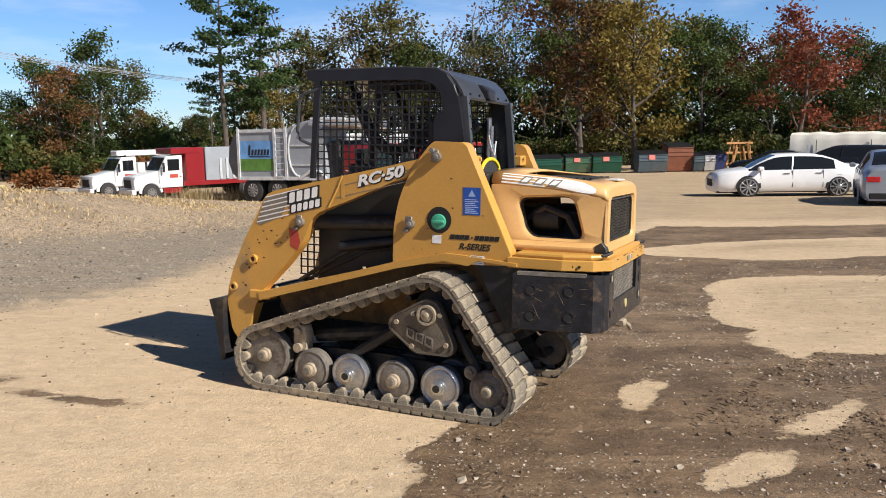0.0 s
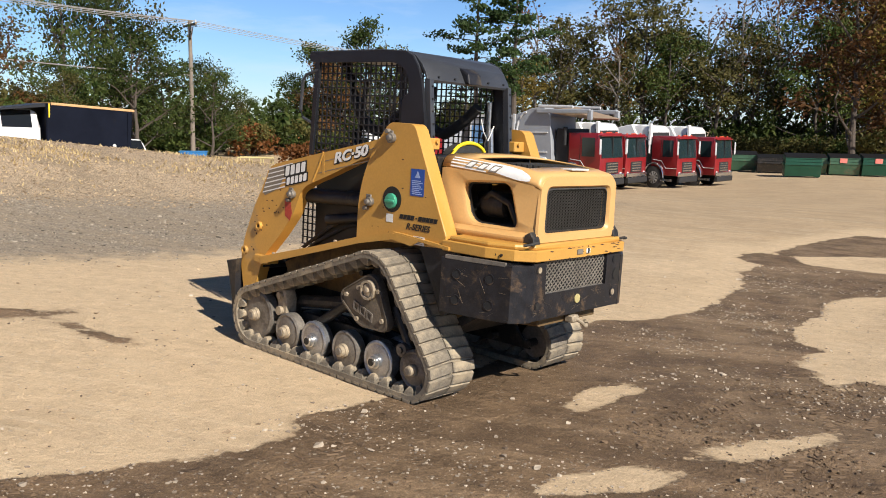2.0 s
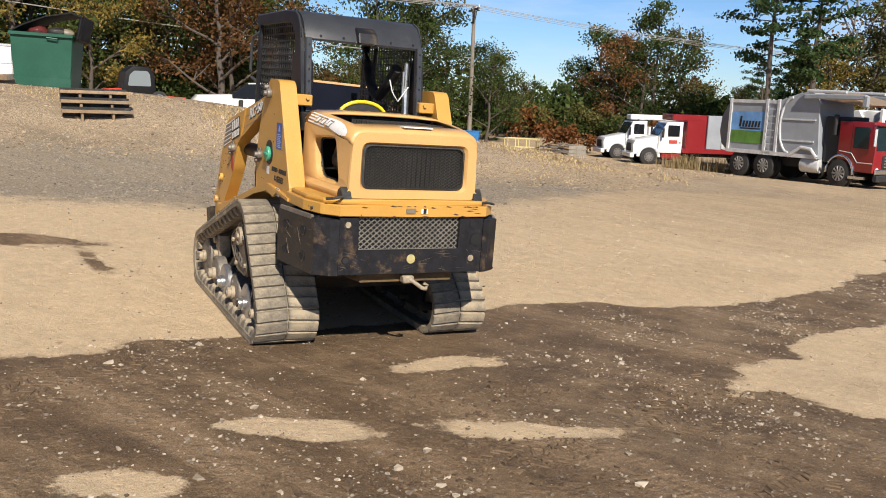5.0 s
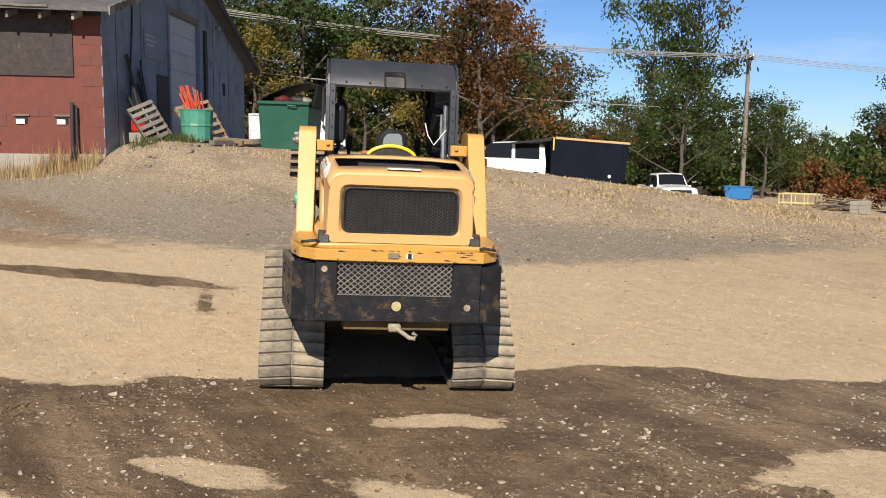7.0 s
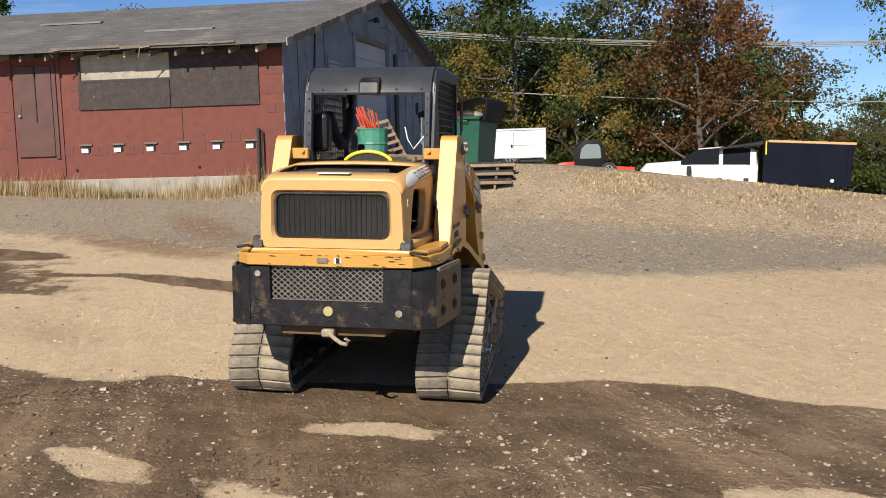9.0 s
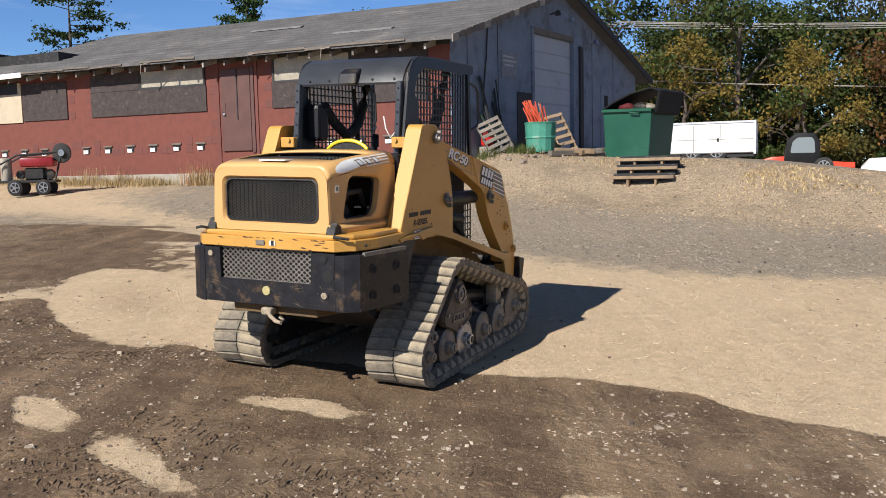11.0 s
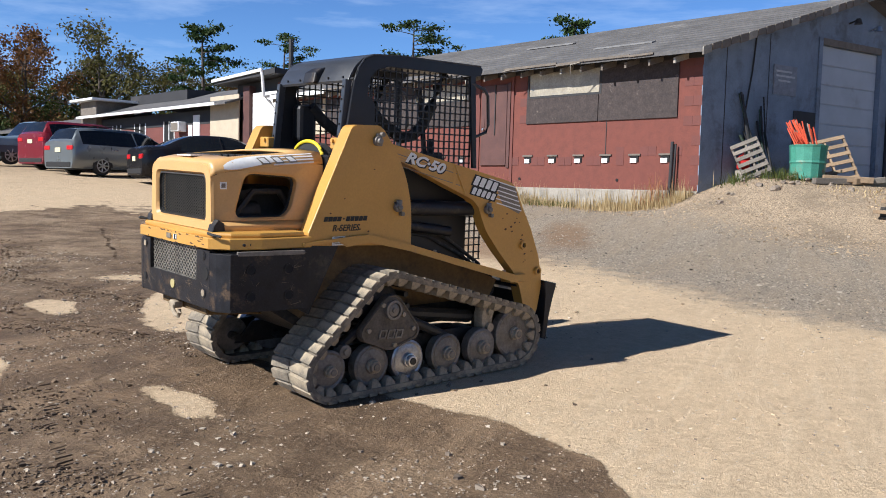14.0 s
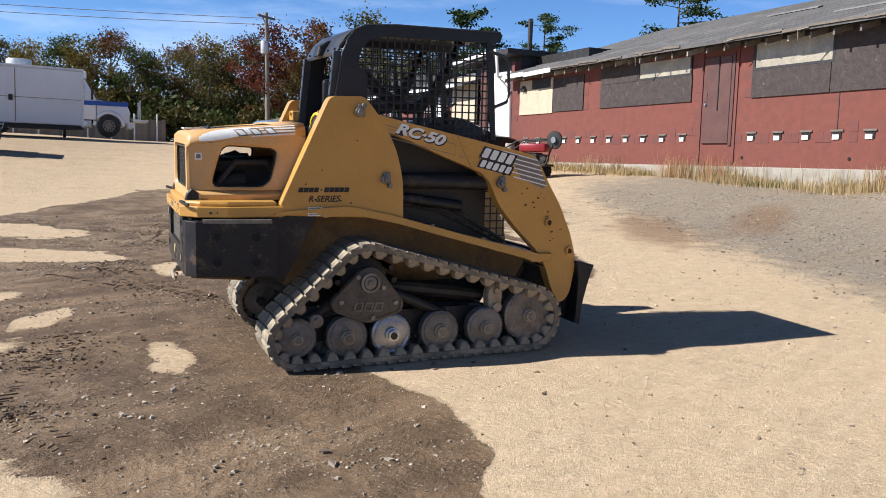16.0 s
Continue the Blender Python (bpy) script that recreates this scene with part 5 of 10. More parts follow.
    prism(bm, pts, 0.90, 1.0, "x", 0.01, 2)
    seat = part("seat_back", bm, RUBBER_DK, L, "black low seat back")
    bm = tube(nb(), [(0.90, 0.165 * math.cos(a), 1.405 + 0.098 * math.sin(a)) for a in [k * math.pi / 14 for k in range(15)]], 0.012)
    part("seat_piping", bm, SAFEYEL, seat, "bright yellow arched trim", smooth=True)
    bm = nb()
    box(bm, 1.15, 1.55, -0.22, 0.22, 1.05, 1.15, 0.03, seg=2)
    part("seat_cushion", bm, RUBBER_DK, seat)
    for s in (1, -1):
        bm = nb()
        rod(bm, (1.75, 0.26 * s, 1.0), (1.72, 0.25 * s, 1.45), 0.014)
        cyl(bm, (1.72, 0.25 * s, 1.50), 0.025, 0.10, "z", 12, bev=0.01)
        part("control_lever", bm, RUBBER_DK, L, smooth=True)
    bm = nb()
    rod(bm, (1.05, -0.36, 1.42), (1.05, -0.36, 1.78), 0.018)
    rod(bm, (1.02, -0.33, 1.55), (1.02, -0.33, 1.72), 0.012)
    rod(bm, (1.0, -0.35, 1.40), (1.02, -0.35, 1.6), 0.02)
    part("gas_strut", bm, STEEL, L, smooth=True)
    bm = tube(nb(), [(1.0, -0.36, 1.62), (0.98, -0.28, 1.52), (0.99, -0.24, 1.58), (1.0, -0.22, 1.66)], 0.004)
    part("loose_cable", bm, WHITE, L)
    bm = nb()
    box(bm, 1.02, 1.16, 0.30, 0.41, 1.5, 1.75, 0.03, seg=2)
    part("fuse_box", bm, BLACK, L)


def side_m(x, y, z, s, tilt=0.0):
    """Pose for flat lettering on a side: reads left to right for somebody at that side."""
    r = Matrix(((-s, 0, 0, 0), (0, 0, s, 0), (0, 1, 0, 0), (0, 0, 0, 1)))
    return Matrix.Translation((x, y, z)) @ r @ Matrix.Rotation(radians(tilt), 4, "Z")


def make_decals(L):
    for s in (1, -1):
        ya = 0.5735 * s
        tl = 13.2 * s
        # striped band along the arm and model number
        for nm, m, off in (("model_letters_shadow", BLACKINK, (0.004, -0.005)), ("model_letters", WHITE, (0, 0))):
            text(nm, "RC\u00b750", 0.088, m, L, side_m(1.405, ya + (0.0008 if m is WHITE else 0) * s, 1.388, s, tl) @ Matrix.Translation((off[0], off[1], 0)) @ Matrix.Diagonal((1.42, 1, 1, 1)), bold=0.0065 if m is BLACKINK else 0.0035, shear=0.3, depth=0.0006)
        for k in range(5):
            z = 1.385 - k * 0.017
            bm = bx(-0.30, 0.30, -0.0025, 0.0025, 0, 0.001)
            part("pinstripe", bm, GREYSTRIPE, L, m=side_m(1.42, ya - 0.0008 * s, z, s, tl) if k in (0, 4) else side_m(1.20, ya - 0.0008 * s, z + 0.05, s, tl) @ Matrix.Scale(0.3, 4))
        # name panel: dark striped field with plain letter blocks
        bm = nb()
        prism(bm, [(2.02, 1.290), (2.235, 1.238), (2.31, 1.075), (2.285, 1.05), (2.12, 1.115)], ya, ya + 0.0008 * s, "y")
        part("decal_field", bm, GREYSTRIPE, L)
        bm = nb()
        for k in range(6):
            t = k / 5
            a, b = Vector((1.98 + 0.08 * t, 1.295 - 0.165 * t)), Vector((2.24 + 0.07 * t, 1.235 - 0.165 * t))
            d = Vector((0.0, 0.004))
            prism(bm, [tuple(a - d), tuple(b - d), tuple(b + d), tuple(a + d)], ya + 0.0008 * s, ya + 0.0016 * s, "y")
        part("decal_stripes", bm, WHITE, L)
        for row, n, w, h, dz in ((0, 4, 0.054, 0.064, 0.036), (1, 5, 0.042, 0.048, -0.034)):
            wide = n * (w + 0.004) / 2
            q = 0.30
            back = prism(nb(), [(-wide - 0.008 - q * h / 2, -h / 2 - 0.007), (wide + 0.008 - q * h / 2, -h / 2 - 0.007), (wide + 0.008 + q * h / 2, h / 2 + 0.007), (-wide - 0.008 + q * h / 2, h / 2 + 0.007)], 0, 0.0007, "z")
            field = part("name_outline", back, BLACKINK, L, m=side_m(1.94, ya + 0.0016 * s, 1.225, s, tl) @ Matrix.Translation((0, dz, 0)))
            for k in range(n):
                x = (k - (n - 1) / 2) * (w + 0.004)
                part("name_block", prism(nb(), rounded([(x + (u - 0.5) * w * 0.80 + q * h * (v - 0.5), (v - 0.5) * h) for u, v in ((0, 0), (1, 0), (1, 1), (0, 1))], 0.010), 0.0008, 0.0014, "z"), WHITE, field)
        bm = nb()
        box(bm, -0.012, 0.012, -0.06, 0.06, 0, 0.001)
        part("decal_seam", bm, YELLOW, L, m=side_m(1.66, ya, 1.31, s, tl - 12 * s))
        # tower lettering
        yt = 0.5835 * s
        xw = 0.80 if s < 0 else 0.77
        text("series_letters", "R-SERIES", 0.052, BLACKINK, L, side_m(xw, yt, 0.995, s), bold=0.0012, shear=0.25, depth=0.0006)
        for k in range(10):
            x = (k - 4.5) * 0.031
            if k == 4:
                bm = box(nb(), x - 0.006, x + 0.006, -0.004, 0.004, 0, 0.001)
            else:
                bm = prism(nb(), [(x - 0.017, -0.014), (x + 0.011, -0.014), (x + 0.018, 0.014), (x - 0.010, 0.014)], 0, 0.0007, "z")
            part("name_bar", bm, BLACKINK, L, m=side_m(xw, yt, 1.05, s))
        # small placard on the fender band
        pl = part("placard", bx(-0.045, 0.045, -0.026, 0.026, 0, 0.001), WHITE, L, m=side_m(0.745, 0.5935 * s, 0.922, s))
        for k in range(5):
            part("placard_line", bx(-0.038, 0.03 - 0.008 * (k % 2), -0.018 + k * 0.009, -0.014 + k * 0.009, 0.001, 0.0015), GREYSTRIPE, pl)
        # hood name: worn white swoosh with plain slanting blocks, wrapped over the shoulder
        def shoulder(x, deg, lift, s=s):
            hw = float(np.interp(x, (0.035, 0.06, 0.16, 0.35, 0.55, 0.72), (0.392, 0.405, 0.418, 0.432, 0.442, 0.448)))
            zt = float(np.interp(x, (0.035, 0.06, 0.16, 0.35, 0.55, 0.72), (1.352, 1.372, 1.392, 1.412, 1.428, 1.44)))
            a, r = radians(deg), 0.075
            return ((x, (hw - r + (r + lift) * math.cos(a)) * s, zt - r + (r + lift) * math.sin(a)))

        def wrap(nm, xs, lo, hi, material, lift, slant=0.0):
            bm = nb()
            rows = []
            for x, a0, a1 in zip(xs, lo, hi):
                rows.append([bm.verts.new(shoulder(x - slant * k / 5, a0 + (a1 - a0) * k / 5, lift)) for k in range(6)])
            for A, B in zip(rows, rows[1:]):
                for k in range(5):
                    bm.faces.new((A[k], A[k + 1], B[k + 1], B[k]))
            return part(nm, bm, material, L, smooth=True)
        wrap("hood_swoosh", (0.105, 0.13, 0.18, 0.25, 0.32, 0.40), (14, 8, 4, 8, 14, 22), (30, 42, 54, 62, 64, 62), WHITE, 0.0015)
        for k in range(4):
            wrap("hood_stripe", (0.40, 0.52, 0.66), (8 + 15 * k, 8 + 15 * k, 8 + 15 * k), (14 + 15 * k, 15 + 15 * k, 15 + 15 * k), WHITE, 0.0015)
        for k in range(3):
            x = 0.33 + k * 0.085
            wrap("hood_name_block", (x, x + 0.055), (14, 14), (50, 50), GREYSTRIPE, 0.003, 0.03)
            wrap("hood_name_block", (x + 0.008, x + 0.044), (20, 20), (43, 43), WHITE, 0.0042, 0.028)
    # left side only: warning sticker, fuel filler, red smear
    st = part("warning_sticker", bx(-0.055, 0.055, -0.08, 0.08, 0, 0.0008), BLUE, L, "blue warning sticker", m=side_m(0.79, 0.5832, 1.262, 1))
    bm = nb()
    prism(bm, [(-0.022, 0.028), (0.022, 0.028), (0.0, 0.068)], 0.0008, 0.0014, "z")
    for k in range(8):
        box(bm, -0.042, 0.042 - 0.012 * (k % 3), -0.07 + k * 0.011, -0.065 + k * 0.011, 0.0008, 0.0014)
    part("sticker_marks", bm, mat("pale_blue_ink", (0.35, 0.45, 0.7), 0.5), st)
    bm = cyl(nb(), (0.995, 0.583, 1.145), 0.078, 0.006, "y", 32)
    wl = part("filler_well", bm, BLACKINK, L)
    bm = nb()
    cyl(bm, (0.995, 0.592, 1.135), 0.046, 0.028, "y", 24, bev=0.006)
    box(bm, 0.955, 1.035, 0.60, 0.615, 1.126, 1.144, 0.004)
    part("fuel_cap", bm, CAPGREEN, wl, "green plastic fuel cap", smooth=True)
    part("paper_tag", bx(-0.03, 0.03, -0.025, 0.025, 0, 0.0008), WHITE, L, m=side_m(1.01, 0.5832, 1.03, 1))
    bm = nb()
    prism(bm, [(1.99, 1.03), (2.06, 1.045), (2.05, 0.93), (1.995, 0.90), (1.975, 0.955)], 0.5727, 0.5734, "y")
    part("red_smear", bm, REDST, L)
    # right side only: small tag on the hood
    tg = part("hood_tag", bx(-0.02, 0.02, -0.02, 0.02, 0, 0.001), WHITE, L, m=side_m(0.10, -0.4145, 1.235, -1))
    part("tag_print", bx(-0.012, 0.012, -0.012, 0.012, 0.001, 0.0014), GREYSTRIPE, tg)
    part("hood_label", bx(0.055, 0.155, -0.10, 0.08, 1.389, 1.3955), WHITE, L, "worn white label")


make_loader()


# ---- the red workshop building ----
CORNER = Vector((-12.78, 6.145, 0.25))
D1 = Vector((-0.368, -0.930, 0)).normalized()
D2 = Vector((-0.833, 0.553, 0)).normalized()
WALL_M = Matrix(((D1.x, -D1.y, 0, CORNER.x), (D1.y, D1.x, 0, CORNER.y), (0, 0, 1, CORNER.z), (0, 0, 0, 1)))     # x along the wall, y outward
GABLE_M = Matrix(((D2.x, -D2.y, 0, CORNER.x), (D2.y, D2.x, 0, CORNER.y), (0, 0, 1, CORNER.z), (0, 0, 0, 1)))   # x along the gable, y inward

RED = mat("red_block_paint", (0.140, 0.046, 0.036), 0.8, 0, 0.16, 1.6, 0.25, 45, (0.12, 0.05, 0.042), 0.35, rnd=0.05)
MORTAR = mat("painted_mortar", (0.160, 0.051, 0.037), 0.9, 0, 0.2, 5, 0.2)
GABLEM = mat("grey_gable_paint", (0.185, 0.225, 0.29), 0.75, 0, 0.28, 2.2, 0.3, 40, (0.10, 0.11, 0.13), 0.45)
OSB = mat("weathered_board", (0.050, 0.038, 0.035), 0.85, 0, 0.45, 7, 0.5, 26, (0.20, 0.165, 0.14), 0.10)
BROWN = mat("brown_door_paint", (0.095, 0.042, 0.034), 0.6, 0, 0.25, 3, 0.1)
CREAM = mat("cream_plywood", (0.50, 0.42, 0.30), 0.75, 0, 0.12, 3, 0.1, 40, (0.34, 0.28, 0.19), 0.25)
PANE = mat("dusty_pane", (0.36, 0.32, 0.24), 0.35, 0, 0.35, 2.2, 0, 30, (0.30, 0.27, 0.22), 0.4)
SHINGLE = mat("worn_shingles", (0.105, 0.10, 0.098), 0.9, 0, 0.35, 1.3, 0.5, 22, (0.17, 0.16, 0.15), 0.3)
WHITEP = mat("white_paint", (0.78, 0.77, 0.75), 0.5, 0, 0.06, 2, 0.05, 40, (0.55, 0.53, 0.48), 0.1)
TIMBER = mat("grey_timber", (0.16, 0.135, 0.11), 0.85, 0, 0.3, 6, 0.3)
DARKT = mat("dark_trim", (0.03, 0.029, 0.03), 0.7, 0, 0.3, 5, 0.1)
CONCRETE = mat("concrete", (0.33, 0.30, 0.25), 0.9, 0, 0.25, 3, 0.3, 40, (0.20, 0.17, 0.13), 0.3)
GARAGE = mat("garage_door_grey", (0.40, 0.43, 0.47), 0.6, 0, 0.1, 2, 0.05, 40, (0.30, 0.31, 0.33), 0.2)

WALL_LEN, WALL_TOP = 15.2, 3.80
OPENINGS = [(0.54, 4.58, 2.43, 3.62), (5.2, 6.05, 1.45, 3.42), (6.5, 10.2, 2.45, 3.55), (11.04, 14.66, 2.42, 3.50)]
VENTS = [0.78 + 0.745 * k for k in range(19) if not 5.0 < 0.78 + 0.745 * k < 6.3]


def wall_part(name, bm, material, parent, label="", smooth=False):
    return part(name, bm, material, parent, label, smooth)


def build_workshop():
    """Setting: the long block wall, the gable, the roof and what is fixed to them."""
    long_wall = tagged(part("wall_east", bx(0, WALL_LEN, -0.30, -0.005, 0.2, WALL_TOP), MORTAR, m=WALL_M), "red painted concrete block wall with boarded windows", "wall", kind="structure")
    part("footing", bx(0, WALL_LEN, -0.01, 0.05, 0.2, 0.93, 0.01), CONCRETE, long_wall)
    # boards and windows
    def board(x0, x1, z0, z1, m, label="", d=0.03, nm="board"):
        return part(nm, bx(x0, x1, -0.02, d, z0, z1, 0.004), m, long_wall, label)
    board(0.54, 2.50, 2.43, 3.62, OSB, "weathered chipboard window cover")
    board(2.515, 4.58, 2.43, 3.02, OSB, "weathered chipboard window cover")
    for a, b, z0, z1 in ((2.43, 4.56, 3.02, 3.62), (6.52, 8.56, 3.08, 3.52)):
        w = part("window_pane", bx(a + 0.05, b - 0.05, -0.015, 0.012, z0 + 0.05, z1), PANE, long_wall, "dusty cream window pane")
        bm = nb()
        box(bm, a, b, -0.02, 0.035, z0, z0 + 0.05)
        box(bm, a, a + 0.05, -0.02, 0.035, z0 + 0.05, z1)
        box(bm, b - 0.05, b, -0.02, 0.035, z0 + 0.05, z1)
        part("window_frame", bm, DARKT, w)
    board(6.5, 10.2, 2.45, 3.08, OSB, "weathered chipboard window cover")
    board(8.58, 10.2, 3.085, 3.55, OSB)
    board(11.04, 12.64, 2.45, 3.45, OSB, "weathered chipboard window cover")
    board(12.68, 14.65, 2.42, 3.50, CREAM, "pale plywood window cover")
    board(12.80, 13.9, 3.20, 3.50, DARKT, "", 0.036)
    bm = nb()
    for x, z in ((14.35, 3.28), (14.28, 3.20), (14.42, 3.22)):
        cyl(bm, (x, 0.07, z), 0.06, 0.1, "y", 10)
    part("flood_lamp", bm, DARKT, long_wall)
    # brown door
    d = part("door", bx(5.2, 6.05, -0.01, 0.04, 1.45, 3.42, 0.006), BROWN, long_wall, "brown painted steel door")
    part("door_plate", bx(5.92, 6.02, 0.04, 0.05, 2.4, 2.62), BROWN, d)
    part("door_conduit", bx(5.56, 5.585, 0.04, 0.06, 2.2, 3.42), DARKT, d)
    part("door_knob", cyl(nb(), (5.95, 0.06, 2.35), 0.03, 0.05, "y", 12), STEEL, d)
    part("door_trim", bx(5.10, 5.19, -0.01, 0.03, 1.4, 3.45), BROWN, d)
    for s in (5.0, 6.12):
        part("red_pilaster", bx(s, s + 0.08, -0.01, 0.02, 1.0, 3.6), RED, long_wall)
    # small vents with a white sill, hooded
    for k, s in enumerate(VENTS):
        v = part("vent_hole", bx(s - 0.10, s + 0.10, -0.02, 0.012, 1.52, 1.67), VOID, long_wall)
        part("vent_sill", bx(s - 0.055, s + 0.10, -0.01, 0.022, 1.505, 1.60), WHITEP, v, "broken white vent grille")
        part("vent_lintel", bx(s - 0.15, s + 0.15, -0.01, 0.03, 1.655, 1.695, 0.004), TIMBER, v)
    part("wall_crack", bx(2.275, 2.29, -0.01, 0.006, 1.7, 2.43), DARKT, long_wall)
    for s in (1.95, 4.75):
        part("weep_hole", cyl(nb(), (s, 0.004, 1.13), 0.035, 0.01, "y", 10), VOID, long_wall)
    bm = nb()
    rod(bm, (0.60, 0.09, gz(-13.0, 5.6) - 0.35), (0.58, 0.08, 1.93), 0.035, 10)
    rod(bm, (0.52, 0.10, gz(-13.0, 5.6) - 0.35), (0.50, 0.08, 1.88), 0.02, 8)
    part("vent_pipe", bm, DARKT, long_wall)

    gable = tagged(new("wall_north"), "grey-blue painted gable wall with a garage door", "wall", kind="structure")
    gable.matrix_basis = GABLE_M
    gx = [(0, 0.3), (0, 3.75), (3.80, 4.99)]
    bm = nb()
    prism(bm, [(0, 0.3), (3.80, 0.3), (3.80, 4.97), (0, 3.75)], 0.0, 0.25, "y")
    prism(bm, [(3.80, 4.28), (6.05, 4.28), (6.05, 5.20), (5.30, 5.45), (3.80, 4.97)], 0.0, 0.25, "y")
    prism(bm, [(6.05, 0.3), (10.6, 0.3), (10.6, 3.75), (6.05, 5.20)], 0.0, 0.25, "y")
    part("gable_wall", bm, GABLEM, gable)
    for x, z1 in ((0.66, 3.92), (2.0, 4.3), (7.3, 4.75), (8.8, 4.25)):
        part("panel_seam", bx(x, x + 0.02, -0.006, 0.0, 1.0, z1), DARKT, gable)
    gd = part("garage_door", bx(3.80, 6.05, 0.10, 0.14, 1.2, 4.28), GARAGE, gable, "white sectional garage door")
    for k in range(7):
        part("door_section", bx(3.82, 6.03, 0.075, 0.10, 1.25 + k * 0.435, 1.66 + k * 0.435, 0.01), GARAGE, gd)
    bm = nb()
    box(bm, 3.66, 3.79, -0.03, 0.02, 1.1, 4.42)
    box(bm, 6.06, 6.20, -0.03, 0.02, 1.1, 4.42)
    part("door_jamb", bm, GABLEM, gd)
    part("door_lintel", bx(3.80, 6.05, -0.03, 0.02, 4.28, 4.42), TIMBER, gd)
    part("downpipe", bx(6.42, 6.62, -0.06, -0.002, 1.2, 4.2), DARKT, gable)
    sg = part("wall_sign", bx(2.15, 2.93, -0.025, -0.005, 3.05, 3.68), mat("faded_sign", (0.20, 0.21, 0.24), 0.6, 0, 0.3, 8), gable, "faded grey wall sign")
    bm = nb()
    for k, (a, b) in enumerate(((2.22, 2.75), (2.22, 2.86), (2.3, 2.7))):
        box(bm, a, b, -0.03, -0.024, 3.53 - k * 0.10, 3.57 - k * 0.10)
    part("sign_bars", bm, mat("faded_ink", (0.42, 0.42, 0.43), 0.6), sg)
    dr = part("side_door", bx(7.90, 8.60, -0.02, 0.01, 1.35, 3.25, 0.005), GABLEM, gable, "grey painted side door")
    part("door_window", bx(8.12, 8.36, -0.03, -0.018, 2.6, 2.95), VOID, dr)
    for x, z in ((5.55, 4.78), (4.75, 4.85), (7.1, 4.35)):
        bm = nb()
        rod(bm, (x, 0.0, z), (x, -0.18, z + 0.05), 0.02)
        cyl(bm, (x, -0.22, z + 0.02), 0.09, 0.12, "z", 14, r2=0.05)
        part("wall_lamp", bm, STEEL if x != 4.75 else DARKT, gable, smooth=True)
    part("lower_panel", bx(2.9, 3.7, -0.02, 0.0, 1.25, 2.75), DARKT, gable)
    hr = random.Random(8)
    for k in range(11):
        x = 1.25 + hr.uniform(0, 0.75)
        top = hr.uniform(2.1, 3.0)
        lean = hr.uniform(-0.45, 0.15)
        part("leaning_pole", tube(nb(), [(x, -0.30 - hr.uniform(0, 0.2), 1.3), (x + lean * 0.5, -0.14, (1.3 + top) / 2 + 0.1), (x + lean, -0.04, top)], hr.uniform(0.014, 0.034), 6), DARKT if k % 3 else mat("dull_green_pole", (0.03, 0.05, 0.035), 0.7), gable)
    part("wall_cable", tube(nb(), [(1.55, -0.02, 4.3), (1.45, -0.03, 3.5), (1.28, -0.03, 2.6), (1.30, -0.03, 1.5)], 0.018, 6), DARKT, gable, "black cable hanging down the gable")

    # roof
    out = Vector((-D1.y, D1.x, 0))
    slope = Vector((D2.x * 5.3, D2.y * 5.3, 1.72))
    e0 = CORNER + Vector((0, 0, 3.84)) - D1 * 0.35
    along = D1 * (WALL_LEN + 0.35)
    over = -slope / 5.3 * 0.52
    rf = tagged(new("roof"), "worn dark shingle roof with torn edges", "roof", kind="structure")
    a, b = e0 + over, e0 + slope
    ridge = b
    c, dd = b + along, e0 + over + along
    bm = nb()
    n = 15
    for k in range(n):
        p0, p1 = a.lerp(b, k / n), a.lerp(b, (k + 1) / n + 0.004)
        q0, q1 = dd.lerp(c, k / n), dd.lerp(c, (k + 1) / n + 0.004)
        up = Vector((0, 0, 0.028))
        dn = Vector((0, 0, -0.05))
        vs = [bm.verts.new(v) for v in (p0 + up, q0 + up, q1 + up * 0.2, p1 + up * 0.2, p0 + dn, q0 + dn, q1 + dn, p1 + dn)]
        for f in ((0, 1, 2, 3), (7, 6, 5, 4), (0, 4, 5, 1), (1, 5, 6, 2), (2, 6, 7, 3), (3, 7, 4, 0)):
            bm.faces.new([vs[i] for i in f])
    part("roof_slope", bm, SHINGLE, rf, "overlapping courses of grey shingles")
    bm = nb()
    far = CORNER + D2 * 11.1 + Vector((0, 0, 3.58)) - D1 * 0.35
    vs = [bm.verts.new(v) for v in (ridge, ridge + along, far + along, far)]
    ws = [bm.verts.new(v.co + Vector((0, 0, -0.08))) for v in vs]
    bm.faces.new(vs)
    bm.faces.new(ws[::-1])
    for i in range(4):
        bm.faces.new((vs[i], ws[i], ws[(i + 1) % 4], vs[(i + 1) % 4]))
    part("roof_back", bm, SHINGLE, rf)
    # fascia along the rake of the gable, light broken edge along the eave
    rng = random.Random(8)
    for k in range(22):
        p, q = (e0 + over).lerp(ridge, k / 22), (e0 + over).lerp(ridge, (k + 0.9) / 22)
        bm = nb()
        j = rng.uniform(-0.02, 0.02)
        vs = []
        for v in (p, q):
            for o in (Vector((0, 0, 0.05)), Vector((0, 0, -0.10 + j))):
                for w in (-D1 * 0.02, -D1 * 0.0):
                    vs.append(bm.verts.new(v + o + w))
        bmesh.ops.convex_hull(bm, input=vs)
        part("rake_trim", bm, TIMBER if k % 5 else CONCRETE, rf)
    for p, q in ((ridge, far),):
        bm = nb()
        vs = [bm.verts.new(v + o + w) for v in (p, q) for o in (Vector((0, 0, 0.05)), Vector((0, 0, -0.13))) for w in (-D1 * 0.03, D1 * 0.01)]
        bmesh.ops.convex_hull(bm, input=vs)
        part("rake_trim", bm, DARKT, rf)
    s = 0.0
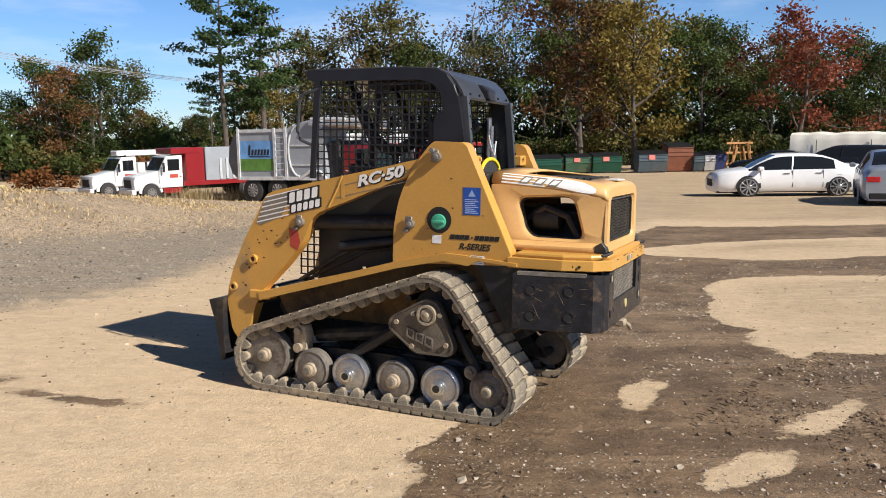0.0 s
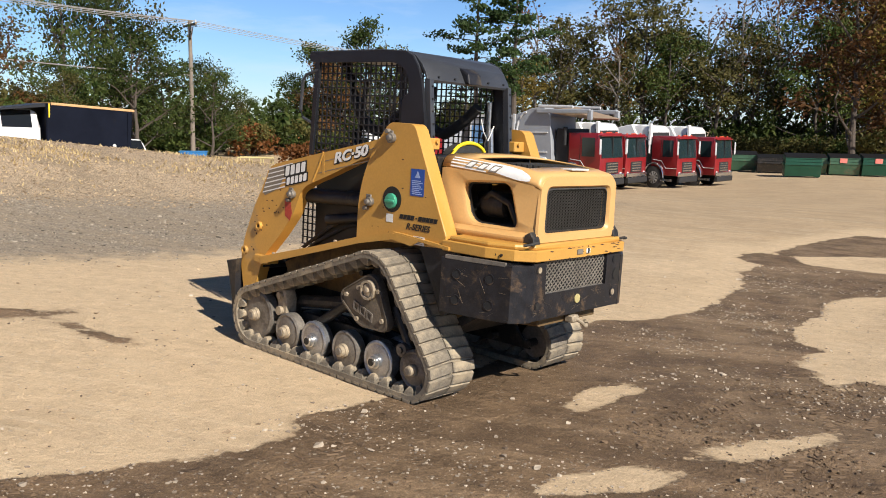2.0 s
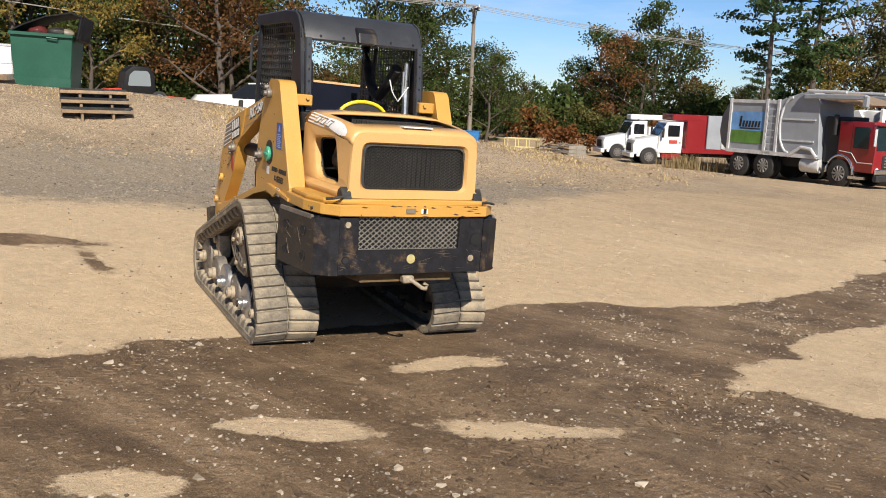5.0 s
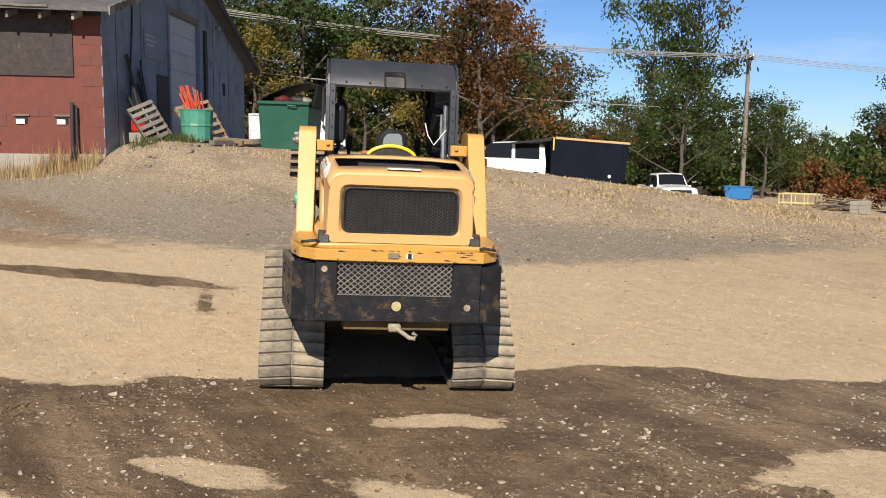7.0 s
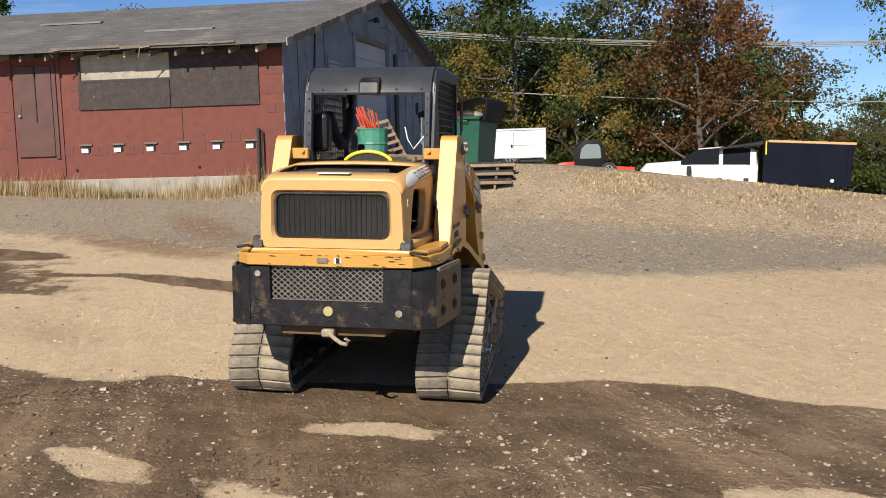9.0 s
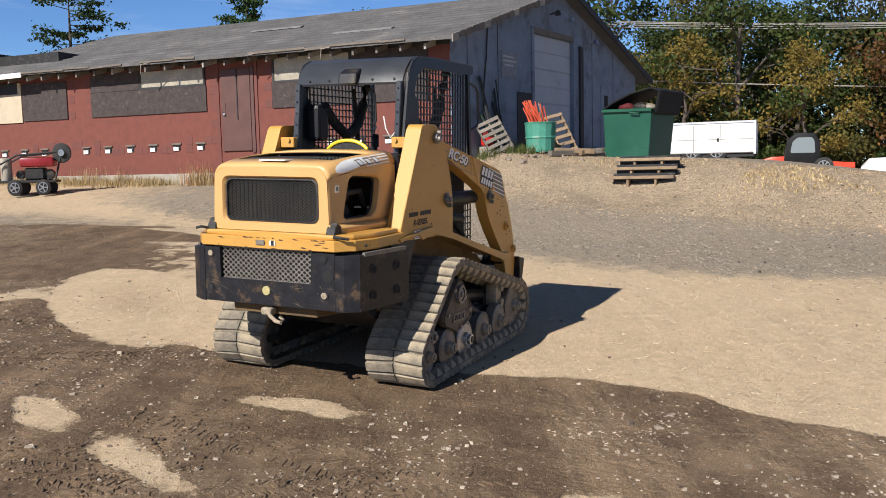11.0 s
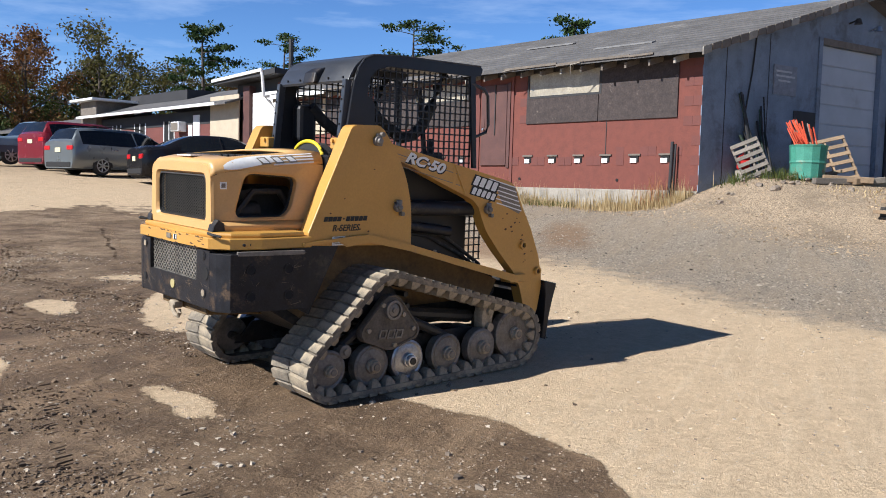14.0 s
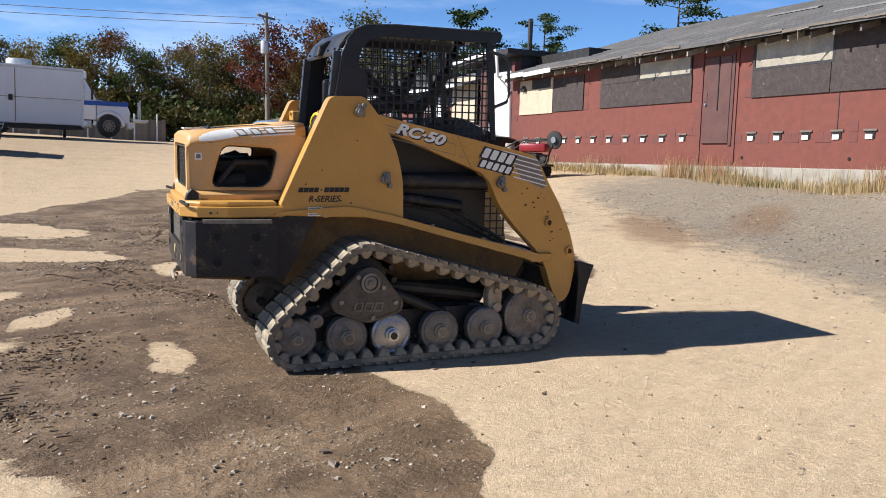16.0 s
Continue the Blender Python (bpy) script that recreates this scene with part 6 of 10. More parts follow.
    while s < WALL_LEN - 0.5:
        ln = rng.uniform(0.5, 1.6)
        if rng.random() < 0.72 or s > 11.3:
            bm = nb()
            h, dz = rng.uniform(0.03, 0.06), rng.uniform(-0.02, 0.015)
            if s > 11.3:
                h = 0.13
            p = e0 + over + D1 * (s + 0.3)
            q = p + D1 * min(ln, WALL_LEN - s) + Vector((0, 0, rng.uniform(-0.03, 0.03)))
            vs = [bm.verts.new(v + Vector((0, 0, z + dz)) + out * w) for v in (p, q) for z in (0.035, 0.035 - h) for w in (0.03, 0.0)]
            bmesh.ops.convex_hull(bm, input=vs)
            part("eave_strip", bm, TIMBER if s < 11.3 else WHITEP, rf, "pale torn drip edge")
        s += ln
    # rafter tails
    for k in range(26):
        s = 0.35 + k * 0.58
        if s > WALL_LEN:
            break
        bm = nb()
        p = CORNER + D1 * s + Vector((0, 0, 3.72))
        q = p - slope / 5.3 * rng.uniform(0.36, 0.46)
        vs = [bm.verts.new(v + Vector((0, 0, z)) + D1 * w) for v in (p, q) for z in (0.0, -0.12) for w in (-0.025, 0.025)]
        bmesh.ops.convex_hull(bm, input=vs)
        part("rafter_tail", bm, TIMBER if k % 5 else CONCRETE, rf, "bare weathered rafter tail")
    soff = nb()
    box(soff, 0, WALL_LEN, -0.02, 0.02, 3.60, 3.80)
    part("soffit_board", soff, DARKT, rf, m=WALL_M)
    bm = nb()
    for s, l in ((2.9, 0.8), (4.9, 0.5), (8.0, 0.9)):
        p = e0 + over + D1 * s
        tube(bm, [p, p + D1 * 0.2 + out * 0.1 + Vector((0, 0, -0.05)), p + D1 * 0.35 * l + Vector((0, 0, -0.3 * l))], 0.012, 5)
    part("torn_flashing", bm, CONCRETE, rf)
    for k in range(7):
        p = a.lerp(b, 0.18 + 0.1 * k) + D1 * (1.2 + 1.3 * k)
        if k in (1, 4):
            q = slope.normalized()
            bm = nb()
            vs = [bm.verts.new(p + D1 * u + q * v + Vector((0, 0, w))) for u in (0, 1.6) for v in (0, 0.14) for w in (0.03, 0.055)]
            bmesh.ops.convex_hull(bm, input=vs)
            part("roof_patch", bm, mat("faded_felt", (0.20, 0.195, 0.19), 0.9, 0, 0.3, 3, 0.3), rf, "pale patch strip")
    # closing walls behind
    part("wall_west", bx(0, WALL_LEN, -10.2, -10.0, 0.2, 3.6), GABLEM, long_wall)

    # tall white door bay between the two ranges
    bay = tagged(new("wall_bay"), "taller bay with a white sliding door", "wall", kind="structure")
    bay.matrix_basis = WALL_M
    part("bay_wall", bx(15.2, 18.4, -4.0, -0.30, 0.2, 4.55), DARKT, bay)
    part("white_door", bx(15.42, 17.15, -0.24, -0.16, 0.9, 3.95, 0.005), WHITEP, bay, "plain white sliding door")
    part("door_post", bx(17.2, 17.6, -0.3, -0.05, 0.6, 4.2), BROWN, bay)
    part("door_post", bx(15.2, 15.40, -0.29, -0.05, 0.6, 4.2), RED, bay)
    bm = nb()
    prism(bm, [(15.0, 4.42), (18.9, 4.30), (18.9, 4.44), (15.0, 4.60)], -4.2, 0.35, "y")
    part("bay_roof", bm, DARKT, bay)
    part("bay_fascia", prism(nb(), [(15.7, 4.53), (19.0, 4.38), (19.0, 4.48), (15.7, 4.63)], 0.35, 0.42, "y"), WHITEP, bay, "white gutter")
    bm = tube(nb(), [(15.75, 0.38, 4.55), (15.72, 0.36, 4.4), (15.72, 0.30, 3.75), (15.60, 0.15, 3.55), (15.3, 0.05, 3.2), (15.22, 0.02, 1.2)], 0.055, 8)
    part("bay_downpipe", bm, WHITEP, bay, smooth=True)
    # side wall of the bay; its near-black colour stands in for the shadow there
    part("upper_block", bx(12.2, 15.19, -5.0, -0.9, 3.3, 4.42), GREASE, bay)
    bm = nb()
    rod(bm, (17.6, -2.0, 4.4), (17.6, -2.0, 6.1), 0.09, 8)
    rod(bm, (17.45, -2.0, 6.0), (17.75, -2.0, 6.0), 0.03, 6)
    part("roof_stack", bm, DARKT, bay)

    # low range beyond
    low = tagged(new("wall_low_range"), "low red range with white eave and small windows", "wall", kind="structure")
    low.matrix_basis = WALL_M
    part("low_wall", bx(18.4, 31.5, -0.30, 0.0, 0.2, 3.5), RED, low)
    part("cream_panel", bx(17.75, 19.75, -0.02, 0.03, 2.3, 3.95), CREAM, low, "cream panelled wall section")
    part("white_door", bx(20.55, 21.05, -0.01, 0.03, 1.35, 3.35), WHITEP, low, "white door")
    part("dark_band", bx(19.8, 31.4, -0.01, 0.012, 3.0, 3.5), DARKT, low)
    ac = part("air_conditioner", bx(21.6, 22.25, 0.0, 0.35, 2.75, 3.12, 0.02), WHITEP, low, "white window air conditioner")
    part("air_grille", bx(21.66, 22.19, 0.35, 0.36, 2.79, 3.08), GREYSTRIPE, ac)
    part("white_notice", bx(21.15, 21.45, 0.0, 0.02, 2.45, 3.0), WHITEP, low)
    for a0, b0 in ((22.55, 23.5), (25.1, 26.2), (27.5, 28.4)):
        w = part("window", bx(a0, b0, -0.01, 0.015, 2.35, 3.2), VOID, low, "dark window with white frame")
        bm = nb()
        for x in (a0, (a0 + b0) / 2 - 0.03, b0 - 0.06):
            box(bm, x, x + 0.06, 0.0, 0.03, 2.35, 3.2)
        part("window_frame", bm, WHITEP, w)
    bm = nb()
    prism(bm, [(18.4, 3.55), (31.0, 3.55), (31.0, 3.66), (18.4, 3.66)], 0.55, 0.62, "y")
    part("low_fascia", bm, WHITEP, low, "white fascia board")
    bm = nb()
    prism(bm, [(0.6, 3.62), (-3.0, 4.75), (-8.0, 3.4), (-8.0, 3.3), (-3.0, 4.65), (0.6, 3.55)], 17.7, 31.2, "x")
    part("low_roof", bm, SHINGLE, low)
    part("low_porch", bx(29.6, 31.4, -1.5, 0.25, 3.3, 4.35), TIMBER, low)
    part("porch_roof", bx(29.2, 31.8, -1.6, 0.6, 4.35, 4.45), WHITEP, low)
    part("dark_gable", prism(nb(), [(-1.5, 4.2), (-7.5, 4.2), (-7.5, 4.9), (-1.5, 4.7)], 24.5, 30, "x"), DARKT, low)
    part("far_wall", bx(31.5, 46.5, -0.3, 0.0, 0.2, 3.1), RED, low)
    bm = nb()
    prism(bm, [(0.6, 3.25), (-3.0, 4.2), (-8, 3.2), (-8, 3.1), (-3, 4.1), (0.6, 3.18)], 31.5, 47.0, "x")
    part("far_roof", bm, SHINGLE, low)
    part("end_wall", bx(46.4, 46.6, -8.0, 0.0, 0.2, 3.2), RED, low)
    return long_wall, rf


LONG_WALL, ROOF = build_workshop()


# ---- things in front of the gable ----
def place(x, y, heading=0.0, z=None, tilt=0.0, roll=0.0):
    """Pose on the ground with the thing's x axis at that heading."""
    return pose(x, y, gz(x, y) if z is None else z, tilt, roll, heading)


WOOD = mat("pallet_wood", (0.25, 0.175, 0.105), 0.85, 0, 0.3, 5, 0.3, 40, (0.17, 0.13, 0.09), 0.3, rnd=0.25)
GREYWOOD = mat("grey_pallet_wood", (0.17, 0.148, 0.122), 0.85, 0, 0.3, 5, 0.3, 40, (0.12, 0.10, 0.08), 0.3, rnd=0.25)
GREEN = mat("dumpster_green", (0.010, 0.075, 0.044), 0.45, 0, 0.18, 1.5, 0.06, 40, (0.035, 0.09, 0.06), 0.2)
LIDM = mat("black_plastic_lid", (0.011, 0.011, 0.012), 0.6, 0, 0.3, 3, 0.05, spec=0.2)
TEAL = mat("barrel_teal", (0.07, 0.26, 0.185), 0.5, 0, 0.2, 5, 0.1, 40, (0.22, 0.15, 0.09), 0.25)
ORANGE = mat("orange_stakes", (0.80, 0.13, 0.06), 0.55, 0, 0.15, 5, 0.05)
REDPL = mat("red_plastic", (0.60, 0.025, 0.02), 0.35, 0, 0.12, 5, 0.05)
ROCK = mat("rock", (0.24, 0.195, 0.15), 0.9, 0, 0.3, 5, 0.5)


def pallet(m, wood, label, stand=False):
    """1.2 by 1.0 m pallet: three stringers, deck boards each a part."""
    p = thing("pallet", label, "pallet", m)
    for y in (-0.48, 0.0, 0.48):
        part("stringer", bx(-0.6, 0.6, y - 0.022, y + 0.022, 0.02, 0.11, 0.003), wood, p)
    for k in range(7):
        x = -0.555 + k * 0.185
        part("deck_board", bx(x - 0.045, x + 0.045, -0.52, 0.52, 0.112, 0.13, 0.003), wood, p)
    for x in (-0.555, 0.0, 0.555):
        part("bottom_board", bx(x - 0.045, x + 0.045, -0.52, 0.52, 0.0, 0.018, 0.003), wood, p)
    return p


# a pallet lying on the bank: seen edge on as three long boards on posts
def bank_steps():
    c = Vector((-10.78, 9.86, 0))
    u = Vector((0.40, 0.92, 0)).normalized()
    v = Vector((-u.y, u.x, 0))
    z0 = 0.83
    m = Matrix(((u.x, v.x, 0, c.x), (u.y, v.y, 0, c.y), (0, 0, 1, z0), (0, 0, 0, 1)))
    p = thing("pallet", "weathered wooden pallet used as a step on the bank", "pallet", m)
    for k, (y, z) in enumerate(((-0.02, 0.04), (0.27, 0.215), (0.56, 0.39))):
        part("deck_board", bx(-0.63 + 0.012 * k, 0.61 + 0.02 * k, y - 0.10, y + 0.06, z, z + 0.06, 0.006), WOOD, p)
        for x in (-0.30, 0.24):
            part("stringer", bx(x + 0.01 * k, x + 0.01 * k + 0.045, y - 0.07, y + 0.30, z - 0.17, z - 0.001, 0.004), WOOD, p)
    # black sheets added behind the steps in place of the shade in their gaps
    for k, y in enumerate((0.12, 0.41, 0.70)):
        part("back_board", bx(-0.60, 0.60, y, y + 0.02, -0.10 + 0.17 * k, 0.15 + 0.17 * k), GREASE, p)


bank_steps()


def dumpster(m, label, body=GREEN, lid=LIDM, w=1.85, d=1.3, h=1.2, open_lid=True, group="", sign=False):
    t = thing("dumpster", label, "dumpster", m, group)
    bm = nb()
    prism(bm, [(-d / 2 + 0.12, 0.08), (d / 2, 0.08), (d / 2 + 0.05, h), (-d / 2 - 0.12, h * 0.86), (-d / 2 - 0.12, h * 0.55)], -w / 2, w / 2, "x", 0.012)
    part("body", bm, body, t)
    for k in range(3):
        part("rib", bx(-w / 2 - 0.02, w / 2 + 0.02, -d / 2 - 0.15, -d / 2 - 0.11, h * (0.56 + 0.13 * k), h * (0.59 + 0.13 * k)), body, t)
    for s in (1, -1):
        part("fork_pocket", bx(s * w / 2, s * (w / 2 + 0.09), -0.45, 0.45, h * 0.52, h * 0.66, 0.01), body, t)
        part("foot", bx(s * w / 2 - s * 0.25, s * w / 2 - s * 0.05, -0.35, 0.35, 0.0, 0.08), body, t)
    bm = nb()
    if open_lid:
        for s in (1, -1):
            prism(bm, [(d / 2, h), (0.1, h + 0.28), (-d / 2 - 0.1, h + 0.02), (-d / 2 - 0.1, h - 0.01), (0.1, h + 0.24), (d / 2, h - 0.03)], min(s * 0.01, s * w / 2), max(s * 0.01, s * w / 2), "x")
    else:
        prism(bm, [(d / 2 + 0.05, h + 0.005), (-d / 2 - 0.14, h * 0.865), (-d / 2 - 0.14, h * 0.90), (d / 2 + 0.05, h + 0.05)], -w / 2, w / 2, "x", 0.006)
    part("lid", bm, lid, t, "black plastic lid")
    if sign:
        part("notice", bx(-0.30, 0.10, -d / 2 - 0.17, -d / 2 - 0.155, h * 0.62, h * 0.84), mat("pink_notice", (0.75, 0.22, 0.18), 0.5), t, "red and white notice")
    return t


def big_dumpster():
    """The green container beside the workshop, lid propped over the rubbish bags."""
    u = Vector((0.62, 0.78, 0)).normalized()
    v = Vector((-u.y, u.x, 0))
    c = Vector((-13.67, 10.39, 0))
    m = Matrix(((u.x, v.x, 0, c.x), (u.y, v.y, 0, c.y), (0, 0, 1, 1.27), (0, 0, 0, 1))) @ pose(0, 0, 0.0, 0, 1.5, 0) @ Matrix.Diagonal((0.92, 0.94, 0.90, 1))
    t = thing("dumpster", "dented green steel dumpster overfilled under a propped black lid", "dumpster", m)
    w, d, h = 1.15, 1.35, 1.22
    bm = nb()
    prism(bm, [(-0.60, 0.05), (0.60, 0.05), (0.64, h), (-0.64, h * 1.0)], -w / 2, w / 2, "x", 0.01)
    bmesh.ops.scale(bm, vec=(1.12, 1, 1), verts=[q for q in bm.verts if q.co.z > 0.6])
    part("body", bm, GREEN, t)
    part("front_lip", bx(-0.66, 0.66, -0.70, -0.655, h - 0.06, h + 0.02, 0.01), GREEN, t)
    part("base_rail", bx(-0.60, 0.60, -0.64, -0.60, 0.05, 0.25, 0.008), GREEN, t)
    bm = tube(nb(), [(0.12, -0.66, h - 0.06), (0.12, -0.72, h - 0.08), (0.34, -0.72, h - 0.10), (0.34, -0.66, h - 0.08)], 0.018)
    part("handle", bm, GREEN, t)
    bm = nb()
    prism(bm, [(-0.66, 0), (-0.35, 0.18), (0.1, 0.38), (0.62, 0.50), (0.86, 0.42), (0.86, 0.39), (0.62, 0.47), (0.1, 0.35), (-0.35, 0.15), (-0.66, -0.04)], -0.68, 0.66, "y")
    part("lid", bm, LIDM, t, "black plastic lid propped up", m=Matrix.Translation((0, 0, h + 0.02)))
    bm = nb()
    prism(bm, [(0.70, -0.12), (0.78, -0.08), (0.88, 0.43), (0.80, 0.46)], -0.66, 0.64, "y", 0.03)
    part("lid_flap", bm, LIDM, t, m=Matrix.Translation((0, 0, h)))
    for x, y, r, mm in ((-0.1, -0.45, 0.16, mat("dark_red_bag", (0.10, 0.02, 0.02), 0.4)), (0.28, -0.42, 0.17, GREASE), (0.45, -0.4, 0.14, GREYSTRIPE)):
        bm = nb()
        bmesh.ops.create_icosphere(bm, subdivisions=2, radius=r, matrix=Matrix.Translation((x, y, h + 0.05)) @ Matrix.Diagonal((1.4, 1, 0.8, 1)))
        for q in bm.verts:
            q.co += Vector(noise.noise_vector(q.co * 9)) * 0.03
        part("rubbish_bag", bm, mm, t, smooth=True)


big_dumpster()


def stake_barrel():
    t = thing("barrel", "faded teal ribbed barrel full of orange stakes", "barrel", pose(-13.40, 8.14, gz(-13.40, 8.14) + 0.02, 0, 0, 0))
    bm = nb()
    seg = 28
    rows = [(0.30, 0.0), (0.315, 0.05), (0.325, 0.3), (0.34, 0.32), (0.33, 0.36), (0.345, 0.62), (0.36, 0.66), (0.34, 0.67), (0.32, 0.5)]
    R = [[bm.verts.new(((r + 0.008 * (k % 2)) * math.cos(k * 6.28318 / seg), (r + 0.008 * (k % 2)) * math.sin(k * 6.28318 / seg), z)) for k in range(seg)] for r, z in rows]
    for A, B in zip(R, R[1:]):
        for k in range(seg):
            bm.faces.new((A[k], A[(k + 1) % seg], B[(k + 1) % seg], B[k]))
    bm.faces.new(R[0])
    bm.faces.new(R[-1])
    part("drum", bm, TEAL, t)
    rng = random.Random(4)
    lean = Vector((0.15, -0.30, 0.75))
    for k in range(34):
        a, r = rng.uniform(0, 6.28), rng.uniform(0, 0.24)
        p = Vector((r * math.cos(a), r * math.sin(a), 0.45))
        q = p + lean * rng.uniform(0.5, 0.95) + Vector((rng.uniform(-0.1, 0.1), rng.uniform(-0.12, 0.12), 0))
        part("stake", rod(nb(), p, q, 0.014, 5), ORANGE if k % 6 else CONCRETE, t)


stake_barrel()


def lean_pallet(m, wood, label, tall=1.05, wide=0.85):
    p = thing("pallet", label, "pallet", m)
    for x in (-wide / 2, 0, wide / 2 - 0.04):
        part("stringer", bx(x, x + 0.04, -0.04, 0.05, 0, tall, 0.003), wood, p)
    for k in range(6):
        z = 0.03 + k * (tall - 0.12) / 5
        part("deck_board", bx(-wide / 2, wide / 2, -0.06, -0.041, z, z + 0.085, 0.003), wood, p)
    return p


gd = math.degrees(math.atan2(D2.y, D2.x))
lean_pallet(pose(-13.02, 7.27, gz(-13.02, 7.27) + 0.0, -22, -24, 96), GREYWOOD, "grey weathered pallet leaning near the barrel", 0.85, 0.55)
lean_pallet(pose(-14.15, 8.72, gz(-14.15, 8.72) + 0.0, -30, -14, 104), WOOD, "brown wooden pallet leaning against the gable", 1.1, 0.85)
lean_pallet(pose(-13.9, 8.45, gz(-13.9, 8.45) + 0.0, -24, -30, 100), WOOD, "brown wooden pallet leaning behind the barrel", 0.95, 0.22)


def gas_can(m):
    t = thing("fuel_can", "red plastic fuel can", "fuel can", m)
    part("body", bx(-0.14, 0.14, -0.11, 0.11, 0, 0.30, 0.05, seg=3), REDPL, t, smooth=True)
    part("handle", tube(nb(), [(-0.08, 0, 0.28), (-0.06, 0, 0.36), (0.05, 0, 0.36), (0.08, 0, 0.28)], 0.016), REDPL, t, smooth=True)
    part("spout", rod(nb(), (0.09, 0, 0.28), (0.13, 0, 0.37), 0.022, 10), DARKT, t)


def concrete_block(m):
    t = thing("concrete_block", "grey hollow concrete block under the fuel can", "concrete block", m)
    part("face_shell", bx(-0.20, 0.20, -0.10, -0.065, 0, 0.20, 0.005), CONCRETE, t)
    part("face_shell", bx(-0.20, 0.20, 0.065, 0.10, 0, 0.20, 0.005), CONCRETE, t)
    for x in (-0.185, 0.0, 0.185):
        part("web", bx(x - 0.014, x + 0.014, -0.064, 0.064, 0, 0.198), CONCRETE, t)


concrete_block(pose(-13.42, 6.93, gz(-13.42, 6.93) - 0.01, 0, 0, 24))
gas_can(pose(-13.42, 6.93, gz(-13.42, 6.93) + 0.20, 0, 0, 20))


def log_pile():
    rng = random.Random(12)
    for k in range(5):
        x, y = -13.05 - 0.12 * k, 8.65 + 0.22 * k
        t = thing("plank", "rough brown timber offcut lying on the bank", "plank", pose(x, y, gz(x, y) + 0.06 + 0.05 * (k % 2), 0, rng.uniform(-8, 8), 115 + rng.uniform(-25, 25)), group="timber offcuts")
        part("beam", bx(-0.45, 0.45, -0.07, 0.07, -0.06, 0.06, 0.01), WOOD if k % 2 else GREYWOOD, t)
    for k in range(16):
        a = rng.random()
        x, y = -11.9 - 1.5 * a + rng.uniform(-0.5, 0.5), 7.0 + 2.0 * a + rng.uniform(-0.5, 0.5)
        r = rng.uniform(0.03, 0.085)
        bm = nb()
        bmesh.ops.create_icosphere(bm, subdivisions=2, radius=r)
        o = Vector((rng.uniform(0, 50), 0, 0))
        for q in bm.verts:
            q.co += q.co * 0.8 * noise.noise(q.co * (4.0 / r * 0.3) + o)
            q.co.z *= 0.7
        tagged(part("rock", bm, ROCK, smooth=False, m=pose(x, y, gz(x, y) + r * 0.2, 0, 0, rng.uniform(0, 360))), "rough grey rock on the bank", "rock", "rocks on the bank")


log_pile()


def store_box():
    """White steel container standing past the gable's far end, with a dark side."""
    t = thing("storage_container", "white corrugated storage container beyond the workshop", "container", place(-24.8, 10.65, hd0(-0.93, 0.37)))
    part("box", bx(-1.6, 1.6, -1.1, 1.1, 0.1, 2.15, 0.02), WHITEP, t)
    for k in range(14):
        part("rib", bx(-1.55 + 0.23 * k, -1.45 + 0.23 * k, -1.125, -1.1, 0.15, 2.1), WHITEP, t)
    for k in range(9):
        part("end_rib", bx(1.6, 1.625, -1.0 + 0.24 * k, -0.9 + 0.24 * k, 0.15, 2.1), WHITEP, t)
    part("skid", bx(-1.6, 1.6, -1.0, 1.0, 0.0, 0.1), DARKT, t)


def hd0(dx, dy):
    return math.degrees(math.atan2(dy, dx))


store_box()


# ---- vehicles ----
TYRE = mat("tyre_rubber", (0.022, 0.021, 0.021), 0.8, 0, 0.3, 12, 0.2, 60, (0.09, 0.075, 0.055), 0.2)
RIM = mat("alloy_rim", (0.50, 0.50, 0.51), 0.35, 0.8, 0.15, 10, 0.03)
GLASS = glass_mat("car_glass", (0.012, 0.014, 0.016), 0.04)
CHROME = mat("chrome_trim", (0.65, 0.65, 0.66), 0.2, 0.95, 0.1, 10, 0)
LAMPRED = mat("tail_lamp_red", (0.50, 0.012, 0.015), 0.25, 0, 0.1, 10, 0)
LAMPWHITE = mat("head_lamp", (0.70, 0.72, 0.74), 0.15, 0.2, 0.1, 10, 0)
PLATE = mat("plate_pale", (0.72, 0.66, 0.42), 0.5, 0, 0.05, 10, 0)
UNDER = mat("underbody", (0.014, 0.014, 0.015), 0.8, 0, 0.2, 6, 0)


def car_paint(name, c, rough=0.25, metal=0.0):
    return mat(name, c, rough, metal, 0.05, 2.0, 0.0, 60, tuple(0.85 * v + (0.02 if max(c) > 0.05 else 0.002) for v in c), 0.05, spec=0.5 if max(c) > 0.05 else 0.25, coat=0.5 if max(c) > 0.05 else 0.12)


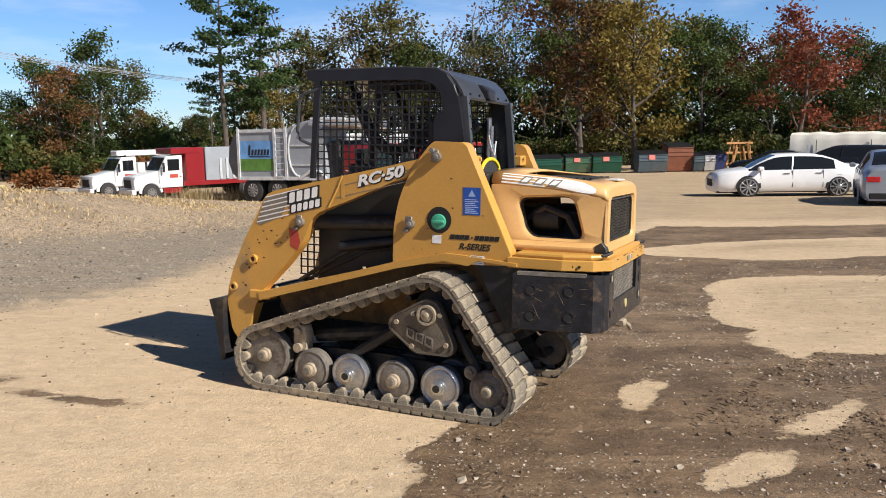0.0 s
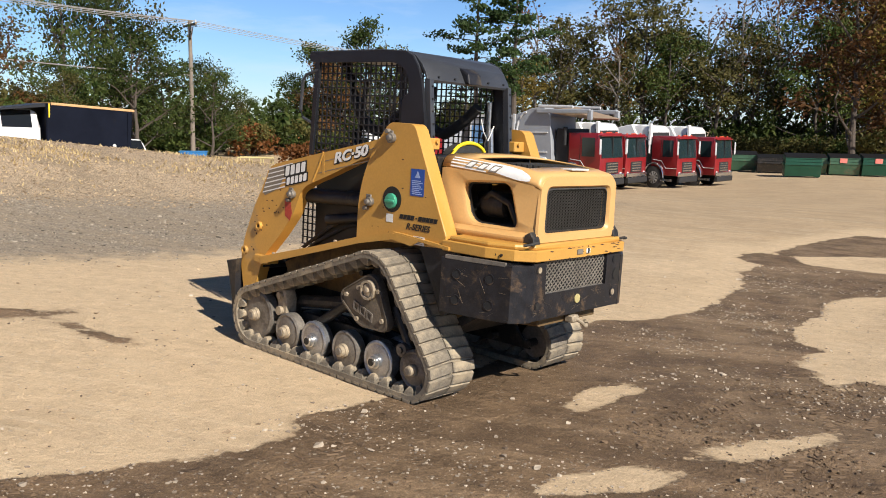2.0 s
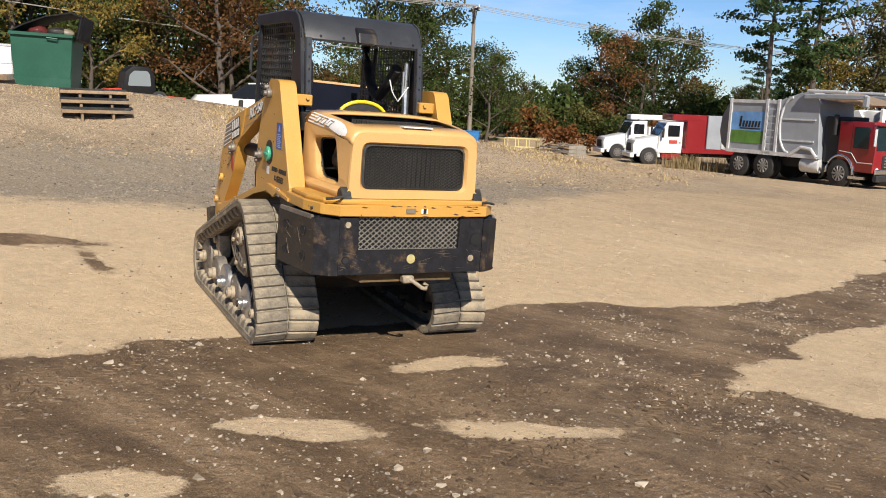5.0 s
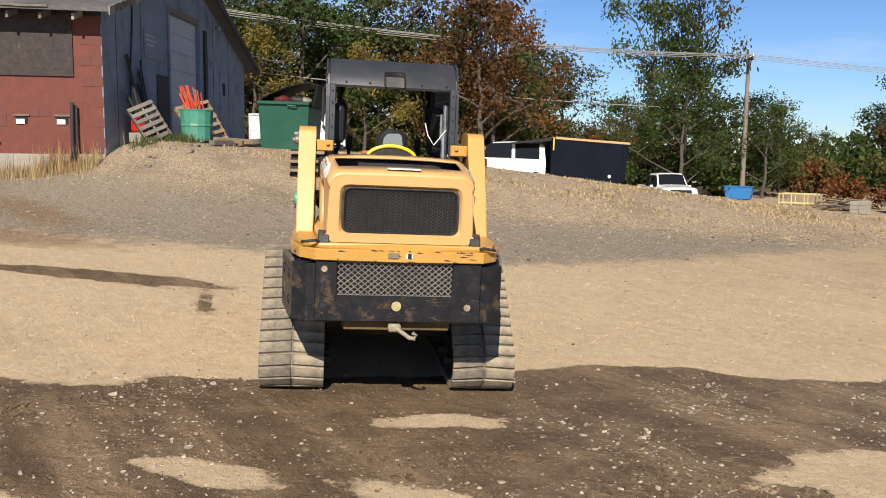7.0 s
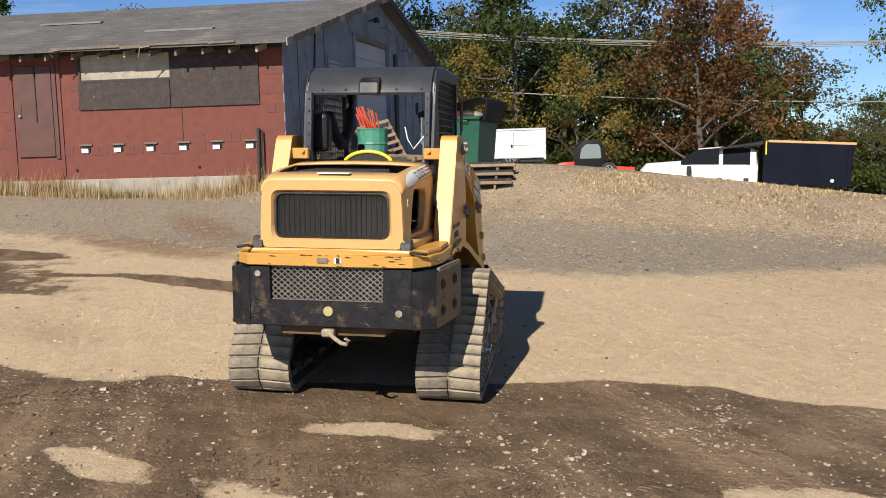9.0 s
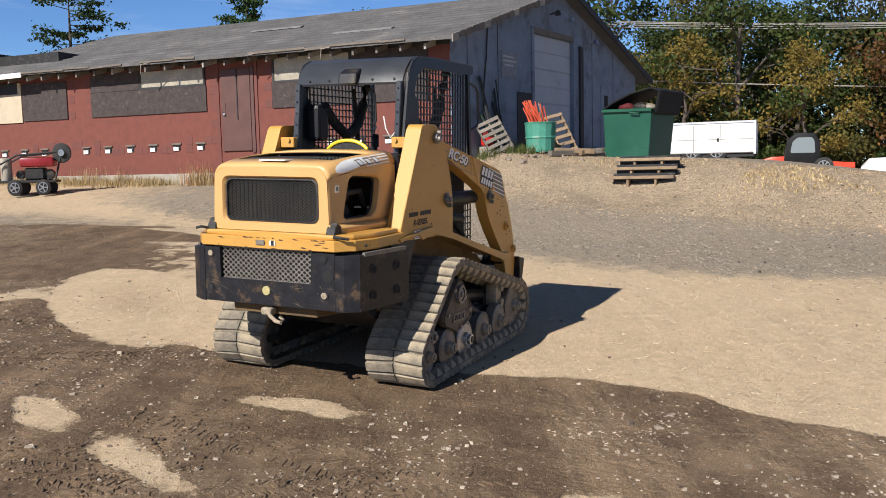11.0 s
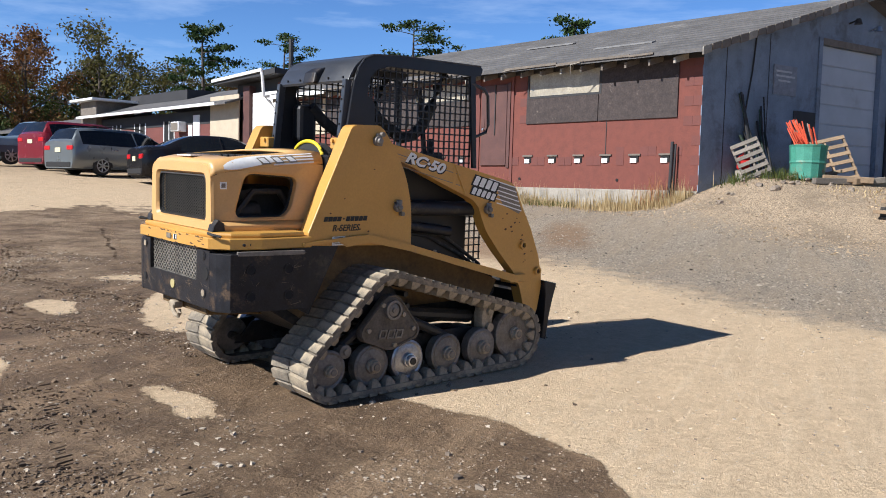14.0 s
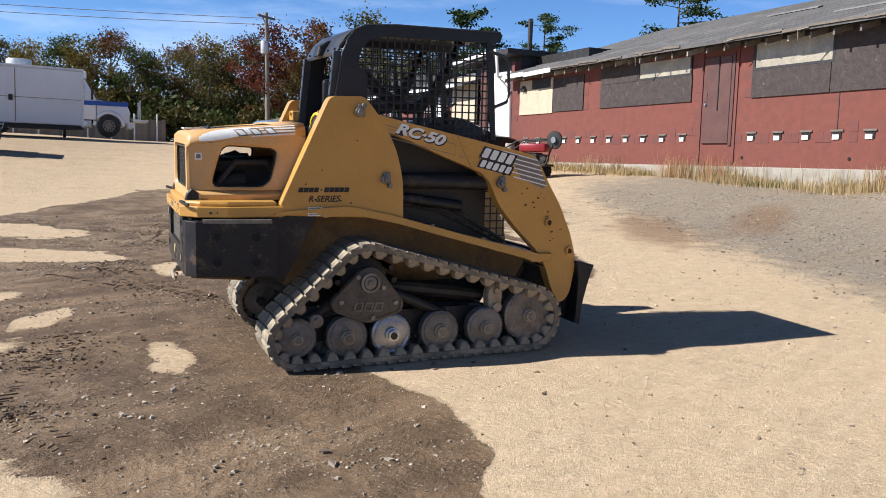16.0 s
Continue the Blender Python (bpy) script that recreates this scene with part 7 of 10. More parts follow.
def wheel_part(parent, x, y, r, w, rim=RIM, spokes=7, hub_r=0.62):
    s = 1 if y > 0 else -1
    bm = cyl(nb(), (x, y, r), r, w, "y", 28, bev=0.025)
    t = part("wheel", bm, TYRE, parent, "black tyre", smooth=True)
    bm = cyl(nb(), (x, y + s * (w / 2 + 0.002), r), r * hub_r, 0.012, "y", 24)
    part("rim_well", bm, UNDER, t)
    bm = nb()
    for k in range(spokes):
        a = 2 * math.pi * k / spokes
        rod(bm, (x, y + s * (w / 2 + 0.012), r), (x + r * hub_r * math.cos(a), y + s * (w / 2 + 0.010), r + r * hub_r * math.sin(a)), r * 0.075, 6)
    cyl(bm, (x, y + s * (w / 2 + 0.012), r), r * 0.16, 0.02, "y", 14)
    o = [(x + r * hub_r * 1.04 * math.cos(k * math.pi / 14), r + r * hub_r * 1.04 * math.sin(k * math.pi / 14)) for k in range(28)]
    i = [(x + r * hub_r * 0.92 * math.cos(k * math.pi / 14), r + r * hub_r * 0.92 * math.sin(k * math.pi / 14)) for k in range(28)]
    ring_wall(bm, o, i, y + s * (w / 2), y + s * (w / 2 + 0.014))
    part("rim", bm, rim, t)
    return t


def make_car(m, label, category, paint, st, width, wheels, r, glass_from=None, name="car", rim=RIM, roofrack=False, spokes=7, hub_r=0.66):
    """A car lofted from stations along its length.
    st: rows (x, belt z, top z, belt half width, top half width, side, top) with side and top 'g' for glass or 'b' for body up to the next row."""
    t = thing(name, label, category, m)
    body, glass = nb(), nb()
    sill = 0.20

    def sect(bmx, row):
        x, zb, zt, wb, wt = row[:5]
        w = wb + 0.03
        k = 0.84 if zt - zb > 0.16 else 0.6
        pts = [(w * 0.90, sill), (w * 0.985, sill + 0.12), (w + 0.010, sill + (zb - sill) * 0.45), (w + 0.006, sill + (zb - sill) * 0.72), (wb, zb), (wb + (wt - wb) * k, zb + (zt - zb) * k), (wt * 0.93, zt - 0.012), (wt * 0.55, zt + 0.010), (0, zt + 0.016)]
        return [bmx.verts.new((x, y, z)) for y, z in pts] + [bmx.verts.new((x, -y, z)) for y, z in pts[-2::-1]]
    # finer stations between the given ones, along smooth curves
    fine = []
    for i in range(len(st) - 1):
        p = [st[max(i - 1, 0)], st[i], st[i + 1], st[min(i + 2, len(st) - 1)]]
        for u in (0, 0.25, 0.5, 0.75):
            row = [p[1][0] + (p[2][0] - p[1][0]) * u]
            for c in range(1, 5):
                g1 = (p[2][c] - p[0][c]) / max(p[2][0] - p[0][0], 0.01) * (p[2][0] - p[1][0])
                g2 = (p[3][c] - p[1][c]) / max(p[3][0] - p[1][0], 0.01) * (p[2][0] - p[1][0])
                q = p[2][c] - p[1][c]
                if q * g1 <= 0 or q * g2 <= 0:
                    g1, g2 = (0 if q * g1 <= 0 else g1), (0 if q * g2 <= 0 else g2)
                g1, g2 = max(-3 * abs(q), min(3 * abs(q), g1)), max(-3 * abs(q), min(3 * abs(q), g2))
                row.append(p[1][c] * (2 * u ** 3 - 3 * u ** 2 + 1) + g1 * (u ** 3 - 2 * u ** 2 + u) + p[2][c] * (3 * u ** 2 - 2 * u ** 3) + g2 * (u ** 3 - u ** 2))
            fine.append((*row, *st[i][5:7]))
    fine.append(st[-1])
    for a, b in zip(fine, fine[1:]):
        for bmx, kind in ((body, "b"), (glass, "g")):
            A, B = sect(bmx, a), sect(bmx, b)
            n = len(A)
            for k in range(n - 1):
                kk = min(k, n - 2 - k)
                want = "b" if kk < 4 or kk == 5 else a[5] if kk == 4 else a[6]
                if want == kind:
                    bmx.faces.new((A[k], B[k], B[k + 1], A[k + 1]))
    for row, rev in ((st[0], 1), (st[-1], 0)):
        A = sect(body, row)
        body.faces.new(A if rev else A[::-1])
    for bmx in (body, glass):
        bmesh.ops.remove_doubles(bmx, verts=bmx.verts[:], dist=0.002)
        bmesh.ops.delete(bmx, geom=[v for v in bmx.verts if not v.link_faces], context="VERTS")
    part("body", body, paint, t, smooth=True)
    part("window_glass", glass, GLASS, t, "dark reflecting window glass", smooth=True)
    part("underbody", bx(st[0][0] * 0.96, st[-1][0] * 0.96, -width / 2 * 0.82, width / 2 * 0.82, 0.16, 0.30), UNDER, t)
    for x in wheels:
        for s in (1, -1):
            bm = nb()
            pts = [(x + r * 1.13 * math.cos(a), r + r * 1.13 * math.sin(a)) for a in [k * math.pi / 14 - 0.15 for k in range(16)]]
            prism(bm, pts, s * (width / 2 - 0.10), s * (width / 2 + 0.016), "y")
            part("wheel_arch", bm, UNDER, t)
            wheel_part(t, x, s * (width / 2 - 0.095), r, 0.23, rim, spokes, hub_r)
    # lamps, plate, seams, handles, mirrors
    x0, x1 = st[0][0], st[-1][0]
    zr = st[0][1]
    zf = st[-1][1]
    for s in (1, -1):
        part("tail_lamp", bx(x0 - 0.015, x0 + 0.16, s * (st[0][3] - 0.30), s * (st[0][3] + 0.035), zr - 0.18, zr - 0.03, 0.02), LAMPRED, t)
        part("head_lamp", bx(x1 - 0.14, x1 + 0.012, s * (st[-1][3] - 0.34), s * (st[-1][3] + 0.045), zf - 0.12, zf - 0.03, 0.02), LAMPWHITE, t)
        cab = [q for q in st if q[5] == "g"]
        xm = cab[-1][0] + 0.1 if cab else 0.5
        row = min(fine, key=lambda q: abs(q[0] - (xm - 1.02)))
        part("door_pillar", rod(nb(), (xm - 1.02, s * (row[3] + 0.0), row[1]), (xm - 1.10, s * (row[3] + 0.84 * (row[4] - row[3]) + 0.004), row[1] + 0.84 * (row[2] - row[1])), 0.026, 6), paint if category == "car" else UNDER, t)
        part("wing_mirror", bx(xm - 0.10, xm + 0.08, s * (width / 2 + 0.02), s * (width / 2 + 0.19), cab[-1][1] + 0.0 if cab else 1.0, (cab[-1][1] if cab else 1.0) + 0.13, 0.03), paint, t)
        seams = (xm - 0.05, xm - 1.05, xm - 2.0)
        for q in seams:
            part("door_seam", bx(q, q + 0.012, s * (width / 2 - 0.02), s * (width / 2 + 0.018), 0.35, 0.92), UNDER, t)
        for q in seams[:2]:
            part("door_handle", bx(q - 0.9, q - 0.70, s * (width / 2 - 0.01), s * (width / 2 + 0.035), 0.80, 0.835, 0.01), CHROME, t)
        if roofrack:
            part("roof_rail", tube(nb(), [(x0 + 0.7, s * 0.56, st[3][2] + 0.01), (x0 + 0.9, s * 0.56, st[3][2] + 0.06), (x0 + 2.5, s * 0.56, st[3][2] + 0.06), (x0 + 2.7, s * 0.56, st[3][2] + 0.02)], 0.018), UNDER, t)
    part("number_plate", bx(x0 - 0.022, x0 - 0.012, -0.16, 0.16, zr - 0.24, zr - 0.10), PLATE, t)
    part("rear_bumper_trim", bx(x0 - 0.02, x0 + 0.1, -width / 2 * 0.8, width / 2 * 0.8, 0.24, 0.40, 0.02), UNDER, t)
    part("front_grille", bx(x1 - 0.06, x1 + 0.016, -0.42, 0.42, 0.36, 0.62, 0.02), UNDER, t)
    return t


def sedan_rows(L=4.85, w=0.90):
    f = L / 4.85
    return [(-2.42 * f, 0.86, 0.98, w * 0.86, w * 0.74, "b", "b"), (-2.25 * f, 0.93, 1.06, w * 0.95, w * 0.78, "b", "b"), (-1.75 * f, 0.95, 1.10, w, w * 0.80, "b", "g"), (-1.30 * f, 0.95, 1.30, w, w * 0.72, "g", "g"),
            (-0.85 * f, 0.945, 1.43, w, w * 0.68, "g", "b"), (-0.05 * f, 0.94, 1.465, w, w * 0.69, "g", "b"), (0.50 * f, 0.935, 1.42, w, w * 0.69, "g", "g"), (0.95 * f, 0.93, 1.22, w, w * 0.74, "g", "g"), (1.38 * f, 0.91, 1.00, w, w * 0.82, "b", "b"),
            (1.95 * f, 0.84, 0.92, w * 0.97, w * 0.80, "b", "b"), (2.30 * f, 0.74, 0.82, w * 0.88, w * 0.70, "b", "b"), (2.42 * f, 0.62, 0.70, w * 0.78, w * 0.6, "b", "b")]


def wagon_rows(L=4.7, w=0.88, h=1.50, suv=False):
    f = L / 4.7
    u = 0.22 if suv else 0.0
    return [(-2.32 * f, 0.95 + u, 1.05 + u, w * 0.9, w * 0.8, "b", "b"), (-2.24 * f, 0.97 + u, 1.12 + u, w * 0.96, w * 0.8, "b", "g"), (-2.0 * f, 0.97 + u, h - 0.04, w, w * 0.68, "g", "b"), (-1.2 * f, 0.96 + u, h + 0.02, w, w * 0.70, "g", "b"),
            (-0.1 * f, 0.95 + u, h + 0.02, w, w * 0.70, "g", "b"), (0.42 * f, 0.94 + u, h - 0.05, w, w * 0.70, "g", "g"), (0.85 * f, 0.93 + u, 1.22 + u, w, w * 0.75, "g", "g"), (1.25 * f, 0.92 + u, 1.03 + u, w, w * 0.82, "b", "b"),
            (1.9 * f, 0.86 + u, 0.95 + u, w * 0.96, w * 0.8, "b", "b"), (2.22 * f, 0.74 + u, 0.84 + u, w * 0.88, w * 0.7, "b", "b"), (2.34 * f, 0.6 + u, 0.7 + u, w * 0.8, w * 0.6, "b", "b")]


def hd(dx, dy):
    return math.degrees(math.atan2(dy, dx))


make_car(place(11.48, 28.45, hd(-2.71, 0.30)) @ Matrix.Diagonal((1, 1, 0.955, 1)), "white four-door sedan parked on the sandy yard", "car", car_paint("white_car", (0.80, 0.80, 0.80)), sedan_rows(4.9), 1.84, (-1.42, 1.40), 0.355, rim=mat("two_tone_rim", (0.42, 0.42, 0.43), 0.3, 0.7), spokes=10, hub_r=0.76)
make_car(place(12.75, 24.0, hd(0.40, 0.92)), "silver-blue sedan parked with its tail to the yard", "car", car_paint("silver_blue_car", (0.33, 0.37, 0.44), 0.3, 0.4), sedan_rows(4.8), 1.82, (-1.40, 1.38), 0.33)
make_car(place(17.9, 45.3, hd(-0.85, 0.5)), "black sedan parked behind the white car", "car", car_paint("black_car", (0.012, 0.012, 0.014)), sedan_rows(4.8), 1.82, (-1.4, 1.38), 0.33)
make_car(place(19.0, 40.5, hd(-0.85, 0.5)), "black estate car parked by the covered trailer", "car", car_paint("black_suv", (0.014, 0.014, 0.017)), wagon_rows(4.8, 0.94, 1.66, True), 1.92, (-1.42, 1.42), 0.36)
make_car(place(-16.3, -9.0, hd(-0.86, 0.51)), "black sedan parked beside the workshop wall", "car", car_paint("black_sedan_paint", (0.010, 0.010, 0.012)), sedan_rows(4.8), 1.82, (-1.42, 1.36), 0.32)
make_car(place(-17.0, -13.4, hd(-0.97, 0.20)), "grey-green estate car with roof rails", "car", car_paint("grey_green_car", (0.17, 0.19, 0.20), 0.3, 0.4), wagon_rows(4.75), 1.78, (-1.35, 1.36), 0.31, roofrack=True)
make_car(place(-19.2, -17.3, hd(-0.97, 0.20)), "dark red SUV parked in the row", "car", car_paint("dark_red_car", (0.16, 0.012, 0.02)), wagon_rows(4.75, 0.94, 1.74, True), 1.92, (-1.42, 1.45), 0.37)


def make_pickup(m, label, paint, two_tone=None, L=5.6, h=1.85, w=0.98):
    u = 0.22
    st = [(-2.8, 1.05, 1.10, w * 0.95, w * 0.9, "b", "b"), (-0.95, 1.05, 1.10, w, w * 0.92, "b", "b"), (-0.93, 1.06, 1.12, w, w * 0.82, "b", "g"), (-0.80, 1.06, h - 0.04, w, w * 0.76, "g", "b"), (0.5, 1.06, h, w, w * 0.76, "g", "b"), (0.72, 1.06, h - 0.06, w, w * 0.76, "g", "g"),
          (1.25, 1.06, 1.22, w, w * 0.85, "b", "b"), (2.5, 1.04, 1.12, w * 0.98, w * 0.88, "b", "b"), (2.74, 0.95, 1.02, w * 0.94, w * 0.82, "b", "b"), (2.80, 0.70, 0.75, w * 0.92, w * 0.8, "b", "b")]
    t = make_car(m, label, "pickup truck", paint, st, 1.98, (-1.75, 1.85), 0.39, name="pickup_truck")
    part("front_bumper", bx(2.74, 2.92, -0.95, 0.95, 0.45, 0.66, 0.03), CHROME, t)
    part("bed_inside", bx(-2.7, -1.0, -0.8, 0.8, 1.10, 1.13), UNDER, t)
    part("black_grille", bx(2.74, 2.83, -0.6, 0.6, 0.68, 1.0, 0.03), UNDER, t)
    if two_tone:
        for s in (1, -1):
            part("side_band", bx(-2.75, 2.6, s * 0.985, s * 1.03, 0.50, 0.78), two_tone, t)
    return t


make_pickup(place(-21.4, -22.4, hd(0.95, -0.22)), "old two-tone blue pickup truck beside an orange cone", car_paint("old_blue", (0.16, 0.22, 0.28), 0.45), car_paint("old_dark_blue", (0.05, 0.07, 0.10), 0.45))
make_pickup(place(-29.8, 39.9, hd(0.86, -0.5), z=-1.70), "white pickup truck parked below the bank", car_paint("white_pickup", (0.80, 0.80, 0.80)))


def traffic_cone(m):
    t = thing("traffic_cone", "orange traffic cone with white collars", "traffic cone", m)
    part("base", bx(-0.19, 0.19, -0.19, 0.19, 0, 0.03, 0.006), ORANGE, t)
    part("cone", cyl(nb(), (0, 0, 0.38), 0.14, 0.70, "z", 20, r2=0.03), ORANGE, t, smooth=True)
    part("collar", cyl(nb(), (0, 0, 0.46), 0.112, 0.14, "z", 20, r2=0.088), WHITEP, t, smooth=True)


traffic_cone(place(-16.9, -20.6))

# heavy trucks
TRUCKRED = car_paint("truck_red", (0.23, 0.010, 0.013), 0.35)
TRUCKGLASS = glass_mat("truck_glass", (0.016, 0.030, 0.034), 0.08)
TRUCKWHITE = car_paint("truck_white", (0.78, 0.78, 0.77), 0.35)
TRUCKGREY = mat("refuse_body_grey", (0.30, 0.32, 0.35), 0.5, 0.1, 0.15, 1.2, 0.05, 40, (0.20, 0.20, 0.21), 0.2)
CHASSIS = mat("chassis_black", (0.02, 0.02, 0.021), 0.7, 0, 0.3, 4, 0.1)
TRIMWHITE = mat("bare_trim", (0.62, 0.63, 0.64), 0.4, 0.3, 0.2, 5, 0.05)
TRUCKRIM = mat("dusty_truck_rim", (0.20, 0.19, 0.18), 0.6, 0.3, 0.25, 8, 0.05)
BLACKPAINT = mat("dump_black", (0.018, 0.019, 0.023), 0.35, 0, 0.2, 2, 0.03)


def truck_wheels(t, xs, r=0.52, track=1.05, dual=()):
    for x in xs:
        for s in (1, -1):
            wheel_part(t, x, s * track, r, 0.30, TRUCKRIM, 10, 0.52)
            if x in dual:
                part("inner_wheel", cyl(nb(), (x, s * (track - 0.34), r), r, 0.28, "y", 20, bev=0.02), TYRE, t, smooth=True)


def cabover(t, x, paint, w=1.15, z0=0.62, h=1.78, d=1.65):
    """Flat-fronted cab whose front is at x."""
    bm = prism(nb(), [(x - d, z0), (x, z0), (x, z0 + 0.95), (x - 0.12, z0 + h), (x - d, z0 + h)], -w, w, "y", 0.05, 2)
    c = part("cab", bm, paint, t, "red flat-fronted truck cab" if paint is TRUCKRED else "", smooth=True)
    part("windscreen", prism(nb(), [(x + 0.004, z0 + 0.80), (x + 0.02, z0 + 0.80), (x - 0.085, z0 + h - 0.13), (x - 0.115, z0 + h - 0.13)], -w + 0.09, w - 0.09, "y"), TRUCKGLASS, c)
    part("screen_post", bx(x - 0.06, x + 0.026, -0.02, 0.02, z0 + 0.80, z0 + h - 0.13), UNDER, c)
    for s in (1, -1):
        part("door_window", bx(x - 0.95, x - 0.30, s * w, s * (w + 0.012), z0 + 0.85, z0 + h - 0.18), TRUCKGLASS, c)
        part("door_seam", bx(x - 1.06, x - 1.04, s * w, s * (w + 0.006), z0 + 0.1, z0 + h - 0.1), UNDER, c)
        part("side_stripe", tube(nb(), [(x - 1.55, s * (w + 0.004), z0 + 0.72), (x - 1.0, s * (w + 0.004), z0 + 0.66), (x - 0.72, s * (w + 0.004), z0 + 0.34), (x - 0.05, s * (w + 0.004), z0 + 0.34)], 0.018), TRIMWHITE, c)
        part("mirror", bx(x + 0.04, x + 0.10, s * (w + 0.10), s * (w + 0.24), z0 + 0.95, z0 + 1.55, 0.02), TRIMWHITE, c)
        part("mirror_arm", rod(nb(), (x - 0.1, s * w, z0 + 1.7), (x + 0.07, s * (w + 0.2), z0 + 1.5), 0.02), UNDER, c)
        part("step", bx(x - 1.0, x - 0.3, s * (w - 0.02), s * (w + 0.08), z0 - 0.25, z0 - 0.15), CHROME, c)
        part("head_lamp", cyl(nb(), (x + 0.012, s * (w - 0.25), z0 + 0.10), 0.10, 0.03, "x", 16), LAMPWHITE, c)
        part("fender", tube(nb(), [(x - 1.45 - 0.62 * math.cos(a), s * (w + 0.04), 0.52 + 0.66 * math.sin(a)) for a in [k * math.pi / 10 for k in range(11)]], 0.05), CHROME, c)
    part("grille", bx(x, x + 0.03, -0.60, 0.60, z0 + 0.16, z0 + 0.62, 0.01), CHASSIS, c)
    part("chrome_bumper_bar", bx(x + 0.02, x + 0.10, -w + 0.05, w - 0.05, z0 - 0.04, z0 + 0.14, 0.02), CHROME, c)
    for k in range(4):
        part("grille_bar", bx(x + 0.03, x + 0.045, -0.5, 0.5, z0 + 0.20 + 0.11 * k, z0 + 0.25 + 0.11 * k), CHROME, c)
    part("bumper", bx(x - 0.05, x + 0.16, -w * 0.92, w * 0.92, z0 - 0.30, z0 - 0.06, 0.03), CHASSIS if paint is TRUCKRED else CHROME, c)
    for y in (-0.75, -0.2, 0.0, 0.2, 0.75):
        part("roof_marker", bx(x - 0.26, x - 0.18, y - 0.045, y + 0.045, z0 + h, z0 + h + 0.05, 0.01), ORANGE, c)
    part("sun_visor", bx(x - 0.16, x + 0.02, -w + 0.06, w - 0.06, z0 + h - 0.12, z0 + h - 0.07, 0.01), paint, c)
    return c


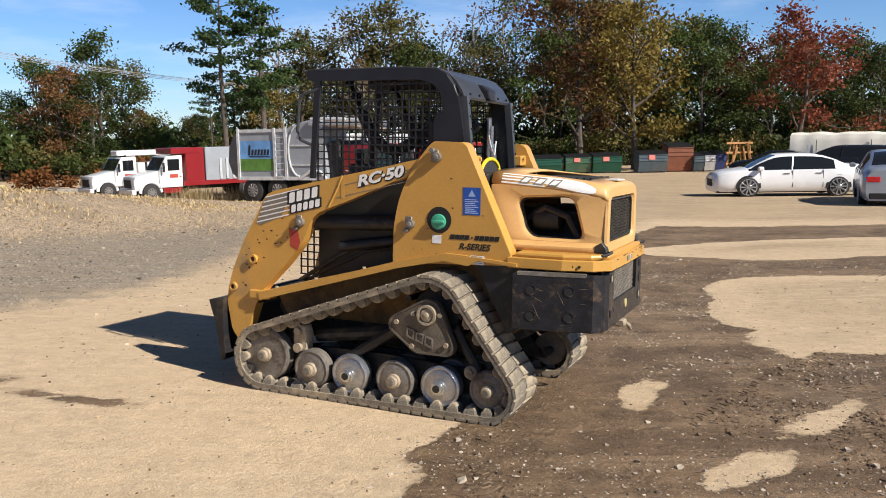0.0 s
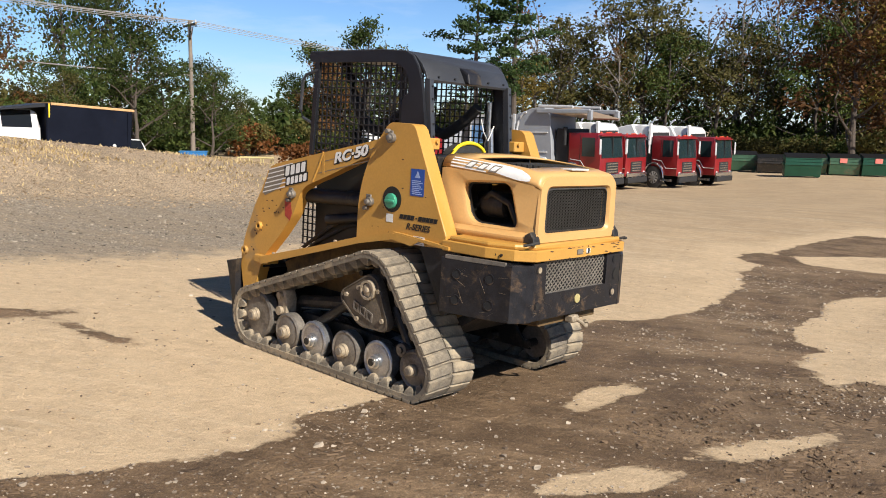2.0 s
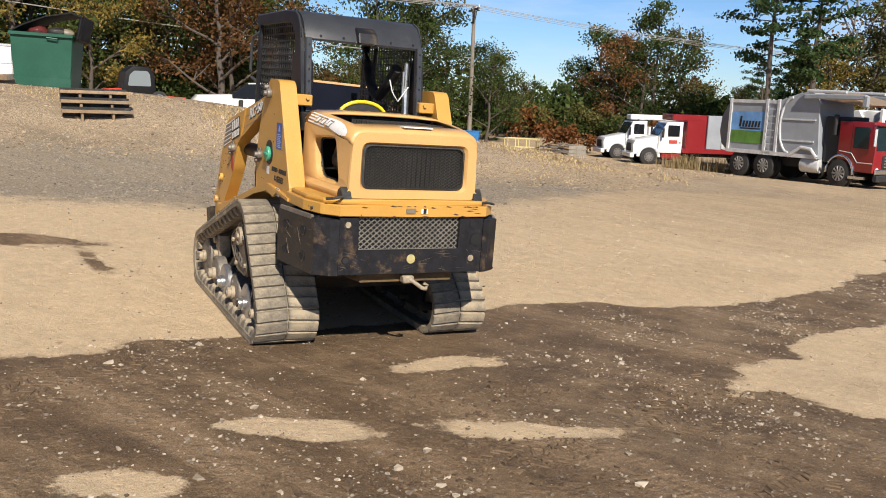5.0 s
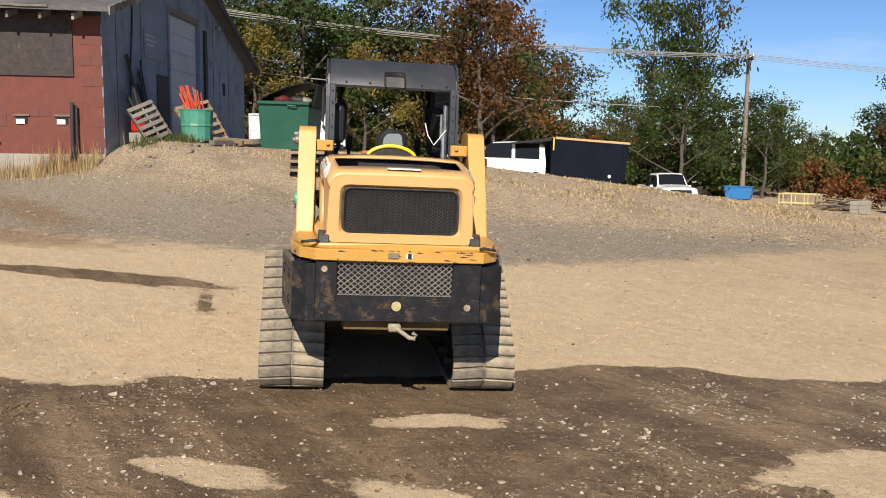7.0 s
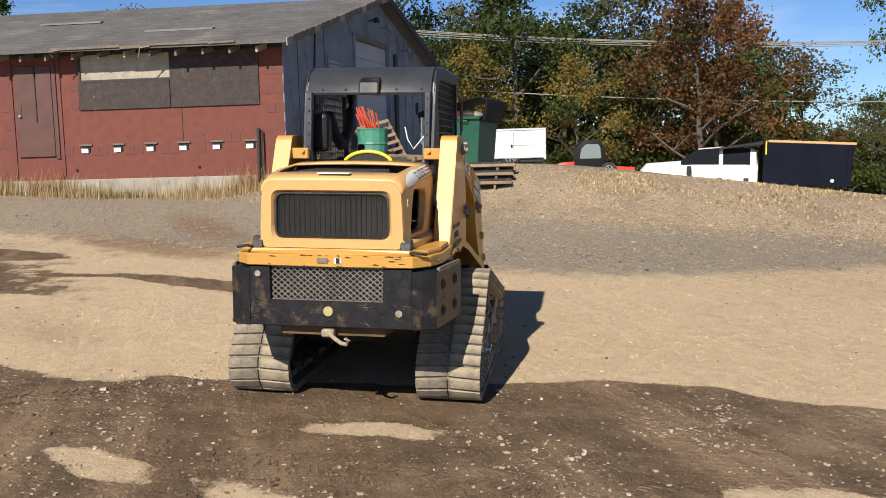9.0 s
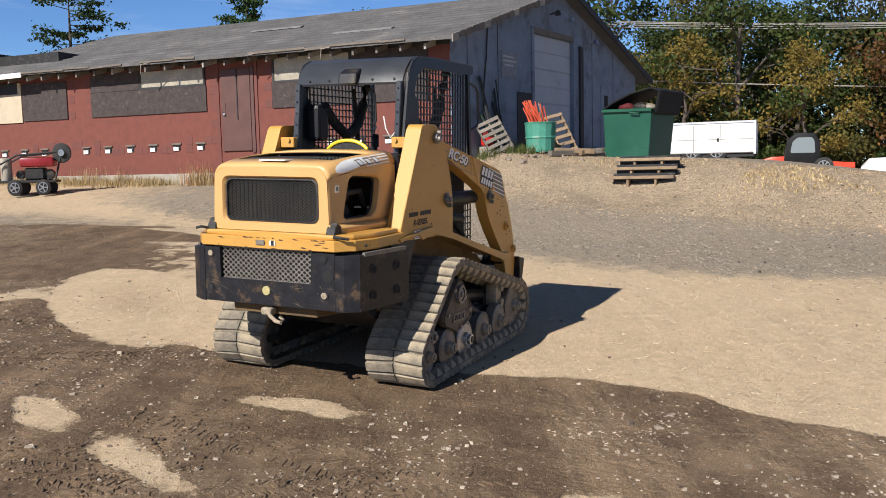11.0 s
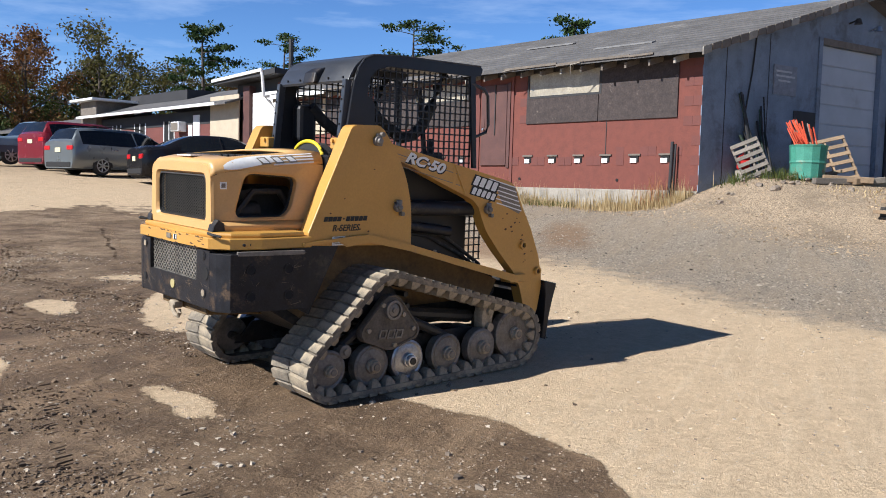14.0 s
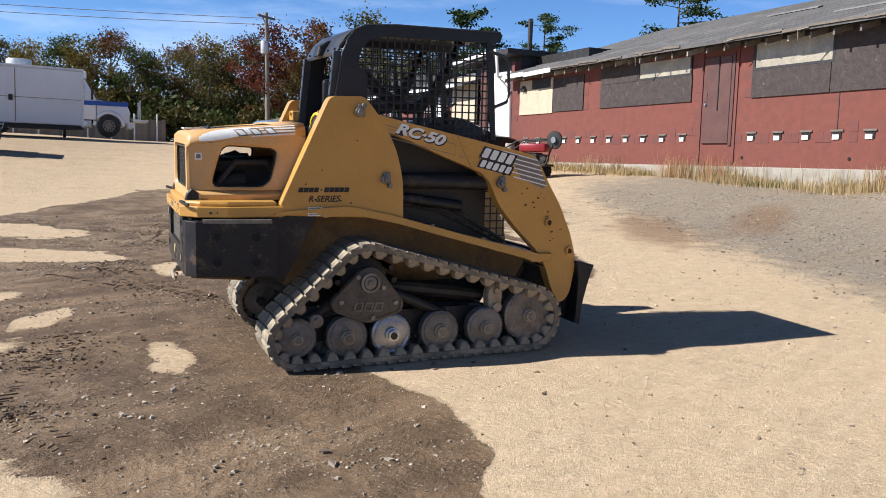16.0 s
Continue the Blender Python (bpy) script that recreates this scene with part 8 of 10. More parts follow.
def front_loader(m, label, body=TRUCKGREY, L=9.6, sign=True, arms=True):
    """Refuse truck with forward cab, curved body, arms; front at +x."""
    t = thing("refuse_truck", label, "truck", m)
    xf = L / 2
    low = 0.0 if arms else 0.55
    cabover(t, xf, TRUCKRED)
    part("chassis_rail", bx(-xf + 0.2, xf - 0.3, -0.45, 0.45, 0.55, 0.85), CHASSIS, t)
    truck_wheels(t, (xf - 1.45, -xf + 2.2, -xf + 0.85), dual=(-xf + 2.2, -xf + 0.85))
    bm = prism(nb(), [(-xf, 0.95), (-xf + 0.15, 3.05 - low), (xf - 4.6, 3.05 - low), (xf - 3.7, 3.35 - low), (xf - 3.0, 3.45 - low), (xf - 2.65, 3.0 - low), (xf - 2.45, 0.95)], -1.2, 1.2, "y", 0.03)
    b = part("body", bm, body, t, "grey refuse body with ribs")
    part("tailgate", prism(nb(), [(-xf - 0.005, 1.0), (-xf - 0.35, 1.25), (-xf - 0.52, 1.75), (-xf - 0.45, 2.35), (-xf - 0.15, 2.85 - low), (-xf + 0.13, 3.0 - low)], -1.1, 1.1, "y", 0.03), mat("tailgate_grey", (0.16, 0.165, 0.175), 0.5, 0.1, 0.2, 1.5), t, "dark grey bulging tailgate")
    part("bulkhead", bx(xf - 2.44, xf - 1.72, -0.95, 0.95, 0.86, 2.55, 0.03), CHASSIS, t, "black bulkhead behind the cab")
    part("air_intake", cyl(nb(), (xf - 1.9, -1.05, 2.25), 0.10, 0.75, "z", 14, bev=0.02), CHASSIS, t)
    bm = prism(nb(), [(xf - 2.6, 3.15), (xf - 0.5, 2.92), (xf - 0.2, 2.98), (xf - 0.9, 3.12), (xf - 2.5, 3.45)], -1.15, 1.15, "y", 0.02)
    if arms:
        part("hopper_hood", bm, mat("tan_hood", (0.26, 0.19, 0.13), 0.8), t, "dusty tan hopper hood")
    else:
        bm.free()
        bm = prism(nb(), [(xf - 3.1, 2.2), (xf - 3.1, 2.78), (xf - 2.6, 2.90), (xf - 2.0, 2.84), (xf - 1.78, 2.65), (xf - 1.72, 2.2)], -1.1, 1.1, "y", 0.06, 2)
        part("hopper_front", bm, TRUCKWHITE, t, "white rounded hopper front", smooth=True)
        part("hopper_post", bx(xf - 1.9, xf - 1.72, -1.2, -1.0, 2.0, 2.95, 0.03), TRUCKWHITE, t)
    for s in (1, -1):
        for x in (-xf + 0.1, xf - 4.7, xf - 5.3):
            part("body_post", bx(x, x + 0.14, s * 1.2, s * 1.27, 0.95, 3.12 - low, 0.01), TRIMWHITE, b)
        part("top_rail", bx(-xf + 0.1, xf - 4.6, s * 1.2, s * 1.25, 2.95 - low, 3.08 - low), TRIMWHITE, b)
        part("lower_rail", bx(-xf + 0.1, xf - 2.5, s * 1.2, s * 1.26, 0.95, 1.10), TRIMWHITE, b)
        for z in (1.55, 2.35):
            part("cross_rib", bx(xf - 4.4, xf - 2.75, s * 1.2, s * 1.24, z, z + 0.06), TRIMWHITE, b)
        bm = tube(nb(), [(xf - 4.5 + 0.55 * (1 - math.sin(a)), s * 1.22, 1.1 + 1.05 - 1.05 * math.cos(a)) for a in [k * math.pi / 10 for k in range(11)]], 0.05)
        part("curved_rib", bm, TRIMWHITE, b)
        for k in range(7):
            part("ladder_rung", bx(xf - 5.15, xf - 4.75, s * 1.28, s * 1.30, 1.1 + 0.27 * k, 1.13 + 0.27 * k), TRIMWHITE, b)
        if arms:
            bm = nb()
            box(bm, xf - 3.3, xf - 0.5, s * 1.24, s * 1.42, 3.16, 3.34, 0.03)
            box(bm, xf - 0.62, xf - 0.4, s * 1.24, s * 1.42, 2.9, 3.3, 0.03)
            part("lift_arm", bm, TRUCKGREY if sign else TRUCKWHITE, t)
            part("lift_ram", rod(nb(), (xf - 3.2, s * 1.33, 3.45), (xf - 1.4, s * 1.33, 3.42), 0.06, 10), TRIMWHITE, t)
        part("hydraulic_pipe", tube(nb(), [(xf - 3.9, s * 1.28, 1.0), (xf - 3.3, s * 1.28, 1.35), (xf - 2.8, s * 1.28, 1.3), (xf - 2.5, s * 1.28, 1.0)], 0.07), TRIMWHITE, t)
        part("fuel_tank", cyl(nb(), (xf - 2.9, s * 0.95, 0.70), 0.28, 0.9, "x", 18, bev=0.03), TRIMWHITE, t, smooth=True)
    if sign:
        for s in (1, -1):
            pn = part("side_panel", bx(-xf + 0.26, xf - 5.32, s * 1.205, s * 1.215, 1.35, 2.60), mat("panel_sky_blue", (0.15, 0.32, 0.62), 0.4, 0, 0.4, 1.2), t, "blue and green picture panel")
            part("panel_grass", bx(-xf + 0.26, xf - 5.32, s * 1.215, s * 1.22, 1.35, 1.85), mat("panel_green", (0.10, 0.22, 0.04), 0.5, 0, 0.4, 2), pn)
            bm = nb()
            for k in range(7):
                x = -xf + 0.70 + 0.17 * k
                hh = 0.42 if k == 0 else 0.24
                prism(bm, [(x, 2.0), (x + 0.11, 2.0), (x + 0.15, 2.0 + hh), (x + 0.05, 2.0 + hh)], s * 1.22, s * 1.226, "y")
            box(bm, -xf + 0.75, -xf + 1.9, s * 1.22, s * 1.226, 1.92, 1.96)
            part("panel_name_bars", bm, BLACKINK, pn)
    return t


TH = -20.0


def front_wheel_pose(x, y, heading, ahead):
    """Pose of a truck whose front axle stands at (x, y), ahead metres from its middle."""
    c, s = math.cos(radians(heading)), math.sin(radians(heading))
    return place(x - ahead * c, y - ahead * s, heading)


TRIM = Matrix.Diagonal((0.78, 0.88, 1, 1))
front_loader(front_wheel_pose(-2.99, 35.35, TH, 2.52) @ Matrix.Diagonal((0.88, 0.88, 1, 1)), "grey refuse truck with red cab and picture panel", L=7.4)
front_loader(front_wheel_pose(-2.3, 38.3, TH, 2.15) @ TRIM, "grey refuse truck with red cab parked in the row", TRUCKWHITE, 7.4, sign=False, arms=False)
front_loader(front_wheel_pose(-0.25, 41.0, TH - 2, 2.15) @ TRIM, "white-bodied refuse truck with red cab", TRUCKWHITE, 7.4, sign=False, arms=False)
front_loader(front_wheel_pose(1.35, 43.5, TH - 2, 2.15) @ TRIM, "white-bodied refuse truck with red cab at the row's end", TRUCKWHITE, 7.4, sign=False, arms=False)


def conventional(m, label, body_kind, paint=TRUCKWHITE, L=7.6):
    """Truck with a long hood; front at +x."""
    t = thing("work_truck", label, "truck", m)
    xf = L / 2
    part("chassis_rail", bx(-xf + 0.1, xf - 0.2, -0.42, 0.42, 0.55, 0.80), CHASSIS, t)
    truck_wheels(t, (xf - 0.95, -xf + 1.3), 0.50, 1.02, (-xf + 1.3,))
    bm = prism(nb(), [(xf - 2.9, 0.75), (xf - 1.5, 0.75), (xf - 1.5, 1.72), (xf - 1.95, 2.55), (xf - 2.9, 2.6)], -1.05, 1.05, "y", 0.06, 2)
    c = part("cab", bm, paint, t, smooth=True)
    bm = prism(nb(), [(xf - 1.5, 0.62), (xf - 0.05, 0.62), (xf, 1.15), (xf - 0.12, 1.42), (xf - 1.5, 1.72)], -0.95, 0.95, "y", 0.10, 2)
    part("hood", bm, paint, t, smooth=True)
    part("windscreen", prism(nb(), [(xf - 1.52, 1.76), (xf - 1.50, 1.76), (xf - 1.90, 2.48), (xf - 1.93, 2.48)], -0.9, 0.9, "y"), GLASS, c)
    for s in (1, -1):
        part("door_window", bx(xf - 2.7, xf - 2.0, s * 1.05, s * 1.062, 1.72, 2.38), GLASS, c)
        part("mirror", bx(xf - 1.72, xf - 1.62, s * 1.2, s * 1.36, 1.65, 2.2, 0.02), CHASSIS, c)
        part("step_tank", bx(xf - 2.8, xf - 1.7, s * 0.75, s * 1.08, 0.42, 0.72, 0.03), TRUCKRED if body_kind == "roll" else CHROME, t)
        part("head_lamp", bx(xf - 0.28, xf - 0.02, s * 0.62, s * 0.93, 1.0, 1.18, 0.04), LAMPWHITE, t)
        pts = [(xf - 0.95 + 0.62 * math.cos(a), s * 1.0, 0.50 + 0.62 * math.sin(a)) for a in [k * math.pi / 10 for k in range(11)]]
        part("fender", tube(nb(), pts, 0.10), paint, t, smooth=True)
        part("door_mark", bx(xf - 2.6, xf - 2.1, s * 1.05, s * 1.056, 1.30, 1.52), REDST, c)
        part("door_handle", bx(xf - 2.80, xf - 2.68, s * 1.05, s * 1.075, 1.35, 1.40), CHASSIS, c)
    part("grille", bx(xf - 0.04, xf + 0.02, -0.52, 0.52, 0.78, 1.25, 0.02), CHASSIS, t)
    part("bumper", bx(xf - 0.1, xf + 0.15, -1.05, 1.05, 0.42, 0.70, 0.04), TRUCKWHITE, t)
    if body_kind == "roll":
        part("compactor", bx(xf - 4.25, xf - 3.1, -1.1, 1.1, 0.95, 2.70, 0.03), TRUCKRED, t, "red compactor frame")
        part("compactor_top", bx(xf - 4.25, xf - 2.2, -1.1, 1.1, 2.66, 3.02, 0.03), TRUCKRED, t)
        part("engine_box", bx(xf - 4.0, xf - 3.2, -1.28, -1.05, 1.1, 1.9, 0.03), TRUCKRED, t)
        part("engine_grille", bx(xf - 3.9, xf - 3.3, -1.30, -1.28, 1.2, 1.8), CHASSIS, t)
        part("exhaust", rod(nb(), (xf - 3.15, -1.1, 1.2), (xf - 3.15, -1.1, 2.7), 0.07, 10), CHROME, t)
        b = part("body", prism(nb(), [(-xf - 0.4, 0.95), (-xf - 0.1, 3.0), (xf - 4.3, 3.0), (xf - 4.3, 1.05)], -1.15, 1.15, "y", 0.03), TRUCKGREY, t, "pale ribbed refuse body")
        part("red_rail", bx(-xf - 0.3, xf - 2.9, -1.18, 1.18, 0.80, 1.06), TRUCKRED, t)
        for s in (1, -1):
            for k in range(7):
                x = -xf + 0.35 + 0.42 * k
                part("body_rib", bx(x, x + 0.16, s * 1.15, s * 1.21, 1.1, 2.35, 0.02), TRIMWHITE, b)
    else:
        part("box_body", bx(-xf, xf - 3.0, -1.1, 1.1, 0.9, 2.2, 0.03), paint, t)
        part("boom_rack", bx(-xf + 1.0, xf - 1.9, -0.5, 0.5, 2.66, 3.0, 0.06), TRUCKWHITE, t, "white boom on the roof rack")
        part("rack_post", bx(xf - 2.5, xf - 2.4, -0.5, 0.5, 2.55, 2.70), CHASSIS, t)
    return t


conventional(front_wheel_pose(-13.9, 39.5, hd(-0.76, -0.65), 2.52) @ Matrix.Scale(0.80, 4), "white cab truck with red compactor and ribbed refuse body", "roll", L=8.2)
conventional(front_wheel_pose(-17.02, 42.20, hd(-0.72, -0.69), 2.1) @ Matrix.Scale(0.78, 4), "white utility truck with a boom on its rack", "boom", L=7.2)


DUMPNAVY = mat("navy_black_paint", (0.006, 0.008, 0.016), 0.5, 0, 0.25, 2, 0.03, 40, (0.010, 0.011, 0.016), 0.2, spec=0.08)


def crew_dump(m):
    """White crew cab pickup chassis with a black dump box; front at +x."""
    t = thing("dump_truck", "white crew cab truck with a black dump body", "truck", m)
    w = 1.0
    st = [(-0.35, 1.47, 1.51, w, w * 0.86, "b", "b"), (-0.30, 1.47, 1.9, w, w * 0.78, "b", "b"), (-0.12, 1.47, 1.98, w, w * 0.78, "g", "b"), (0.75, 1.47, 2.0, w, w * 0.78, "b", "b"), (0.87, 1.47, 2.0, w, w * 0.78, "g", "b"), (1.55, 1.47, 1.95, w, w * 0.78, "g", "g"), (2.1, 1.46, 1.56, w, w * 0.88, "b", "b"),
          (3.25, 1.40, 1.48, w * 0.98, w * 0.9, "b", "b"), (3.45, 1.2, 1.28, w * 0.95, w * 0.85, "b", "b"), (3.5, 0.75, 0.8, w * 0.94, w * 0.8, "b", "b")]
    body, glass = nb(), nb()

    def sect(bmx, row):
        x, zb, zt, wb, wt = row[:5]
        pts = [(wb * 0.95, 0.5), (wb + 0.02, 0.64), (wb + 0.02, 0.95), (wb, zb * 1.06), (wt, zt * 1.08 - 0.04), (wt * 0.86, zt * 1.08), (0, zt * 1.08 + 0.01)]
        return [bmx.verts.new((x, y, z)) for y, z in pts] + [bmx.verts.new((x, -y, z)) for y, z in pts[-2::-1]]
    for a, b in zip(st, st[1:]):
        for bmx, kind in ((body, "b"), (glass, "g")):
            A, B = sect(bmx, a), sect(bmx, b)
            for k in range(len(A) - 1):
                kk = min(k, len(A) - 2 - k)
                want = "b" if kk < 3 else a[5] if kk == 3 else a[6]
                if want == kind:
                    bmx.faces.new((A[k], B[k], B[k + 1], A[k + 1]))
    for bmx in (body, glass):
        bmesh.ops.remove_doubles(bmx, verts=bmx.verts[:], dist=0.002)
        bmesh.ops.delete(bmx, geom=[v for v in bmx.verts if not v.link_faces], context="VERTS")
    part("cab", body, TRUCKWHITE, t, smooth=True)
    part("window_glass", glass, GLASS, t, smooth=True)
    for s in (1, -1):
        for x in (0.0, 0.85):
            part("door_handle_plate", bx(x - 0.08, x + 0.08, s * 1.01, s * 1.035, 0.98, 1.12), CHASSIS, t)
        part("mirror", bx(1.75, 1.9, s * 1.05, s * 1.28, 1.20, 1.52, 0.03), CHASSIS, t)
        part("orange_stripe", prism(nb(), [(1.0, 0.92), (1.9, 0.92), (1.9, 1.02), (1.0, 0.98)], s * 1.022, s * 1.028, "y"), ORANGE, t)
        part("teal_stripe", prism(nb(), [(1.0, 0.86), (1.9, 0.80), (1.9, 0.90), (1.0, 0.90)], s * 1.022, s * 1.028, "y"), TEAL, t)
        bm = tube(nb(), [(2.75 + 0.58 * math.cos(a), s * 1.0, 0.44 + 0.58 * math.sin(a)) for a in [k * math.pi / 10 for k in range(11)]], 0.09)
        part("fender", bm, BLACKPAINT, t, smooth=True)
    truck_wheels(t, (2.75, -1.9), 0.42, 0.98, (-1.9,))
    part("chassis_rail", bx(-3.3, 3.2, -0.4, 0.4, 0.55, 0.75), CHASSIS, t)
    b = part("dump_box", prism(nb(), [(-3.15, 0.85), (-3.22, 2.22), (-0.5, 2.34), (-0.5, 0.85)], -1.15, 1.15, "y", 0.03), DUMPNAVY, t, "blue-black steel dump box")
    part("top_board", bx(-3.18, -0.55, -1.17, 1.17, 2.28, 2.36, 0.01), mat("pale_side_board", (0.55, 0.33, 0.15), 0.7), b, "pale timber side board", m=pose(0, 0, 0.0, 0, -2.3, 0) @ pose(0, 0, 0.035))
    part("cab_shield", prism(nb(), [(-0.5, 2.34), (0.9, 2.12), (0.9, 2.06), (-0.5, 2.22)], -1.1, 1.1, "y", 0.01), BLACKPAINT, b)
    part("strap", bx(-0.60, -0.56, -1.19, -1.16, 1.9, 2.34), SAFEYEL, b)
    part("strap", bx(-0.60, -0.56, 1.16, 1.19, 1.9, 2.34), SAFEYEL, b)
    for s in (1, -1):
        part("box_rib", bx(-3.14, -3.04, s * 1.15, s * 1.19, 0.95, 2.15), DUMPNAVY, b)
        part("box_rail", bx(-3.15, -0.5, s * 1.15, s * 1.19, 0.86, 0.96), DUMPNAVY, b)
        part("marker_lamp", cyl(nb(), (-2.6, s * 1.17, 1.05), 0.06, 0.03, "y", 12), LAMPWHITE, b)
    return t


crew_dump(place(-19.7, 22.2, -122.5) @ pose(0, 0, 0.0, 0, -1.6, 0))


def blue_service_truck(m):
    """Older white truck with blue band, front at +x."""
    t = conventional(m, "white service truck with a blue band and large wheels", "boom", car_paint("service_white", (0.72, 0.74, 0.77), 0.4), 7.0)
    for s in (1, -1):
        part("blue_band", bx(0.62, 3.4, s * 1.068, s * 1.075, 1.42, 1.62), BLUE, t)
    part("beacon", cyl(nb(), (1.0, 0, 2.70), 0.12, 0.14, "z", 14), LAMPRED, t)
    part("front_rack", bx(3.6, 4.3, -1.0, 1.0, 0.75, 0.85, 0.01), TRIMWHITE, t)
    for y in (-0.9, 0.9):
        part("rack_upright", bx(3.9, 3.95, y - 0.03, y + 0.03, 0.85, 1.75), TRIMWHITE, t)
    return t


blue_service_truck(front_wheel_pose(-13.58, -27.0, hd(-0.91, 0.41), 2.4) @ Matrix.Scale(0.93, 4))


def box_trailer(m, label, paint, L=6.0, w=2.2, z0=0.55, h=2.2):
    t = thing("box_trailer", label, "trailer", m)
    b = part("box", bx(-L / 2, L / 2, -w / 2, w / 2, z0, z0 + h, 0.03), paint, t)
    for s in (1, -1):
        part("side_seam", bx(-L / 2 + 0.02, L / 2 - 0.02, s * w / 2, s * (w / 2 + 0.01), z0 + h * 0.46, z0 + h * 0.47), GREYSTRIPE, b)
        part("door_edge", bx(L * 0.16, L * 0.165, s * w / 2, s * (w / 2 + 0.012), z0 + 0.05, z0 + h - 0.05), GREYSTRIPE, b)
        part("door_edge", bx(-L * 0.10, -L * 0.095, s * w / 2, s * (w / 2 + 0.012), z0 + 0.05, z0 + h - 0.05), GREYSTRIPE, b)
        part("door_lock", bx(L * 0.13, L * 0.15, s * w / 2, s * (w / 2 + 0.04), z0 + h * 0.4, z0 + h * 0.5), CHASSIS, b)
        for e in (1, -1):
            part("corner_post", bx(e * (L / 2 - 0.06), e * (L / 2 + 0.02), s * (w / 2 - 0.06), s * (w / 2 + 0.02), z0 - 0.05, z0 + h), TRIMWHITE, b)
        wheel_part(t, -0.4, s * (w / 2 - 0.15), 0.36, 0.22)
        wheel_part(t, 0.45, s * (w / 2 - 0.15), 0.36, 0.22)
    part("roof_edge", bx(-L / 2 - 0.02, L / 2 + 0.02, -w / 2 - 0.02, w / 2 + 0.02, z0 + h, z0 + h + 0.07), TRIMWHITE, b)
    part("frame", bx(-L / 2, L / 2, -w / 2 + 0.1, w / 2 - 0.1, z0 - 0.14, z0), CHASSIS, t)
    part("stand", bx(L / 2 - 0.5, L / 2 - 0.42, -0.05, 0.05, 0, z0 - 0.1), CHASSIS, t)
    return t


box_trailer(place(-6.58, -22.0, hd(-0.97, 0.24)), "white box trailer with rust-stained roof edge", car_paint("trailer_white", (0.62, 0.65, 0.70), 0.5), 6.4, 2.2, 0.42, 1.90)
part("roof_tank", cyl(nb(), (0, 0, 0.25), 0.75, 0.5, "z", 20, bev=0.08), TRIMWHITE, smooth=True, m=pose(-7.88, -21.8, gz(-6.58, -22.0) + 2.40) @ Matrix.Scale(0.55, 4))
tagged(bpy.data.objects["roof_tank"], "round metal tank on the trailer roof", "tank")
box_trailer(place(-25.5, 15.4, hd(0.37, 0.93)), "small white enclosed trailer on the upper yard", WHITEP, 3.5, 1.6, 0.28, 1.05)


def olive_truck(m):
    t = thing("loader_tractor", "olive yellow machine with a large tyre", "tractor", m)
    part("hood", bx(-1.6, 1.2, -0.9, 0.9, 0.8, 1.75, 0.12, seg=2), mat("olive_paint", (0.24, 0.21, 0.045), 0.5), t, smooth=True)
    part("frame", bx(-1.7, 1.3, -0.6, 0.6, 0.5, 0.82, 0.03), CHASSIS, t)
    for s in (1, -1):
        wheel_part(t, 0.75, s * 1.0, 0.62, 0.36, mat("olive_rim", (0.24, 0.21, 0.045), 0.5))
        wheel_part(t, -1.1, s * 1.0, 0.62, 0.36, mat("olive_rim_rear", (0.24, 0.21, 0.045), 0.5))
    part("lamp", cyl(nb(), (1.2, 0.5, 1.5), 0.1, 0.06, "x", 14), LAMPWHITE, t)


olive_truck(place(-3.1, -13.3, hd(-0.85, 0.50)) @ Matrix.Scale(0.72, 4))


def compact_tractor(m):
    t = thing("compact_tractor", "orange compact tractor with a black soft cab", "tractor", m)
    orange = mat("tractor_orange", (0.60, 0.055, 0.02), 0.4)
    part("body", prism(nb(), [(-1.9, 0.30), (2.2, 0.30), (2.2, 0.58), (0.9, 0.62), (0.7, 0.72), (-0.8, 0.72), (-1.9, 0.55)], -0.65, 0.65, "y", 0.05), orange, t)
    part("hood", prism(nb(), [(-2.1, 0.5), (-0.7, 0.5), (-0.7, 0.92), (-1.3, 0.90), (-2.0, 0.70)], -0.5, 0.5, "y", 0.08, 2), orange, t, smooth=True)
    c = part("cab", prism(nb(), [(-0.80, 0.55), (0.80, 0.55), (0.74, 1.6), (0.5, 1.95), (-0.25, 1.98), (-0.6, 1.7)], -0.72, 0.72, "y", 0.10, 2), LIDM, t, "black cab with rounded roof", smooth=True)
    for s in (1, -1):
        part("cab_window", prism(nb(), rounded([(-0.5, 1.05), (0.55, 1.05), (0.5, 1.6), (0.4, 1.75), (-0.2, 1.75), (-0.42, 1.55)], 0.08), s * 0.72, s * 0.735, "y"), glass_mat("pale_cab_glass", (0.20, 0.23, 0.24), 0.15), c)
        for x, r in ((-1.4, 0.34), (0.9, 0.42)):
            wheel_part(t, x, s * 0.72, r, 0.26)


compact_tractor(Matrix.Translation((0, 0, -0.22)) @ place(-21.8, 17.4, hd(0.33, 0.94)) @ Matrix.Scale(0.70, 4))


